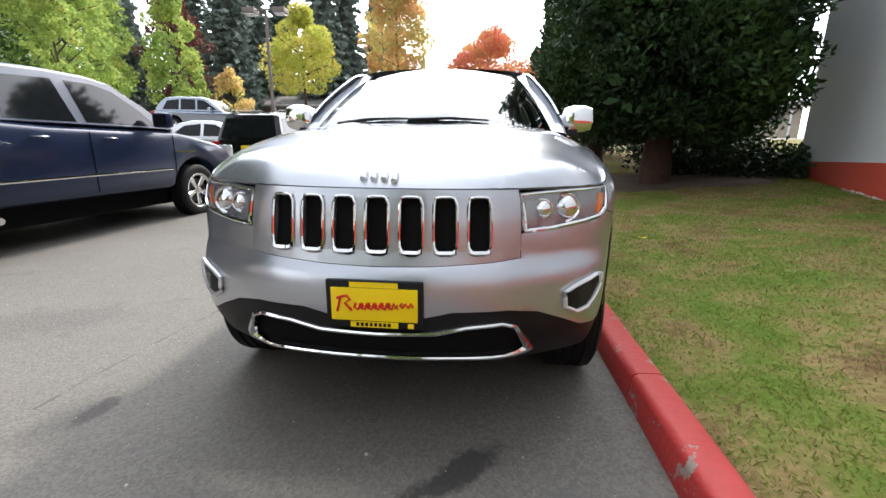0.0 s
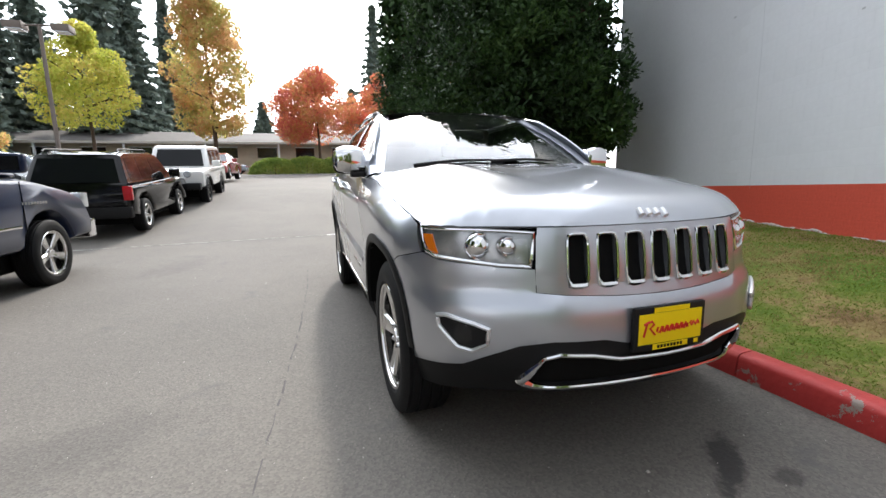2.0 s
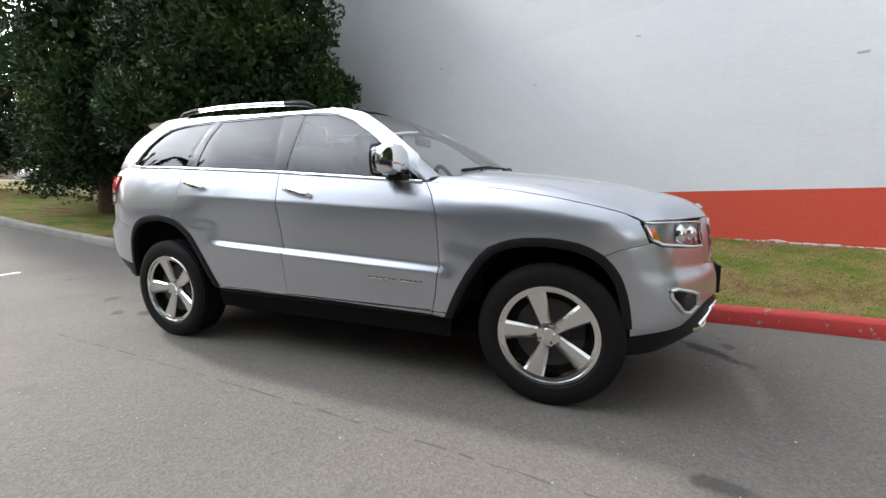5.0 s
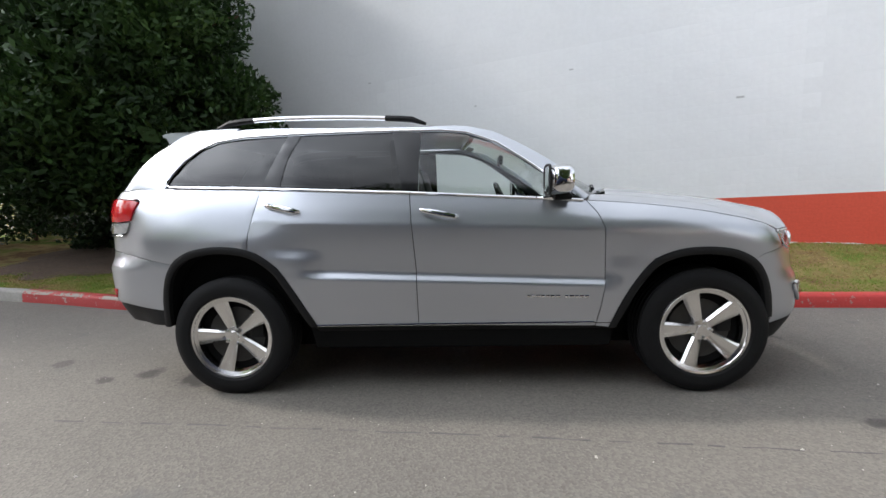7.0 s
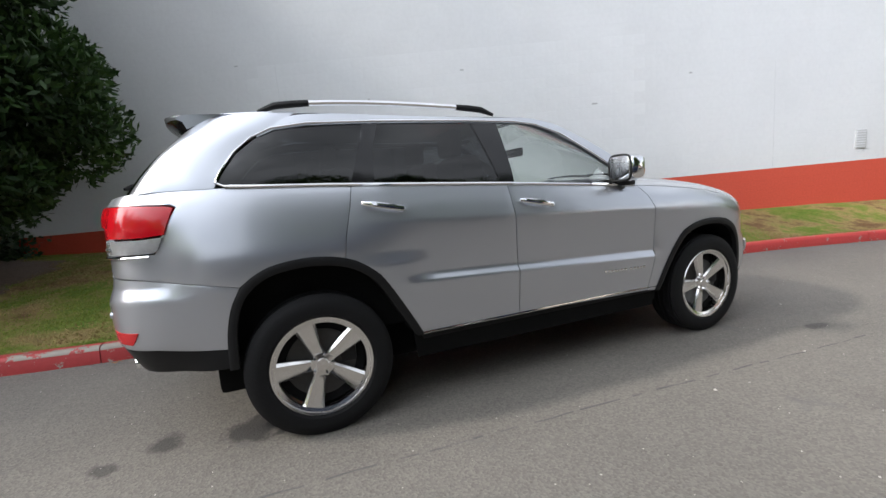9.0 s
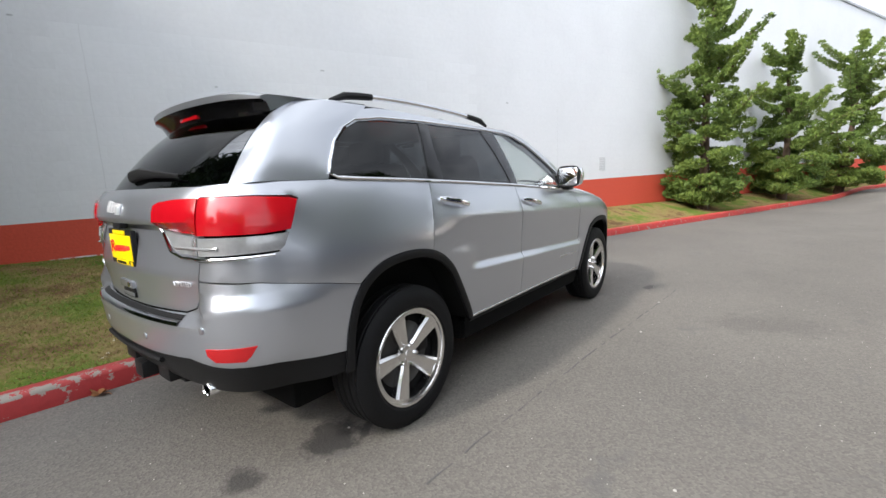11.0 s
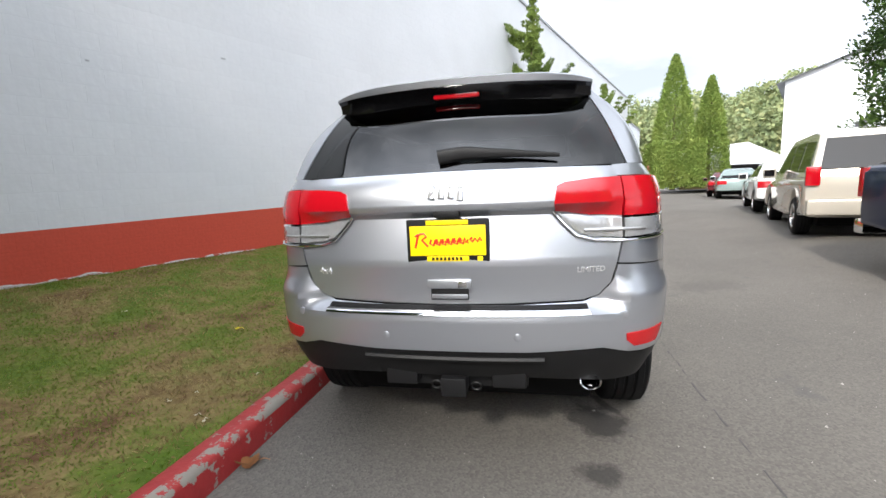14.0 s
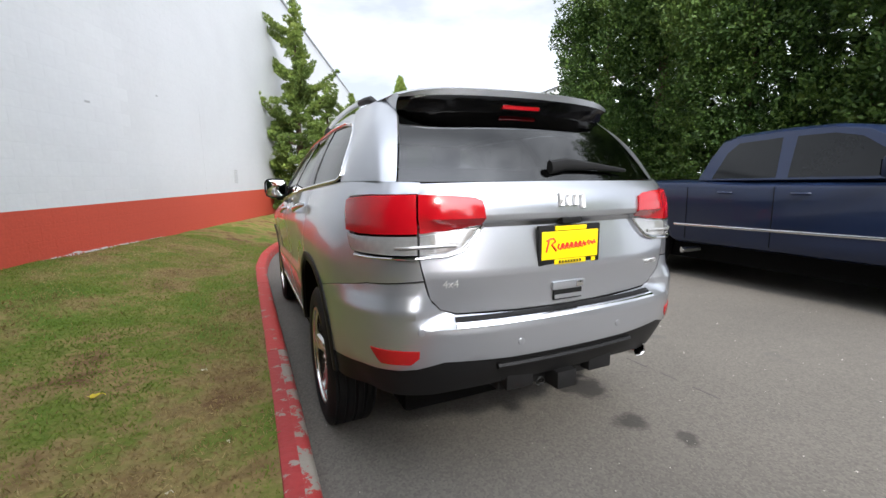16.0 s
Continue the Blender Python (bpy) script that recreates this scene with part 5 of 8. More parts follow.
# mirrors
_bm = bmesh.new()
_rows = []
for k, (x, y0, y1, z0, z1) in enumerate(((0.845, 1.735, 1.80, 1.225, 1.30), (0.875, 1.70, 1.835, 1.215, 1.375), (0.93, 1.69, 1.845, 1.215, 1.392), (1.0, 1.69, 1.84, 1.22, 1.392), (1.045, 1.705, 1.825, 1.235, 1.375), (1.062, 1.735, 1.80, 1.27, 1.345))):
    ring = []
    for j in range(20):
        t = 2 * math.pi * j / 20
        u, v = math.cos(t), math.sin(t)
        q = (abs(u) ** 3.5 + abs(v) ** 3.5) ** (-1 / 3.5)
        ring.append(_bm.verts.new((x, (y0 + y1) / 2 + u * q * (y1 - y0) / 2 * (1.0 if u > 0 else 0.92), (z0 + z1) / 2 + v * q * (z1 - z0) / 2)))
    _rows.append(ring)
for A, B in zip(_rows, _rows[1:]):
    for j in range(20):
        _bm.faces.new((A[j], A[(j + 1) % 20], B[(j + 1) % 20], B[j]))
_bm.faces.new(_rows[0][::-1])
_bm.faces.new(_rows[-1])
bmesh.ops.recalc_face_normals(_bm, faces=_bm.faces)
for sg in (1, -1):
    mir = part("door_mirror", _bm.copy() if sg == 1 else mirrored(_bm), CHROME, suv, "chrome door mirror housing")
    part("mirror_glass", box(*sorted((sg * 0.885, sg * 1.045)), 1.842, 1.850, 1.236, 1.376, 0.004), material("mirror_silver", (0.9, 0.9, 0.9), 0.01, 1.0), mir)
    part("mirror_rim", tube([(sg * (0.965 + 0.092 * c), 1.843, 1.306 + 0.083 * s) for c, s in [((abs(math.cos(t)) ** 0.5) * (1 if math.cos(t) > 0 else -1), (abs(math.sin(t)) ** 0.5) * (1 if math.sin(t) > 0 else -1)) for t in np.linspace(0.01, 2 * math.pi, 28)]], 0.008, 6, closed=True), BLACK_PLASTIC, mir)
    part("mirror_foot", box(*sorted((sg * 0.80, sg * 0.96)), 1.70, 1.80, 1.190, 1.226, 0.012), BLACK_PLASTIC, mir)
# door handles
for y0, z0, doors in ((2.48, 1.135, front_doors), (3.43, 1.19, rear_doors)):
    for sg, door in zip((1, -1), doors):
        pts = [wrap(s_y(y0 + d), z0 + 0.025 * (d / 0.12), o) for d, o in ((-0.115, 0.004), (-0.10, 0.026), (-0.04, 0.036), (0.03, 0.034), (0.085, 0.024), (0.105, 0.004))]
        bm = tube(pts, [0.012, 0.017, 0.018, 0.017, 0.015, 0.011], 8, flat=0.7)
        h = part("door_handle", bm if sg == 1 else mirrored(bm), CHROME, door, "chrome handle")
        cup = [(s_y(y0 + 0.085 * math.cos(t)), z0 - 0.008 + 0.026 * math.sin(t)) for t in np.linspace(0, 2 * math.pi, 18)[:-1]]
        bm = panel_bm(cup, wrap, 0.06, 0.004, off=0.0015, gap=0)
        part("handle_cup", bm if sg == 1 else mirrored(bm), SILVER, door)
# door badge letters, as plain bars
for sg in (1, -1):
    for y0, widths in ((1.60, (0.030, 0.030, 0.026, 0.034, 0.026)), (1.768, (0.034, 0.030, 0.026, 0.028, 0.030, 0.026, 0.026))):
        bm, y = bmesh.new(), y0
        for w in widths:
            z = 0.618 + 0.025 * (y - 1.6)
            add_tube(bm, [wrap(s_y(y), z, 0.003), wrap(s_y(y + w * 0.72), z, 0.003)], 0.0085, 6, flat=0.35, up=(0, 0, 1))
            y += w
        part("badge_bar", bm if sg == 1 else mirrored(bm), CHROME, suv, "chrome badge bars")


def letter_badge(name, y_of, z0, x0, widths, height, mat, parent, label, front=True, tail=()):
    """A row of small raised strokes in place of a maker's name."""
    bm = bmesh.new()
    x = x0
    for i, w in enumerate(widths):
        lo, hi = (0.75 if i == len(widths) - 1 else 0.5), (0.62 if i == 0 else 0.42)
        add_tube(bm, [y_of(x + w * 0.46, z0 - height * lo), y_of(x + w * 0.5, z0), y_of(x + w * 0.54, z0 + height * hi)], abs(w) * 0.36, 8, flat=0.9)
        x += w
    return part(name, bm, mat, parent, label)


letter_badge("nose_badge", lambda x, z: bonnet(x, front_edge(x) + 0.02 + 0.55 * (z - 1.0), 0.004), 1.02, -0.072, (0.036, 0.036, 0.036, 0.036), 0.038, BADGE, suv, "chrome nose badge")
letter_badge("tail_badge", lambda x, z: wrap(s_back(x), z, 0.006), 1.246, 0.075, (-0.04, -0.037, -0.037, -0.036), 0.044, BADGE, gate, "chrome tail badge")


def word(text, size, mat, name, parent, m, label=""):
    cu = bpy.data.curves.new(name, "FONT")
    cu.body, cu.size, cu.extrude, cu.align_x, cu.align_y = text, size, 0.0015, "CENTER", "CENTER"
    cu.resolution_u = 2
    tmp = bpy.data.objects.new(name, cu)
    scene.collection.objects.link(tmp)
    bpy.context.view_layer.update()
    me = bpy.data.meshes.new_from_object(tmp.evaluated_get(bpy.context.evaluated_depsgraph_get()))
    bpy.data.objects.remove(tmp)
    me.transform(m)
    return dress(name, me, mat, parent, label, 0)




def on_back(x, z, off, turn=0.0):
    p, n = wrap(s_back(x), z, off), surf_normal(wrap, s_back(x), z)
    zax = n
    xax = Vector((0, 0, 1)).cross(zax).normalized()
    yax = zax.cross(xax)
    return Matrix(((xax.x, yax.x, zax.x, p.x), (xax.y, yax.y, zax.y, p.y), (xax.z, yax.z, zax.z, p.z), (0, 0, 0, 1)))


word("4x4", 0.042, BADGE, "drive_badge", gate, on_back(0.545, 0.937, 0.003), "chrome lettering")
word("LIMITED", 0.030, BADGE, "trim_badge", gate, on_back(-0.545, 0.937, 0.003), "chrome lettering")
# plates
for rear in (False, True):
    y, z, holder = (4.792, 1.062, 0.162) if rear else (0.030, 0.600, 0.166)
    sg = 1 if rear else -1
    ys = sorted((y - sg * 0.02, y))
    plate = part("number_plate", box(-holder, holder, ys[0], ys[1], z - 0.083, z + 0.083, 0.006), BLACK_PLASTIC, suv, "yellow dealer plate in a black frame")
    f = sorted((y - sg * 0.004, y + sg * 0.003))
    part("plate_sheet", box(-0.148, 0.148, f[0], f[1], z - 0.058, z + 0.058, 0.002), YELLOW, plate)
    part("frame_label", box(-0.082, 0.082, f[0], y + sg * 0.004, z + 0.061, z + 0.079, 0.001), YELLOW, plate)
    lab = box(-0.082, 0.082, f[0], y + sg * 0.004, z - 0.080, z - 0.060, 0.001)
    add_box(lab, *sorted((-sg * 0.135, -sg * 0.115)), f[0], y + sg * 0.004, z - 0.079, z - 0.062)
    part("frame_label", lab, YELLOW, plate)
    bm = bmesh.new()
    q = y + sg * 0.0035
    xs = lambda u: (0.5 - u) * 0.27 * sg
    strokes = [[(0.03, -0.6), (0.08, 0.9), (0.16, 1.0), (0.2, 0.6), (0.13, 0.25), (0.22, -0.55)], [(0.03, 0.75), (0.12, 1.0)]]
    for i in range(6):
        u = 0.27 + i * 0.085
        strokes.append([(u, 0.25), (u - 0.02, -0.2), (u + 0.03, -0.45), (u + 0.06, 0.2), (u + 0.075, -0.35), (u + 0.10, 0.0)])
    strokes += [[(0.79, -0.35), (0.80, -0.3)], [(0.86, 0.2), (0.83, 0.0), (0.86, -0.3), (0.90, 0.1), (0.93, -0.3), (0.97, 0.15), (0.99, -0.25)]]
    for st in strokes:
        part("script_stroke", tube([(xs(u), q, z + v * 0.034 + 0.012 * (u - 0.5)) for u, v in st], 0.0046, 5, flat=1.0, up=(0, 1, 0)), RED_INK, plate, "red script stroke")
    bm = bmesh.new()
    for i in range(8):
        add_box(bm, *sorted((xs(0.27) - sg * 0.0155 * i, xs(0.27) - sg * (0.0155 * i + 0.010))), *sorted((y + sg * 0.003, y + sg * 0.0055)), z - 0.076, z - 0.064)
    part("frame_letters", bm, BLACK_PLASTIC, plate)
part("plate_lamp_hood", box(-0.05, 0.05, 4.765, 4.80, 1.150, 1.176, 0.006), BLACK_PLASTIC, gate)
# hatch handle, hitch, exhaust
hh = part("hatch_handle", box(-0.088, 0.088, 4.772, 4.797, 0.872, 0.908, 0.008), SILVER, gate)
part("handle_pocket", box(-0.075, 0.075, 4.768, 4.788, 0.826, 0.872, 0.004), BLACK_PLASTIC, gate)
part("handle_plate", box(-0.072, 0.072, 4.776, 4.792, 0.832, 0.850, 0.004), SILVER, gate)
part("lock_button", box(-0.07, -0.035, 4.79, 4.801, 0.878, 0.903, 0.003), CHROME, hh)
_bm = box(-0.052, 0.052, 4.52, 4.80, 0.425, 0.505, 0.008)
hitch = part("tow_hitch", _bm, BLACK_PLASTIC, suv, "black tow hitch receiver")
part("cross_tube", box(-0.30, 0.30, 4.62, 4.71, 0.43, 0.50, 0.02), BLACK_PLASTIC, hitch)
for sg in (1, -1):
    part("chain_loop", tube([(sg * (0.085 + 0.02 * math.cos(t)), 4.72, 0.44 + 0.016 * math.sin(t)) for t in np.linspace(0, 2 * math.pi, 16)[:-1]], 0.005, 6, closed=True), BLACK_PLASTIC, hitch)
    part("bracket", box(*sorted((sg * 0.155, sg * 0.29)), 4.70, 4.765, 0.455, 0.54, 0.01), BLACK_PLASTIC, hitch)
_bm = lathe([(-0.30, 0.040), (0.0, 0.043), (0.004, 0.040), (0.0, 0.036), (-0.12, 0.034)], 24, "y")
bmesh.ops.scale(_bm, vec=(1.0, 1, 0.8), verts=_bm.verts)
bmesh.ops.translate(_bm, verts=_bm.verts, vec=(-0.540, 4.71, 0.475))
part("exhaust_tip", _bm, CHROME, suv, "chrome exhaust tip")
part("silencer", box(-0.60, -0.25, 4.05, 4.40, 0.38, 0.50, 0.05), DARK, suv)
for sg, u in ((1, 0.15), (1, 0.75)):
    a = screen(-u, 0.03, 0.012)
    b = screen(-u + 0.62, 0.045, 0.014)
    part("front_wiper", tube([a, a.lerp(b, 0.5) + Vector((0, -0.01, 0.012)), b], [0.012, 0.010, 0.006], 6), BLACK_PLASTIC, suv, "black wiper")
# cabin
part("cabin_floor", box(-0.78, 0.78, 1.3, 4.5, 0.5, 0.9), DARK, suv)
_bm = box(-0.72, 0.72, 1.45, 1.85, 0.9, 1.19, 0.06)
part("dashboard", _bm, SEAT, suv)
part("steering_wheel", tube([(0.36 + 0.19 * math.cos(t), 1.98 + 0.07 * math.sin(t), 1.16 + 0.175 * math.sin(t)) for t in np.linspace(0, 2 * math.pi, 25)[:-1]], 0.018, 8, closed=True), SEAT, suv)
for x in (-0.37, 0.37):
    seat = part("front_seat", box(x - 0.25, x + 0.25, 2.15, 2.65, 0.85, 1.05, 0.06), SEAT, suv)
    bm = box(x - 0.24, x + 0.24, 2.55, 2.72, 1.0, 1.48, 0.07)
    bmesh.ops.rotate(bm, verts=bm.verts, cent=(x, 2.62, 1.0), matrix=Matrix.Rotation(radians(-14), 3, "X"))
    part("backrest", bm, SEAT, seat)
    part("headrest", box(x - 0.13, x + 0.13, 2.74, 2.83, 1.46, 1.64, 0.04), SEAT, seat)
bench = part("rear_seat", box(-0.66, 0.66, 3.1, 3.55, 0.85, 1.05, 0.06), SEAT, suv)
part("backrest", box(-0.66, 0.66, 3.5, 3.66, 1.0, 1.42, 0.06), SEAT, bench)
for x in (-0.42, 0.42):
    part("headrest", box(x - 0.13, x + 0.13, 3.58, 3.66, 1.42, 1.56, 0.04), SEAT, bench)
part("inside_mirror", box(-0.12, 0.12, 2.02, 2.05, 1.47, 1.54, 0.015), BLACK_PLASTIC, suv)


# ---- wheels ----
def wheel_set(parent, spots, r=0.383, rim=0.262, width=0.24, spokes=5, alloy=BRUSHED, first_angle=0.0, spoke_w=0.058):
    """One wheel with tyre, rim, spokes, nuts and brake, copied to all spots; spots are (x, y, z, outward)."""
    hub = new("wheel")
    w = width / 2
    prof = [(-w * 0.85, rim), (-w, rim + 0.02), (-w * 1.02, (rim + r) / 2), (-w * 0.93, r - 0.022), (-w * 0.80, r - 0.005)]
    for i in range(4):
        a = -w * 0.72 + i * w * 0.38
        prof += [(a, r), (a + w * 0.24, r), (a + w * 0.27, r - 0.008), (a + w * 0.34, r - 0.008)]
    prof += [(w * 0.82, r - 0.004), (w * 0.94, r - 0.022), (w * 1.02, (rim + r) / 2 + 0.01), (w * 1.03, (rim + r) / 2 - 0.01), (w, rim + 0.018), (w * 0.88, rim)]
    part("tyre", lathe(prof, 56), RUBBER, hub, sharp=30)
    prof = [(-w * 0.85, rim - 0.004), (w * 0.80, rim - 0.03), (w * 0.86, rim - 0.012), (w * 0.93, rim - 0.010), (w * 0.96, rim + 0.002), (w * 0.90, rim + 0.008)]
    part("rim", lathe(prof, 56), alloy, hub, sharp=30)
    bm = lathe([(w * 0.30, 0.001), (w * 0.30, rim - 0.03)], 40)
    part("barrel_back", bm, DARK, hub)
    for k in range(spokes):
        bm = bmesh.new()
        rows = []
        for t, hw, d in ((0.10, 0.030, 0.62), (0.25, spoke_w * 0.58, 0.66), (0.5, spoke_w * 0.72, 0.70), (0.8, spoke_w * 0.88, 0.78), (1.0, spoke_w * 1.02, 0.85)):
            rr = 0.03 + (rim - 0.035) * t
            rows.append([bm.verts.new(p) for p in ((w * d - 0.05, rr, -hw * 1.0), (w * d - 0.012, rr, -hw), (w * d, rr, -hw * 0.72), (w * d - 0.006, rr, 0), (w * d, rr, hw * 0.72), (w * d - 0.012, rr, hw), (w * d - 0.05, rr, hw * 1.0))])
        for A, B in zip(rows, rows[1:]):
            for i in range(6):
                bm.faces.new((A[i], A[i + 1], B[i + 1], B[i]))
        bmesh.ops.recalc_face_normals(bm, faces=bm.faces)
        bmesh.ops.rotate(bm, verts=bm.verts, cent=(0, 0, 0), matrix=Matrix.Rotation(radians(first_angle) + 2 * math.pi * k / spokes, 3, "X"))
        part("spoke", bm, alloy, hub, sharp=25)
    part("hub_cap", lathe([(w * 0.45, 0.07), (w * 0.62, 0.062), (w * 0.66, 0.034), (w * 0.72, 0.031), (w * 0.74, 0.001)], 24), alloy, hub)
    for k in range(5):
        a = 2 * math.pi * (k + 0.5) / 5 + radians(first_angle)
        bm = lathe([(w * 0.55, 0.011), (w * 0.74, 0.010), (w * 0.76, 0.001)], 6)
        bmesh.ops.translate(bm, verts=bm.verts, vec=(0, math.cos(a) * 0.055, math.sin(a) * 0.055))
        part("wheel_nut", bm, CHROME, hub)
    part("brake_disc", lathe([(w * 0.33, 0.05), (w * 0.33, rim * 0.70), (w * 0.24, rim * 0.70)], 32), DISC, hub)
    part("brake_caliper", box(w * 0.2, w * 0.48, 0.10, 0.185, -0.02, 0.10, 0.01), BLACK_PLASTIC, hub)
    out = []
    for i, (x, y, z, side) in enumerate(spots):
        m = Matrix.Translation((x, y, z)) @ (Matrix.Identity(4) if side > 0 else Matrix.Rotation(math.pi, 4, "Z"))
        o = hub if i == 0 else copy_thing(hub, m)
        if i == 0:
            hub.matrix_basis = m
        o.parent = parent
        out.append(o)
    return out


wheel_set(suv, [(-0.788, 0.905, 0.380, -1), (0.788, 0.905, 0.383, 1), (-0.798, 3.82, 0.383, -1), (0.798, 3.82, 0.383, 1)], first_angle=180.0, spoke_w=0.060)


# ---- other parked vehicles ----
def paint(name, colour, metal=0.3, rough=0.25):
    return material(name, colour, rough, metal, coat=1.0, grain=0.04, grain_size=600)


HEAD_CLEAR = material("head_lamp_plastic", (0.55, 0.57, 0.58), 0.12, 0.4, coat=1.0, grain=0.2, grain_size=40)


def arch_points(c, r, z0, n=9):
    """Points of a wheel arch from front to rear, over the top."""
    a0 = math.asin(min(max((z0 - 0.38) / r, -1), 1))
    return [(c + r * math.cos(a0 + (math.pi - 2 * a0) * i / n), 0.38 + r * math.sin(a0 + (math.pi - 2 * a0) * i / n)) for i in range(n + 1)]


def rounded_side(poly, half, slices=((0.0, 0.0), (0.80, 0.0), (0.92, 0.015), (0.975, 0.04), (1.0, 0.085)), lean=None):
    """A closed body from its side outline (y, z): slices across, drawn in towards the flanks."""
    bm = bmesh.new()
    fr = [(-t, d) for t, d in reversed(slices[1:])] + list(slices)
    rings = []
    cy = sum(p[0] for p in poly) / len(poly)
    for t, d in fr:
        q = inset(poly, d) if d else poly
        rings.append([bm.verts.new((lean(t, y, z) if lean else t * half, y, z)) for y, z in q])
    n = len(poly)
    for A, B in zip(rings, rings[1:]):
        for i in range(n):
            bm.faces.new((A[i], A[(i + 1) % n], B[(i + 1) % n], B[i]))
    bm.faces.new(rings[0])
    bm.faces.new(rings[-1][::-1])
    bmesh.ops.recalc_face_normals(bm, faces=bm.faces)
    return bm


def flat_poly(pts3, thick):
    """A thin plate from points of one plane, thickened along its normal."""
    bm = bmesh.new()
    vs = [bm.verts.new(p) for p in pts3]
    f = bm.faces.new(vs)
    f.normal_update()
    n = f.normal.copy()
    r = bmesh.ops.extrude_face_region(bm, geom=[f])
    bmesh.ops.translate(bm, verts=[v for v in r["geom"] if isinstance(v, bmesh.types.BMVert)], vec=n * thick)
    bmesh.ops.recalc_face_normals(bm, faces=bm.faces)
    return bm


def vehicle(name, label, m, colour, width, side, cab, windows, wheels, wheel_r, belt, roof_half, front_y, plate=True, screens=None, lamps_f=None, lamps_r=None, handles=(), mirror=None, trim=None, glass_mat=None, rim_mat=BRUSHED, spokes=5, bumpers=(), group="parked vehicles"):
    """A vehicle with its tail at local y = 0 and its nose towards +y."""
    v = thing(name, label, "car", group, at=m)
    half = width / 2
    part("body", rounded_side(side, half), colour, v, sharp=32)
    ztop = max(p[1] for p in cab)
    cab_half = half * 0.93

    def cx(z):
        return cab_half + (roof_half - cab_half) * (z - belt) / (ztop - belt)
    part("cabin", rounded_side(cab, 1, ((0.0, 0.0), (0.86, 0.0), (0.95, 0.015), (1.0, 0.045)), lambda t, y, z: t * cx(z)), colour, v, sharp=32)
    gm = glass_mat or WINDOW_DARK
    for sg in (1, -1):
        for w in windows:
            part("side_window", flat_poly([(sg * (cx(z) + 0.004), y, z) for y, z in (w if sg > 0 else w[::-1])], 0.006), gm, v)
        for y, z in handles:
            part("door_handle", tube([(sg * (half + 0.0), y - 0.09, z), (sg * (half + 0.028), y - 0.06, z), (sg * (half + 0.028), y + 0.06, z), (sg * half, y + 0.09, z)], 0.014, 6), trim or colour, v)
        if mirror:
            y, z = mirror
            mm = part("door_mirror", box(*sorted((sg * (half - 0.02), sg * (half + 0.22))), y - 0.05, y + 0.07, z, z + 0.2, 0.04), colour, v)
            part("mirror_glass", box(*sorted((sg * (half + 0.02), sg * (half + 0.20))), y - 0.056, y - 0.05, z + 0.03, z + 0.17), BLACK_GLOSS, mm)
        for kind, spec in (("headlight", lamps_f), ("tail_lamp", lamps_r)):
            if spec:
                x0, x1, y0, y1, z0, z1, mat = spec
                part(kind, box(*sorted((sg * x0, sg * x1)), y0, y1, z0, z1, 0.02), mat, v)
    for k, (y0, z0, x0, y1, z1, x1) in enumerate(screens or ()):
        part("windscreen" if y0 > y1 else "rear_window", flat_poly([(-x0, y0, z0), (x0, y0, z0), (x1, y1, z1), (-x1, y1, z1)] if y0 > y1 else [(x0, y0, z0), (-x0, y0, z0), (-x1, y1, z1), (x1, y1, z1)], 0.008), gm, v)
    for b in bumpers:
        x, y0, y1, z0, z1, mat = b
        part("bumper", box(-x, x, y0, y1, z0, z1, 0.03), mat, v)
    if plate:
        pl = part("number_plate", box(-0.16, 0.16, plate[0] - 0.012, plate[0] + 0.004, plate[1] - 0.08, plate[1] + 0.08, 0.004), BLACK_PLASTIC, v)
        part("plate_sheet", box(-0.15, 0.15, plate[0] - 0.016, plate[0] - 0.011, plate[1] - 0.07, plate[1] + 0.07), plate[2], pl)
    hx = half - 0.13
    spots = [(sg * hx, y, wheel_r, sg) for y in wheels for sg in (-1, 1)]
    wheel_set(v, spots, wheel_r, wheel_r * 0.66, 0.24, spokes, rim_mat, 54.0, 0.055)
    part("underbody", box(-half * 0.72, half * 0.72, 0.4, front_y - 0.4, wheel_r * 0.6, 0.62), DARK, v)
    return v


NAVY = material("navy_paint", (0.008, 0.016, 0.046), 0.3, 0.1, spec=0.35, coat=0.45, grain=0.04, grain_size=600)
# crew pickup truck
_side = [(0.03, 0.60), (0.0, 0.80), (0.02, 1.33), (1.96, 1.335), (2.6, 1.30), (4.45, 1.285), (4.7, 1.255), (5.30, 1.15), (5.60, 1.05), (5.70, 0.92), (5.80, 0.72), (5.74, 0.52)] + arch_points(4.79, 0.50, 0.50) + [(4.2, 0.47), (1.80, 0.47)] + arch_points(1.22, 0.50, 0.52)
_cab = [(1.99, 1.28), (2.10, 1.62), (2.20, 1.83), (2.40, 1.895), (2.9, 1.915), (3.4, 1.905), (3.72, 1.85), (4.1, 1.62), (4.52, 1.28)]
_wr = [(2.24, 1.345), (2.34, 1.66), (2.45, 1.775), (2.93, 1.80), (2.99, 1.345)]
_wf = [(3.11, 1.345), (3.08, 1.80), (3.42, 1.80), (3.66, 1.745), (3.95, 1.55), (4.15, 1.345)]
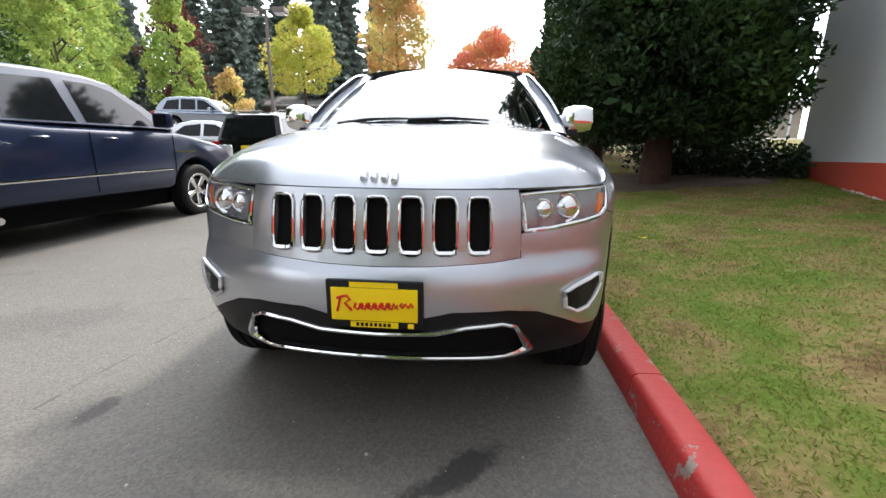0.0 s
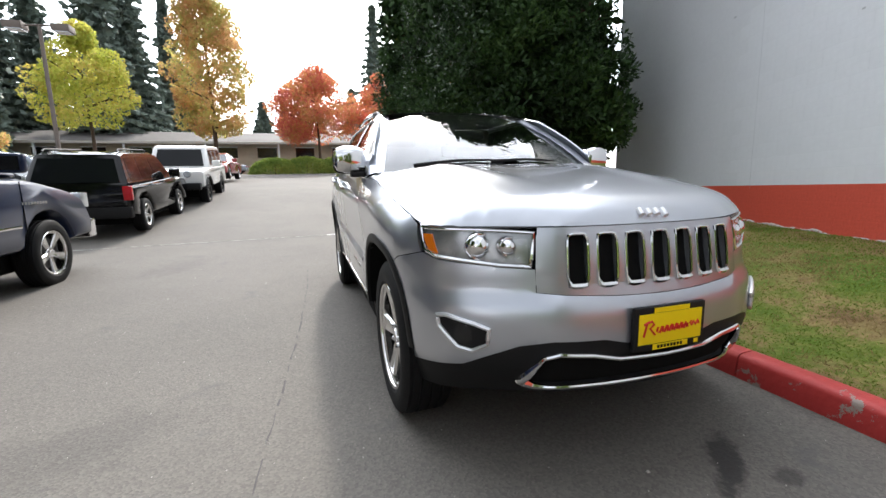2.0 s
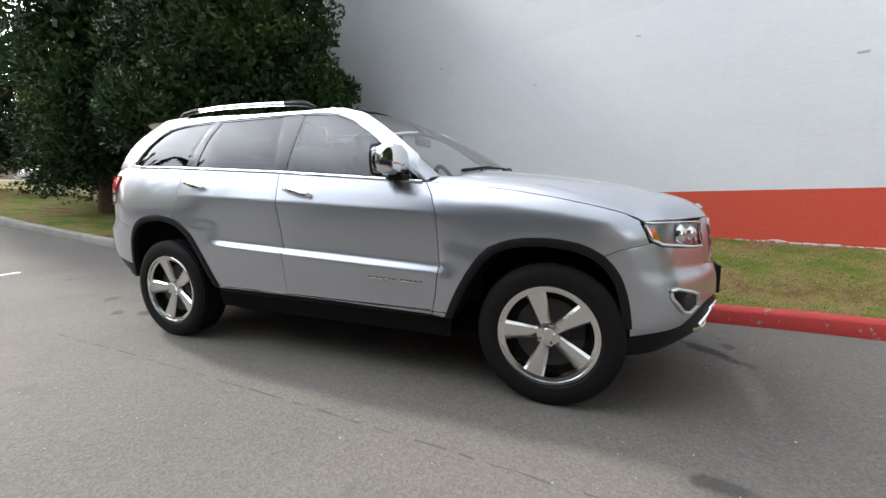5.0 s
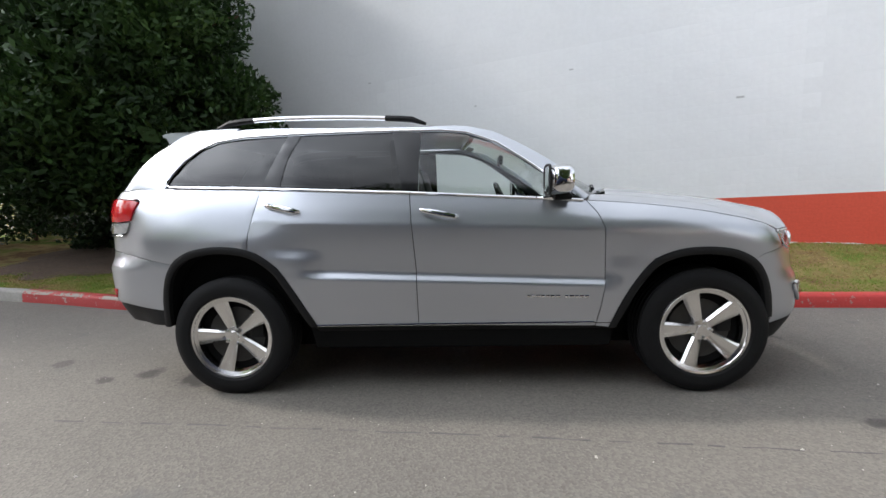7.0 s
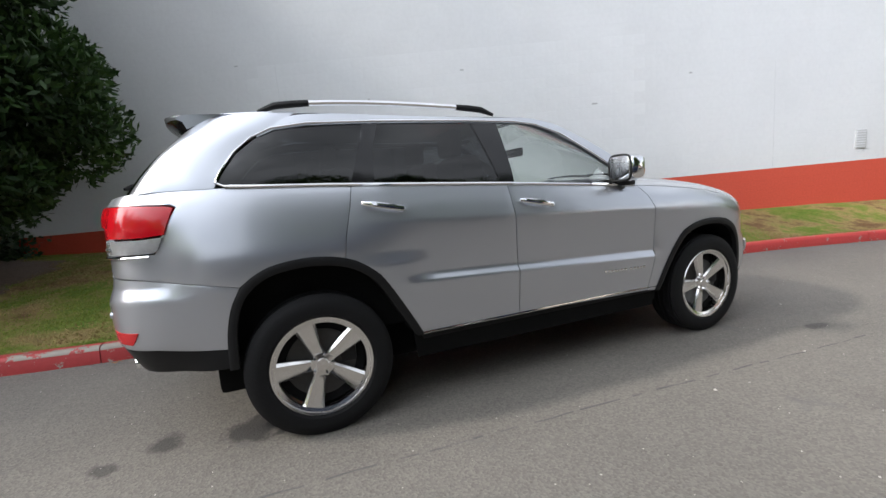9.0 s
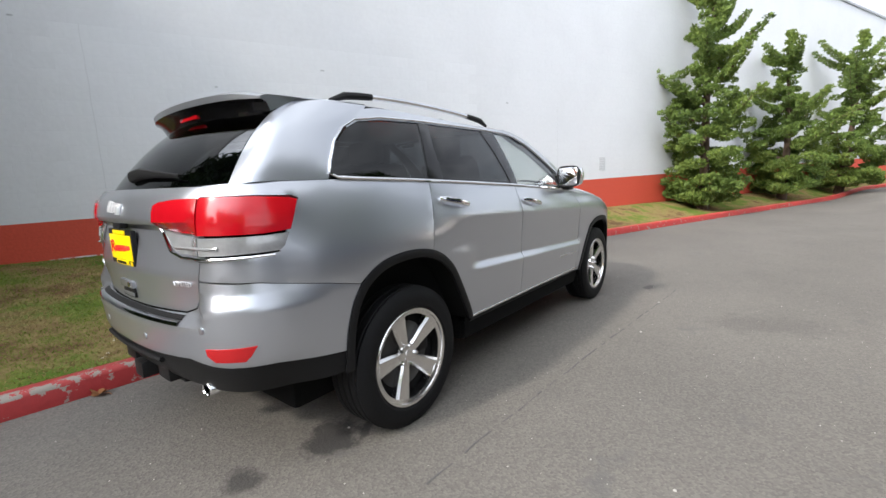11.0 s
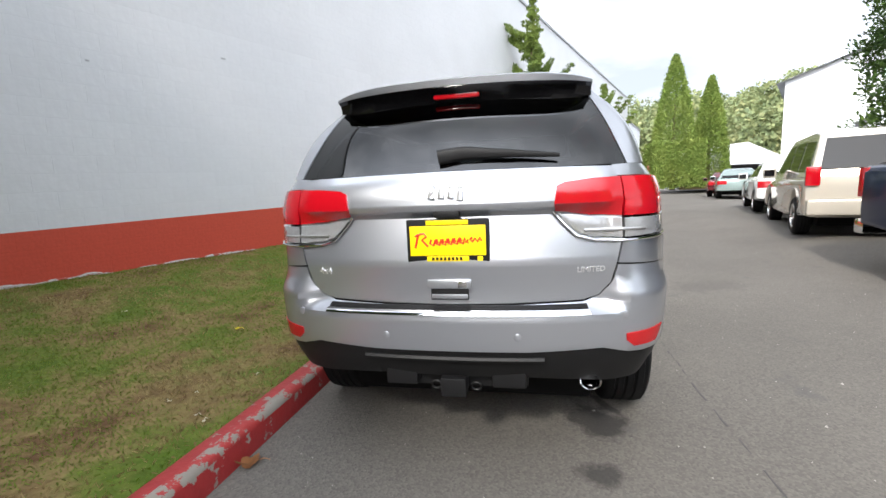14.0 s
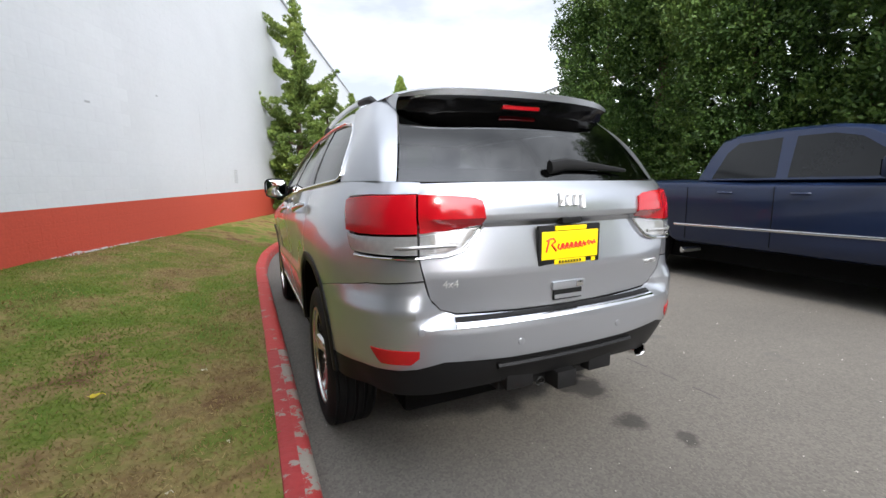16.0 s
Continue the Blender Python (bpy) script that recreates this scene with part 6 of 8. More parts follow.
truck = vehicle("pickup_truck", "dark blue four-door pickup truck with alloy wheels", Matrix.Translation((-5.28, 0.34, 0.0)) @ Matrix.Rotation(radians(-1.8), 4, "Z"), NAVY, 2.02, _side, _cab, [_wr, _wf], (1.22, 4.79), 0.40, 1.30, 0.70, 5.8, (-0.02, 0.62, WHITE_PAPER),
                screens=[(4.50, 1.315, 0.80, 3.78, 1.84, 0.62), (2.005, 1.36, 0.78, 2.17, 1.80, 0.66)], lamps_f=(0.66, 1.0, 5.55, 5.74, 0.90, 1.10, HEAD_CLEAR), lamps_r=(0.86, 1.008, -0.005, 0.14, 0.95, 1.30, TAIL_RED), handles=((2.48, 1.17), (3.30, 1.17)), mirror=(4.05, 1.32), trim=NAVY, spokes=5,
                bumpers=((0.96, -0.10, 0.06, 0.50, 0.68, CHROME), (0.98, 5.70, 5.90, 0.48, 0.74, CHROME)))
for sg in (1, -1):
    part("side_moulding", tube([(sg * 1.012, y, z) for y, z in ((1.80, 0.73), (2.6, 0.74), (3.4, 0.75), (4.24, 0.76))], 0.017, 6, flat=0.5), CHROME, truck, "bright side moulding")
    for y in (1.975, 3.04, 4.32):
        part("door_seam", tube([(sg * 1.0125, y, z) for z in (0.55, 0.8, 1.0, 1.24)], 0.005, 5), DARK, truck)
    bm = bmesh.new()
    for k in range(9):
        add_box(bm, *sorted((sg * 1.008, sg * 1.016)), 4.30 + 0.052 * k * (1 if sg < 0 else 1) - 0.0, 4.335 + 0.052 * k, 0.99, 1.02)
    part("model_badge", bm, CHROME, truck, "bright badge bars")
part("bed_floor", box(-0.85, 0.85, 0.08, 1.92, 1.336, 1.345), BLACK_PLASTIC, truck, "black bed cover")
part("exhaust_tip", tube([(0.80, 2.05, 0.40), (1.02, 1.95, 0.38)], 0.04, 10), CHROME, truck)
part("chrome_grille", box(-0.55, 0.55, 5.70, 5.80, 0.82, 1.12, 0.03), CHROME, truck)

# boxy black sport utility vehicle
BLACK_PAINT = material("black_paint", (0.004, 0.004, 0.0045), 0.12, spec=0.35, coat=0.3, grain=0.04, grain_size=600)
_side = [(0.02, 0.42), (0.0, 0.66), (0.05, 1.02), (3.15, 1.04), (3.6, 1.03), (4.22, 0.96), (4.36, 0.84), (4.40, 0.55), (4.32, 0.34)] + arch_points(3.45, 0.42, 0.36) + [(2.9, 0.33), (1.35, 0.33)] + arch_points(0.82, 0.42, 0.36)
_cab = [(0.05, 1.0), (0.20, 1.40), (0.30, 1.60), (0.55, 1.66), (2.2, 1.655), (2.55, 1.60), (3.25, 1.0)]
_w1 = [(0.32, 1.08), (0.42, 1.52), (0.95, 1.535), (0.95, 1.08)]
_w2 = [(1.03, 1.08), (1.03, 1.54), (1.75, 1.54), (1.78, 1.08)]
_w3 = [(1.86, 1.08), (1.84, 1.54), (2.30, 1.53), (2.52, 1.46), (2.95, 1.08)]
black_suv = vehicle("boxy_vehicle", "boxy black sport utility vehicle with red tail lamps", Matrix.Translation((-5.30, 8.72, ground_z(-5.5, 8.7) + 0.03)) @ Matrix.Rotation(radians(3.6), 4, "X"), BLACK_PAINT, 1.78, _side, _cab, [_w1, _w2, _w3], (0.82, 3.45), 0.345, 1.0, 0.66, 4.4, (-0.045, 0.83, YELLOW),
                    screens=[(3.22, 1.03, 0.74, 2.58, 1.57, 0.60), (0.055, 1.07, 0.70, 0.235, 1.52, 0.60)], lamps_f=(0.5, 0.78, 4.2, 4.36, 0.75, 0.9, HEAD_CLEAR), lamps_r=(0.74, 0.892, -0.01, 0.10, 0.72, 1.0, TAIL_RED), handles=((1.2, 0.97), (2.1, 0.97)), mirror=(2.75, 1.05), bumpers=((0.86, -0.06, 0.1, 0.38, 0.60, BLACK_PLASTIC),))
for x in (-0.6, 0.6):
    part("roof_rail", tube([(x, 0.45, 1.655), (x, 0.55, 1.70), (x, 2.0, 1.70), (x, 2.1, 1.66)], 0.018, 6), BLACK_PLASTIC, black_suv)

# white off-road vehicle, nose to the camera
WHITE_PAINT = paint("white_paint", (0.80, 0.80, 0.78), 0.0, 0.3)
_side = [(0.02, 0.5), (0.0, 0.7), (0.02, 1.12), (2.6, 1.14), (3.95, 1.12), (4.08, 1.05), (4.10, 0.75), (4.05, 0.58)] + arch_points(3.35, 0.50, 0.56) + [(2.75, 0.52), (1.45, 0.52)] + arch_points(0.9, 0.50, 0.56)
_cab = [(0.03, 1.08), (0.06, 1.70), (0.15, 1.80), (2.2, 1.82), (2.35, 1.76), (2.68, 1.10)]
_w1 = [(0.2, 1.2), (0.22, 1.66), (0.95, 1.67), (0.95, 1.2)]
_w2 = [(1.05, 1.2), (1.05, 1.68), (1.65, 1.68), (1.65, 1.2)]
_w3 = [(1.75, 1.2), (1.75, 1.68), (2.25, 1.66), (2.48, 1.2)]
_jm = Matrix.Translation((-4.95, 17.5, ground_z(-4.95, 15.4) + 0.02)) @ Matrix.Rotation(math.pi, 4, "Z") @ Matrix.Rotation(radians(-4.2), 4, "X")
jk = vehicle("off_road_vehicle", "white off-road vehicle with upright windscreen and round lamps", _jm, WHITE_PAINT, 1.86, _side, _cab, [_w1, _w2, _w3], (0.9, 3.35), 0.40, 1.1, 0.74, 4.1, False,
             screens=[(2.66, 1.17, 0.70, 2.40, 1.70, 0.62), (0.02, 1.2, 0.7, 0.05, 1.66, 0.68)], mirror=(2.45, 1.15), handles=((1.25, 1.05), (2.0, 1.05)), rim_mat=BLACK_GLOSS, bumpers=((0.85, 4.05, 4.28, 0.52, 0.72, BLACK_PLASTIC),))
for x in (-0.50, 0.50):
    bm = lathe([(0.0, 0.10), (0.03, 0.10), (0.04, 0.085), (0.03, 0.001)], 16, "y")
    bmesh.ops.translate(bm, verts=bm.verts, vec=(x, 4.09, 0.98))
    part("headlight", bm, HEAD_CLEAR, jk)
for i in range(7):
    part("grille_slot", box(-0.30 + 0.09 * i, -0.25 + 0.09 * i, 4.095, 4.11, 0.84, 1.06, 0.004), DARK, jk)
for sg in (1, -1):
    part("wheel_flare", tube([(sg * 0.90, 3.35 + 0.52 * math.cos(t), 0.40 + 0.50 * math.sin(t)) for t in np.linspace(0.3, 2.8, 10)], 0.06, 6), BLACK_PLASTIC, jk)

# silver sport utility vehicle up in the lot, sedans
SILVER_BLUE = paint("silver_blue_paint", (0.36, 0.40, 0.46), 0.7)
_side = [(0.02, 0.42), (0.0, 0.7), (0.08, 1.05), (3.1, 1.02), (3.6, 1.0), (4.55, 0.88), (4.72, 0.74), (4.76, 0.5), (4.68, 0.32)] + arch_points(3.85, 0.44, 0.36) + [(3.2, 0.34), (1.5, 0.34)] + arch_points(0.95, 0.44, 0.36)
_cab = [(0.1, 1.0), (0.35, 1.45), (0.6, 1.66), (1.2, 1.71), (2.3, 1.69), (2.6, 1.60), (3.35, 1.0)]
_w1 = [(0.5, 1.1), (0.7, 1.5), (1.25, 1.57), (1.25, 1.1)]
_w2 = [(1.33, 1.1), (1.33, 1.58), (2.0, 1.57), (2.02, 1.1)]
_w3 = [(2.1, 1.1), (2.08, 1.57), (2.42, 1.52), (3.0, 1.1)]
for nm, lab, mm, col in (("wagon", "pale silver-blue sport utility vehicle parked uphill in the lot", Matrix.Translation((-15.4, 19.0, ground_z(-13, 19.2) + 0.02)) @ Matrix.Rotation(radians(-82), 4, "Z"), SILVER_BLUE),):
    vehicle(nm, lab, mm, col, 1.9, _side, _cab, [_w1, _w2, _w3], (0.95, 3.85), 0.36, 1.0, 0.70, 4.76, False, screens=[(3.3, 1.04, 0.78, 2.64, 1.58, 0.64), (0.14, 1.08, 0.74, 0.52, 1.58, 0.62)], lamps_f=(0.55, 0.88, 4.5, 4.7, 0.66, 0.84, HEAD_CLEAR), lamps_r=(0.7, 0.95, 0.0, 0.2, 0.8, 1.02, TAIL_RED), handles=((1.5, 0.92), (2.4, 0.9)), mirror=(2.75, 1.0))
_side = [(0.02, 0.4), (0.0, 0.65), (0.05, 0.92), (0.9, 0.95), (3.2, 0.92), (4.3, 0.78), (4.5, 0.65), (4.55, 0.45), (4.48, 0.28)] + arch_points(3.65, 0.38, 0.32) + [(3.1, 0.28), (1.45, 0.28)] + arch_points(0.95, 0.38, 0.32)
_cab = [(0.7, 0.9), (1.3, 1.32), (1.7, 1.42), (2.3, 1.41), (2.6, 1.33), (3.35, 0.89)]
_w1 = [(1.15, 0.97), (1.5, 1.26), (1.95, 1.32), (1.95, 0.97)]
_w2 = [(2.03, 0.97), (2.03, 1.32), (2.35, 1.30), (2.9, 0.97)]
SEDANS = [("sedan", "silver sedan parked behind the pickup truck", (-10.0, 11.0), -75, paint("pale_silver_paint", (0.55, 0.56, 0.57), 0.6)),
          ("sedan", "dull red sedan parked at the end of the row", (-5.5, 27.5), 178, paint("dull_red_paint", (0.35, 0.05, 0.05), 0.2)),
          ("sedan", "pale grey sedan parked beyond the lawn", (12.5, 27.0), 80, paint("grey_white_paint", (0.6, 0.61, 0.62), 0.3)),
          ("sedan", "pale blue sedan parked by the low building", (-6.5, 49.0), 88, paint("pale_blue_paint", (0.42, 0.50, 0.60), 0.4)),
          ("sedan", "pale green sedan at the far end of the drive", (-10.0, -15.6), 160, paint("pale_green_paint", (0.30, 0.38, 0.36), 0.5)),
          ("sedan", "dark red sedan at the far end of the drive", (-11.3, -20.0), 160, paint("dark_red_paint", (0.12, 0.015, 0.02), 0.3)),
          ("sedan", "white sedan parked ahead of the beige van", (-7.1, -5.9), 160, WHITE_PAINT)]
for nm, lab, (x, y), rz, col in SEDANS:
    vehicle(nm, lab, Matrix.Translation((x, y, ground_z(x, y) + 0.03)) @ Matrix.Rotation(radians(rz), 4, "Z"), col, 1.8, _side, _cab, [_w1, _w2], (0.95, 3.65), 0.32, 0.9, 0.58, 4.5, False, screens=[(3.3, 0.93, 0.72, 2.66, 1.31, 0.56), (0.78, 0.96, 0.70, 1.28, 1.30, 0.56)], lamps_f=(0.5, 0.82, 4.3, 4.46, 0.55, 0.70, HEAD_CLEAR), lamps_r=(0.5, 0.88, 0.0, 0.12, 0.68, 0.86, TAIL_RED), handles=((1.5, 0.85), (2.4, 0.83)), mirror=(2.8, 0.9))

# beige minivan
BEIGE = paint("beige_paint", (0.55, 0.50, 0.42), 0.35)
_side = [(0.03, 0.36), (0.0, 0.6), (0.04, 1.0), (3.2, 0.98), (3.7, 0.95), (4.45, 0.78), (4.68, 0.66), (4.74, 0.45), (4.66, 0.30)] + arch_points(3.80, 0.38, 0.32) + [(3.2, 0.27), (1.55, 0.27)] + arch_points(0.96, 0.38, 0.32)
_cab = [(0.06, 0.96), (0.20, 1.45), (0.34, 1.70), (0.7, 1.76), (2.4, 1.74), (2.75, 1.62), (3.75, 0.92)]
_w1 = [(0.30, 1.08), (0.42, 1.56), (1.12, 1.60), (1.12, 1.08)]
_w2 = [(1.22, 1.08), (1.22, 1.61), (2.0, 1.60), (2.02, 1.08)]
_w3 = [(2.12, 1.08), (2.10, 1.60), (2.5, 1.57), (2.75, 1.46), (3.2, 1.08)]
vehicle("minivan", "beige minivan with red tail lamps parked under the trees", Matrix.Translation((-5.53, -1.07, 0.20)) @ Matrix.Rotation(radians(160.3), 4, "Z"), BEIGE, 1.86, _side, _cab, [_w1, _w2, _w3], (0.96, 3.80), 0.325, 0.96, 0.70, 4.74, (-0.005, 0.98, WHITE_PAPER),
        screens=[(3.68, 0.97, 0.76, 2.80, 1.59, 0.62), (0.075, 1.12, 0.74, 0.245, 1.60, 0.66)], lamps_f=(0.5, 0.82, 4.4, 4.6, 0.56, 0.72, HEAD_CLEAR), lamps_r=(0.74, 0.925, -0.005, 0.10, 0.86, 1.16, TAIL_RED), handles=((1.6, 0.90), (2.5, 0.88)), mirror=(3.05, 1.0), bumpers=((0.90, -0.08, 0.08, 0.40, 0.64, BEIGE),), rim_mat=BRUSHED)


# ---- trees and shrubs ----
RNG = np.random.default_rng(7)


def leaves(name, pts, size, mat, parent, stretch=1.6, spread=None, droop=0.0, label=""):
    """Many small pointed leaves, one four-cornered blade each, as one part."""
    n = len(pts)
    d = RNG.normal(size=(n, 3))
    if spread is not None:
        d = d * 0.7 + spread
    d[:, 2] -= droop
    d /= np.linalg.norm(d, axis=1)[:, None]
    r = RNG.normal(size=(n, 3))
    s = np.cross(d, r)
    s /= np.linalg.norm(s, axis=1)[:, None]
    k = (size * RNG.uniform(0.6, 1.35, n))[:, None]
    a, b = d * k * stretch, s * k * 0.5
    v = np.empty((n, 4, 3))
    v[:, 0], v[:, 1], v[:, 2], v[:, 3] = pts - a * 0.5, pts + b + a * 0.08, pts + a * 0.5, pts - b + a * 0.08
    me = bpy.data.meshes.new(name)
    me.vertices.add(n * 4)
    me.vertices.foreach_set("co", v.reshape(-1).astype(np.float32))
    me.loops.add(n * 4)
    me.loops.foreach_set("vertex_index", np.arange(n * 4, dtype=np.int32))
    me.polygons.add(n)
    me.polygons.foreach_set("loop_start", np.arange(0, n * 4, 4, dtype=np.int32))
    me.update(calc_edges=True)
    return dress(name, me, mat, parent, label, 0)


def trunk_bm(height, r0, lean=(0, 0), n=9, wob=0.06):
    pts, rs = [], []
    for i in range(n):
        t = i / (n - 1)
        pts.append((lean[0] * t + wob * math.sin(5 * t + lean[1] * 9), lean[1] * t + wob * math.cos(4 * t) * t, height * t - 0.15))
        rs.append(r0 * (1.25 - 0.25 * min(t * 8, 1)) * (1 - 0.86 * t))
    return tube(pts, rs, 10)


def clumps(centres, radii, per, flat=0.8):
    """Points in ball-shaped clumps, denser towards their outside."""
    out, off = [], []
    for c, r in zip(centres, radii):
        m = max(3, int(per * r * r))
        u = RNG.normal(size=(m, 3))
        u /= np.linalg.norm(u, axis=1)[:, None]
        rad = r * RNG.uniform(0.55, 1.08, m) ** 0.6
        q = u * rad[:, None]
        q[:, 2] *= flat
        out.append(c + q)
        off.append(u)
    return np.concatenate(out), np.concatenate(off)


def broadleaf(name, label, at, height, half, crown_from, mat, leaf=0.22, count=90, per=160, trunk_r=0.16, pointed=0.5, limbs=9, seed=1):
    rs = np.random.default_rng(seed)
    t = thing(name, label, "tree", at=Matrix.Translation(at))
    part("trunk", trunk_bm(height * 0.85, trunk_r), BARK, t)
    c, r = [], []
    for _ in range(count):
        f = rs.uniform(0, 1)
        z = crown_from + (height - crown_from) * f
        env = half * (math.sin(math.pi * min(f * 0.9 + 0.16, 1.0)) ** 0.7) * (1 - pointed * f)
        a, q = rs.uniform(0, 2 * math.pi), env * rs.uniform(0.25, 1.0) ** 0.5
        c.append((math.cos(a) * q, math.sin(a) * q, z))
        r.append(half * rs.uniform(0.15, 0.30))
    pts, off = clumps(np.array(c), r, per * 3.2)
    leaves("crown", pts, leaf * 0.52, mat, t, 1.4, off)
    for i in range(limbs):
        a, z = rs.uniform(0, 2 * math.pi), crown_from + (height - crown_from) * rs.uniform(0.0, 0.6)
        part("limb", tube([(0, 0, z - 0.3), (math.cos(a) * half * 0.35, math.sin(a) * half * 0.35, z + 0.25), (math.cos(a) * half * 0.75, math.sin(a) * half * 0.75, z + 0.8)], [trunk_r * 0.4, trunk_r * 0.26, 0.02], 6), BARK, t)
    return t


def spruce(name, label, at, height, half, mat, tiers=26, leaf=0.5, per=40, trunk_r=0.35, seed=1, bare=0.06, sparse=1.0):
    """A layered conifer: drooping boughs in whorls, shorter towards the tip."""
    rs = np.random.default_rng(seed)
    t = thing(name, label, "tree", at=Matrix.Translation(at))
    part("trunk", trunk_bm(height, trunk_r, wob=0.03), BARK, t)
    pts, dirs = [], []
    for i in range(tiers):
        f = i / tiers
        z = height * (bare + (1 - bare) * f)
        L = half * (1 - f) ** 0.85 * rs.uniform(0.8, 1.1) + 0.15
        nb = max(4, int(9 * (1 - f) + 4))
        a0 = rs.uniform(0, 6.3)
        for k in range(nb):
            a = a0 + 2 * math.pi * k / nb + rs.uniform(-0.2, 0.2)
            l2 = L * rs.uniform(0.7, 1.12)
            m = max(5, int(per * l2 / half * sparse))
            q = rs.uniform(0.12, 1, m) ** 0.7 * l2
            side = rs.normal(0, 0.11, m) * (l2 + 0.3) * (1.1 - q / (l2 + 0.01) * 0.6)
            p = np.stack([math.cos(a) * q - math.sin(a) * side, math.sin(a) * q + math.cos(a) * side, z - 0.28 * q * (q / half) * 0.9 + rs.normal(0, 0.10, m) + 0.05 * q], 1)
            pts.append(p)
            dirs.append(np.tile([math.cos(a), math.sin(a), -0.3], (m, 1)))
    pts, dirs = np.concatenate(pts), np.concatenate(dirs)
    leaves("crown", pts, leaf, mat, t, 1.8, dirs * 1.2)
    m = 1500
    f, a = rs.uniform(0, 1, m), rs.uniform(0, 6.3, m)
    q = half * 0.42 * (1 - f) ** 0.85 * rs.uniform(0, 1, m) ** 0.5
    leaves("inner_foliage", np.stack([np.cos(a) * q, np.sin(a) * q, height * (bare + (0.97 - bare) * f)], 1), leaf * 2.0, mat, t, 1.5)
    return t


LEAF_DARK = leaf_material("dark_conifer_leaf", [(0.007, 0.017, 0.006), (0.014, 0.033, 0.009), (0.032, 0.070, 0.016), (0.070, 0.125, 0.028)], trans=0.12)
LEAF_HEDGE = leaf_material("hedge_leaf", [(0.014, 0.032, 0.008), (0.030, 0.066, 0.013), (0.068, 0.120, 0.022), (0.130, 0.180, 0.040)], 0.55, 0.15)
LEAF_JUNIPER = leaf_material("juniper_leaf", [(0.045, 0.078, 0.020), (0.100, 0.155, 0.034), (0.180, 0.245, 0.052), (0.280, 0.335, 0.085)], trans=0.2)
LEAF_CYPRESS = leaf_material("cypress_leaf", [(0.10, 0.16, 0.03), (0.145, 0.21, 0.042), (0.19, 0.25, 0.055), (0.25, 0.29, 0.075)], 0.7, 0.15)
LEAF_YELLOW = leaf_material("yellow_leaf", [(0.36, 0.46, 0.08), (0.48, 0.52, 0.10), (0.60, 0.54, 0.13), (0.66, 0.46, 0.16)], trans=0.50)
LEAF_ORANGE = leaf_material("orange_leaf", [(0.40, 0.47, 0.15), (0.54, 0.50, 0.17), (0.68, 0.44, 0.20), (0.72, 0.34, 0.19)], trans=0.58)
LEAF_RED = leaf_material("red_leaf", [(0.46, 0.36, 0.11), (0.66, 0.36, 0.14), (0.72, 0.23, 0.16), (0.60, 0.13, 0.14)], trans=0.50)
LEAF_GREEN = leaf_material("green_leaf", [(0.15, 0.24, 0.06), (0.26, 0.37, 0.09), (0.40, 0.48, 0.12), (0.56, 0.48, 0.12)], trans=0.45)
# The next two leaf colours are lightened to carry distance haze.
LEAF_FAR_HAZED = leaf_material("hazed_conifer_leaf", [(0.135, 0.175, 0.155), (0.175, 0.22, 0.185), (0.235, 0.28, 0.23)], trans=0.1)
LEAF_HAZE = leaf_material("hazed_wood_leaf", [(0.13, 0.18, 0.10), (0.19, 0.235, 0.11), (0.27, 0.30, 0.14), (0.36, 0.34, 0.16)], trans=0.2)
SHRUB_DARK = leaf_material("shrub_leaf", [(0.010, 0.022, 0.009), (0.022, 0.045, 0.016), (0.05, 0.085, 0.03)], 0.45, 0.1)


def big_conifer(label, at, height, half, crown_from, seed, count, per, lean_x=0.0):
    """A dense dark conifer with soft rounded sprays, foliage almost to the ground."""
    rs = np.random.default_rng(seed)
    t = thing("conifer", label, "tree", "conifers by the wall", at=Matrix.Translation(at))
    part("trunk", trunk_bm(height * 0.9, 0.28), BARK_RED, t)
    c, r = [], []
    for _ in range(count):
        f = rs.uniform(0, 1) ** 1.25
        z = crown_from + (height - crown_from) * f
        env = half * min(1.0, (f + 0.02) * 5 + 0.45) * (1 - 0.75 * f ** 1.6)
        a, q = rs.uniform(0, 2 * math.pi), env * rs.uniform(0.62, 1.0)
        c.append((math.cos(a) * q + lean_x * f, math.sin(a) * q, z))
        r.append(rs.uniform(0.28, 0.62) * (1.1 - 0.4 * f))
    pts, off = clumps(np.array(c), r, per, 0.72)
    leaves("crown", pts, 0.052, LEAF_DARK, t, 2.6, off + np.array([0, 0, 0.35]))
    inner = np.stack([np.clip(rs.normal(0, half * 0.34, 7000), -half * 0.6, half * 0.6), np.clip(rs.normal(0, half * 0.34, 7000), -half * 0.6, half * 0.6), rs.uniform(crown_from + 0.2, height * 0.95, 7000)], 1)
    leaves("inner_foliage", inner, 0.18, LEAF_DARK, t, 1.8)
    for i in range(10):
        a, z = rs.uniform(0, 6.28), rs.uniform(crown_from * 0.7, height * 0.5)
        part("limb", tube([(0, 0, z), (math.cos(a) * half * 0.4, math.sin(a) * half * 0.4, z + 0.15), (math.cos(a) * half * 0.85, math.sin(a) * half * 0.85, z + 0.5)], [0.11, 0.07, 0.02], 6), BARK_RED, t)
    return t


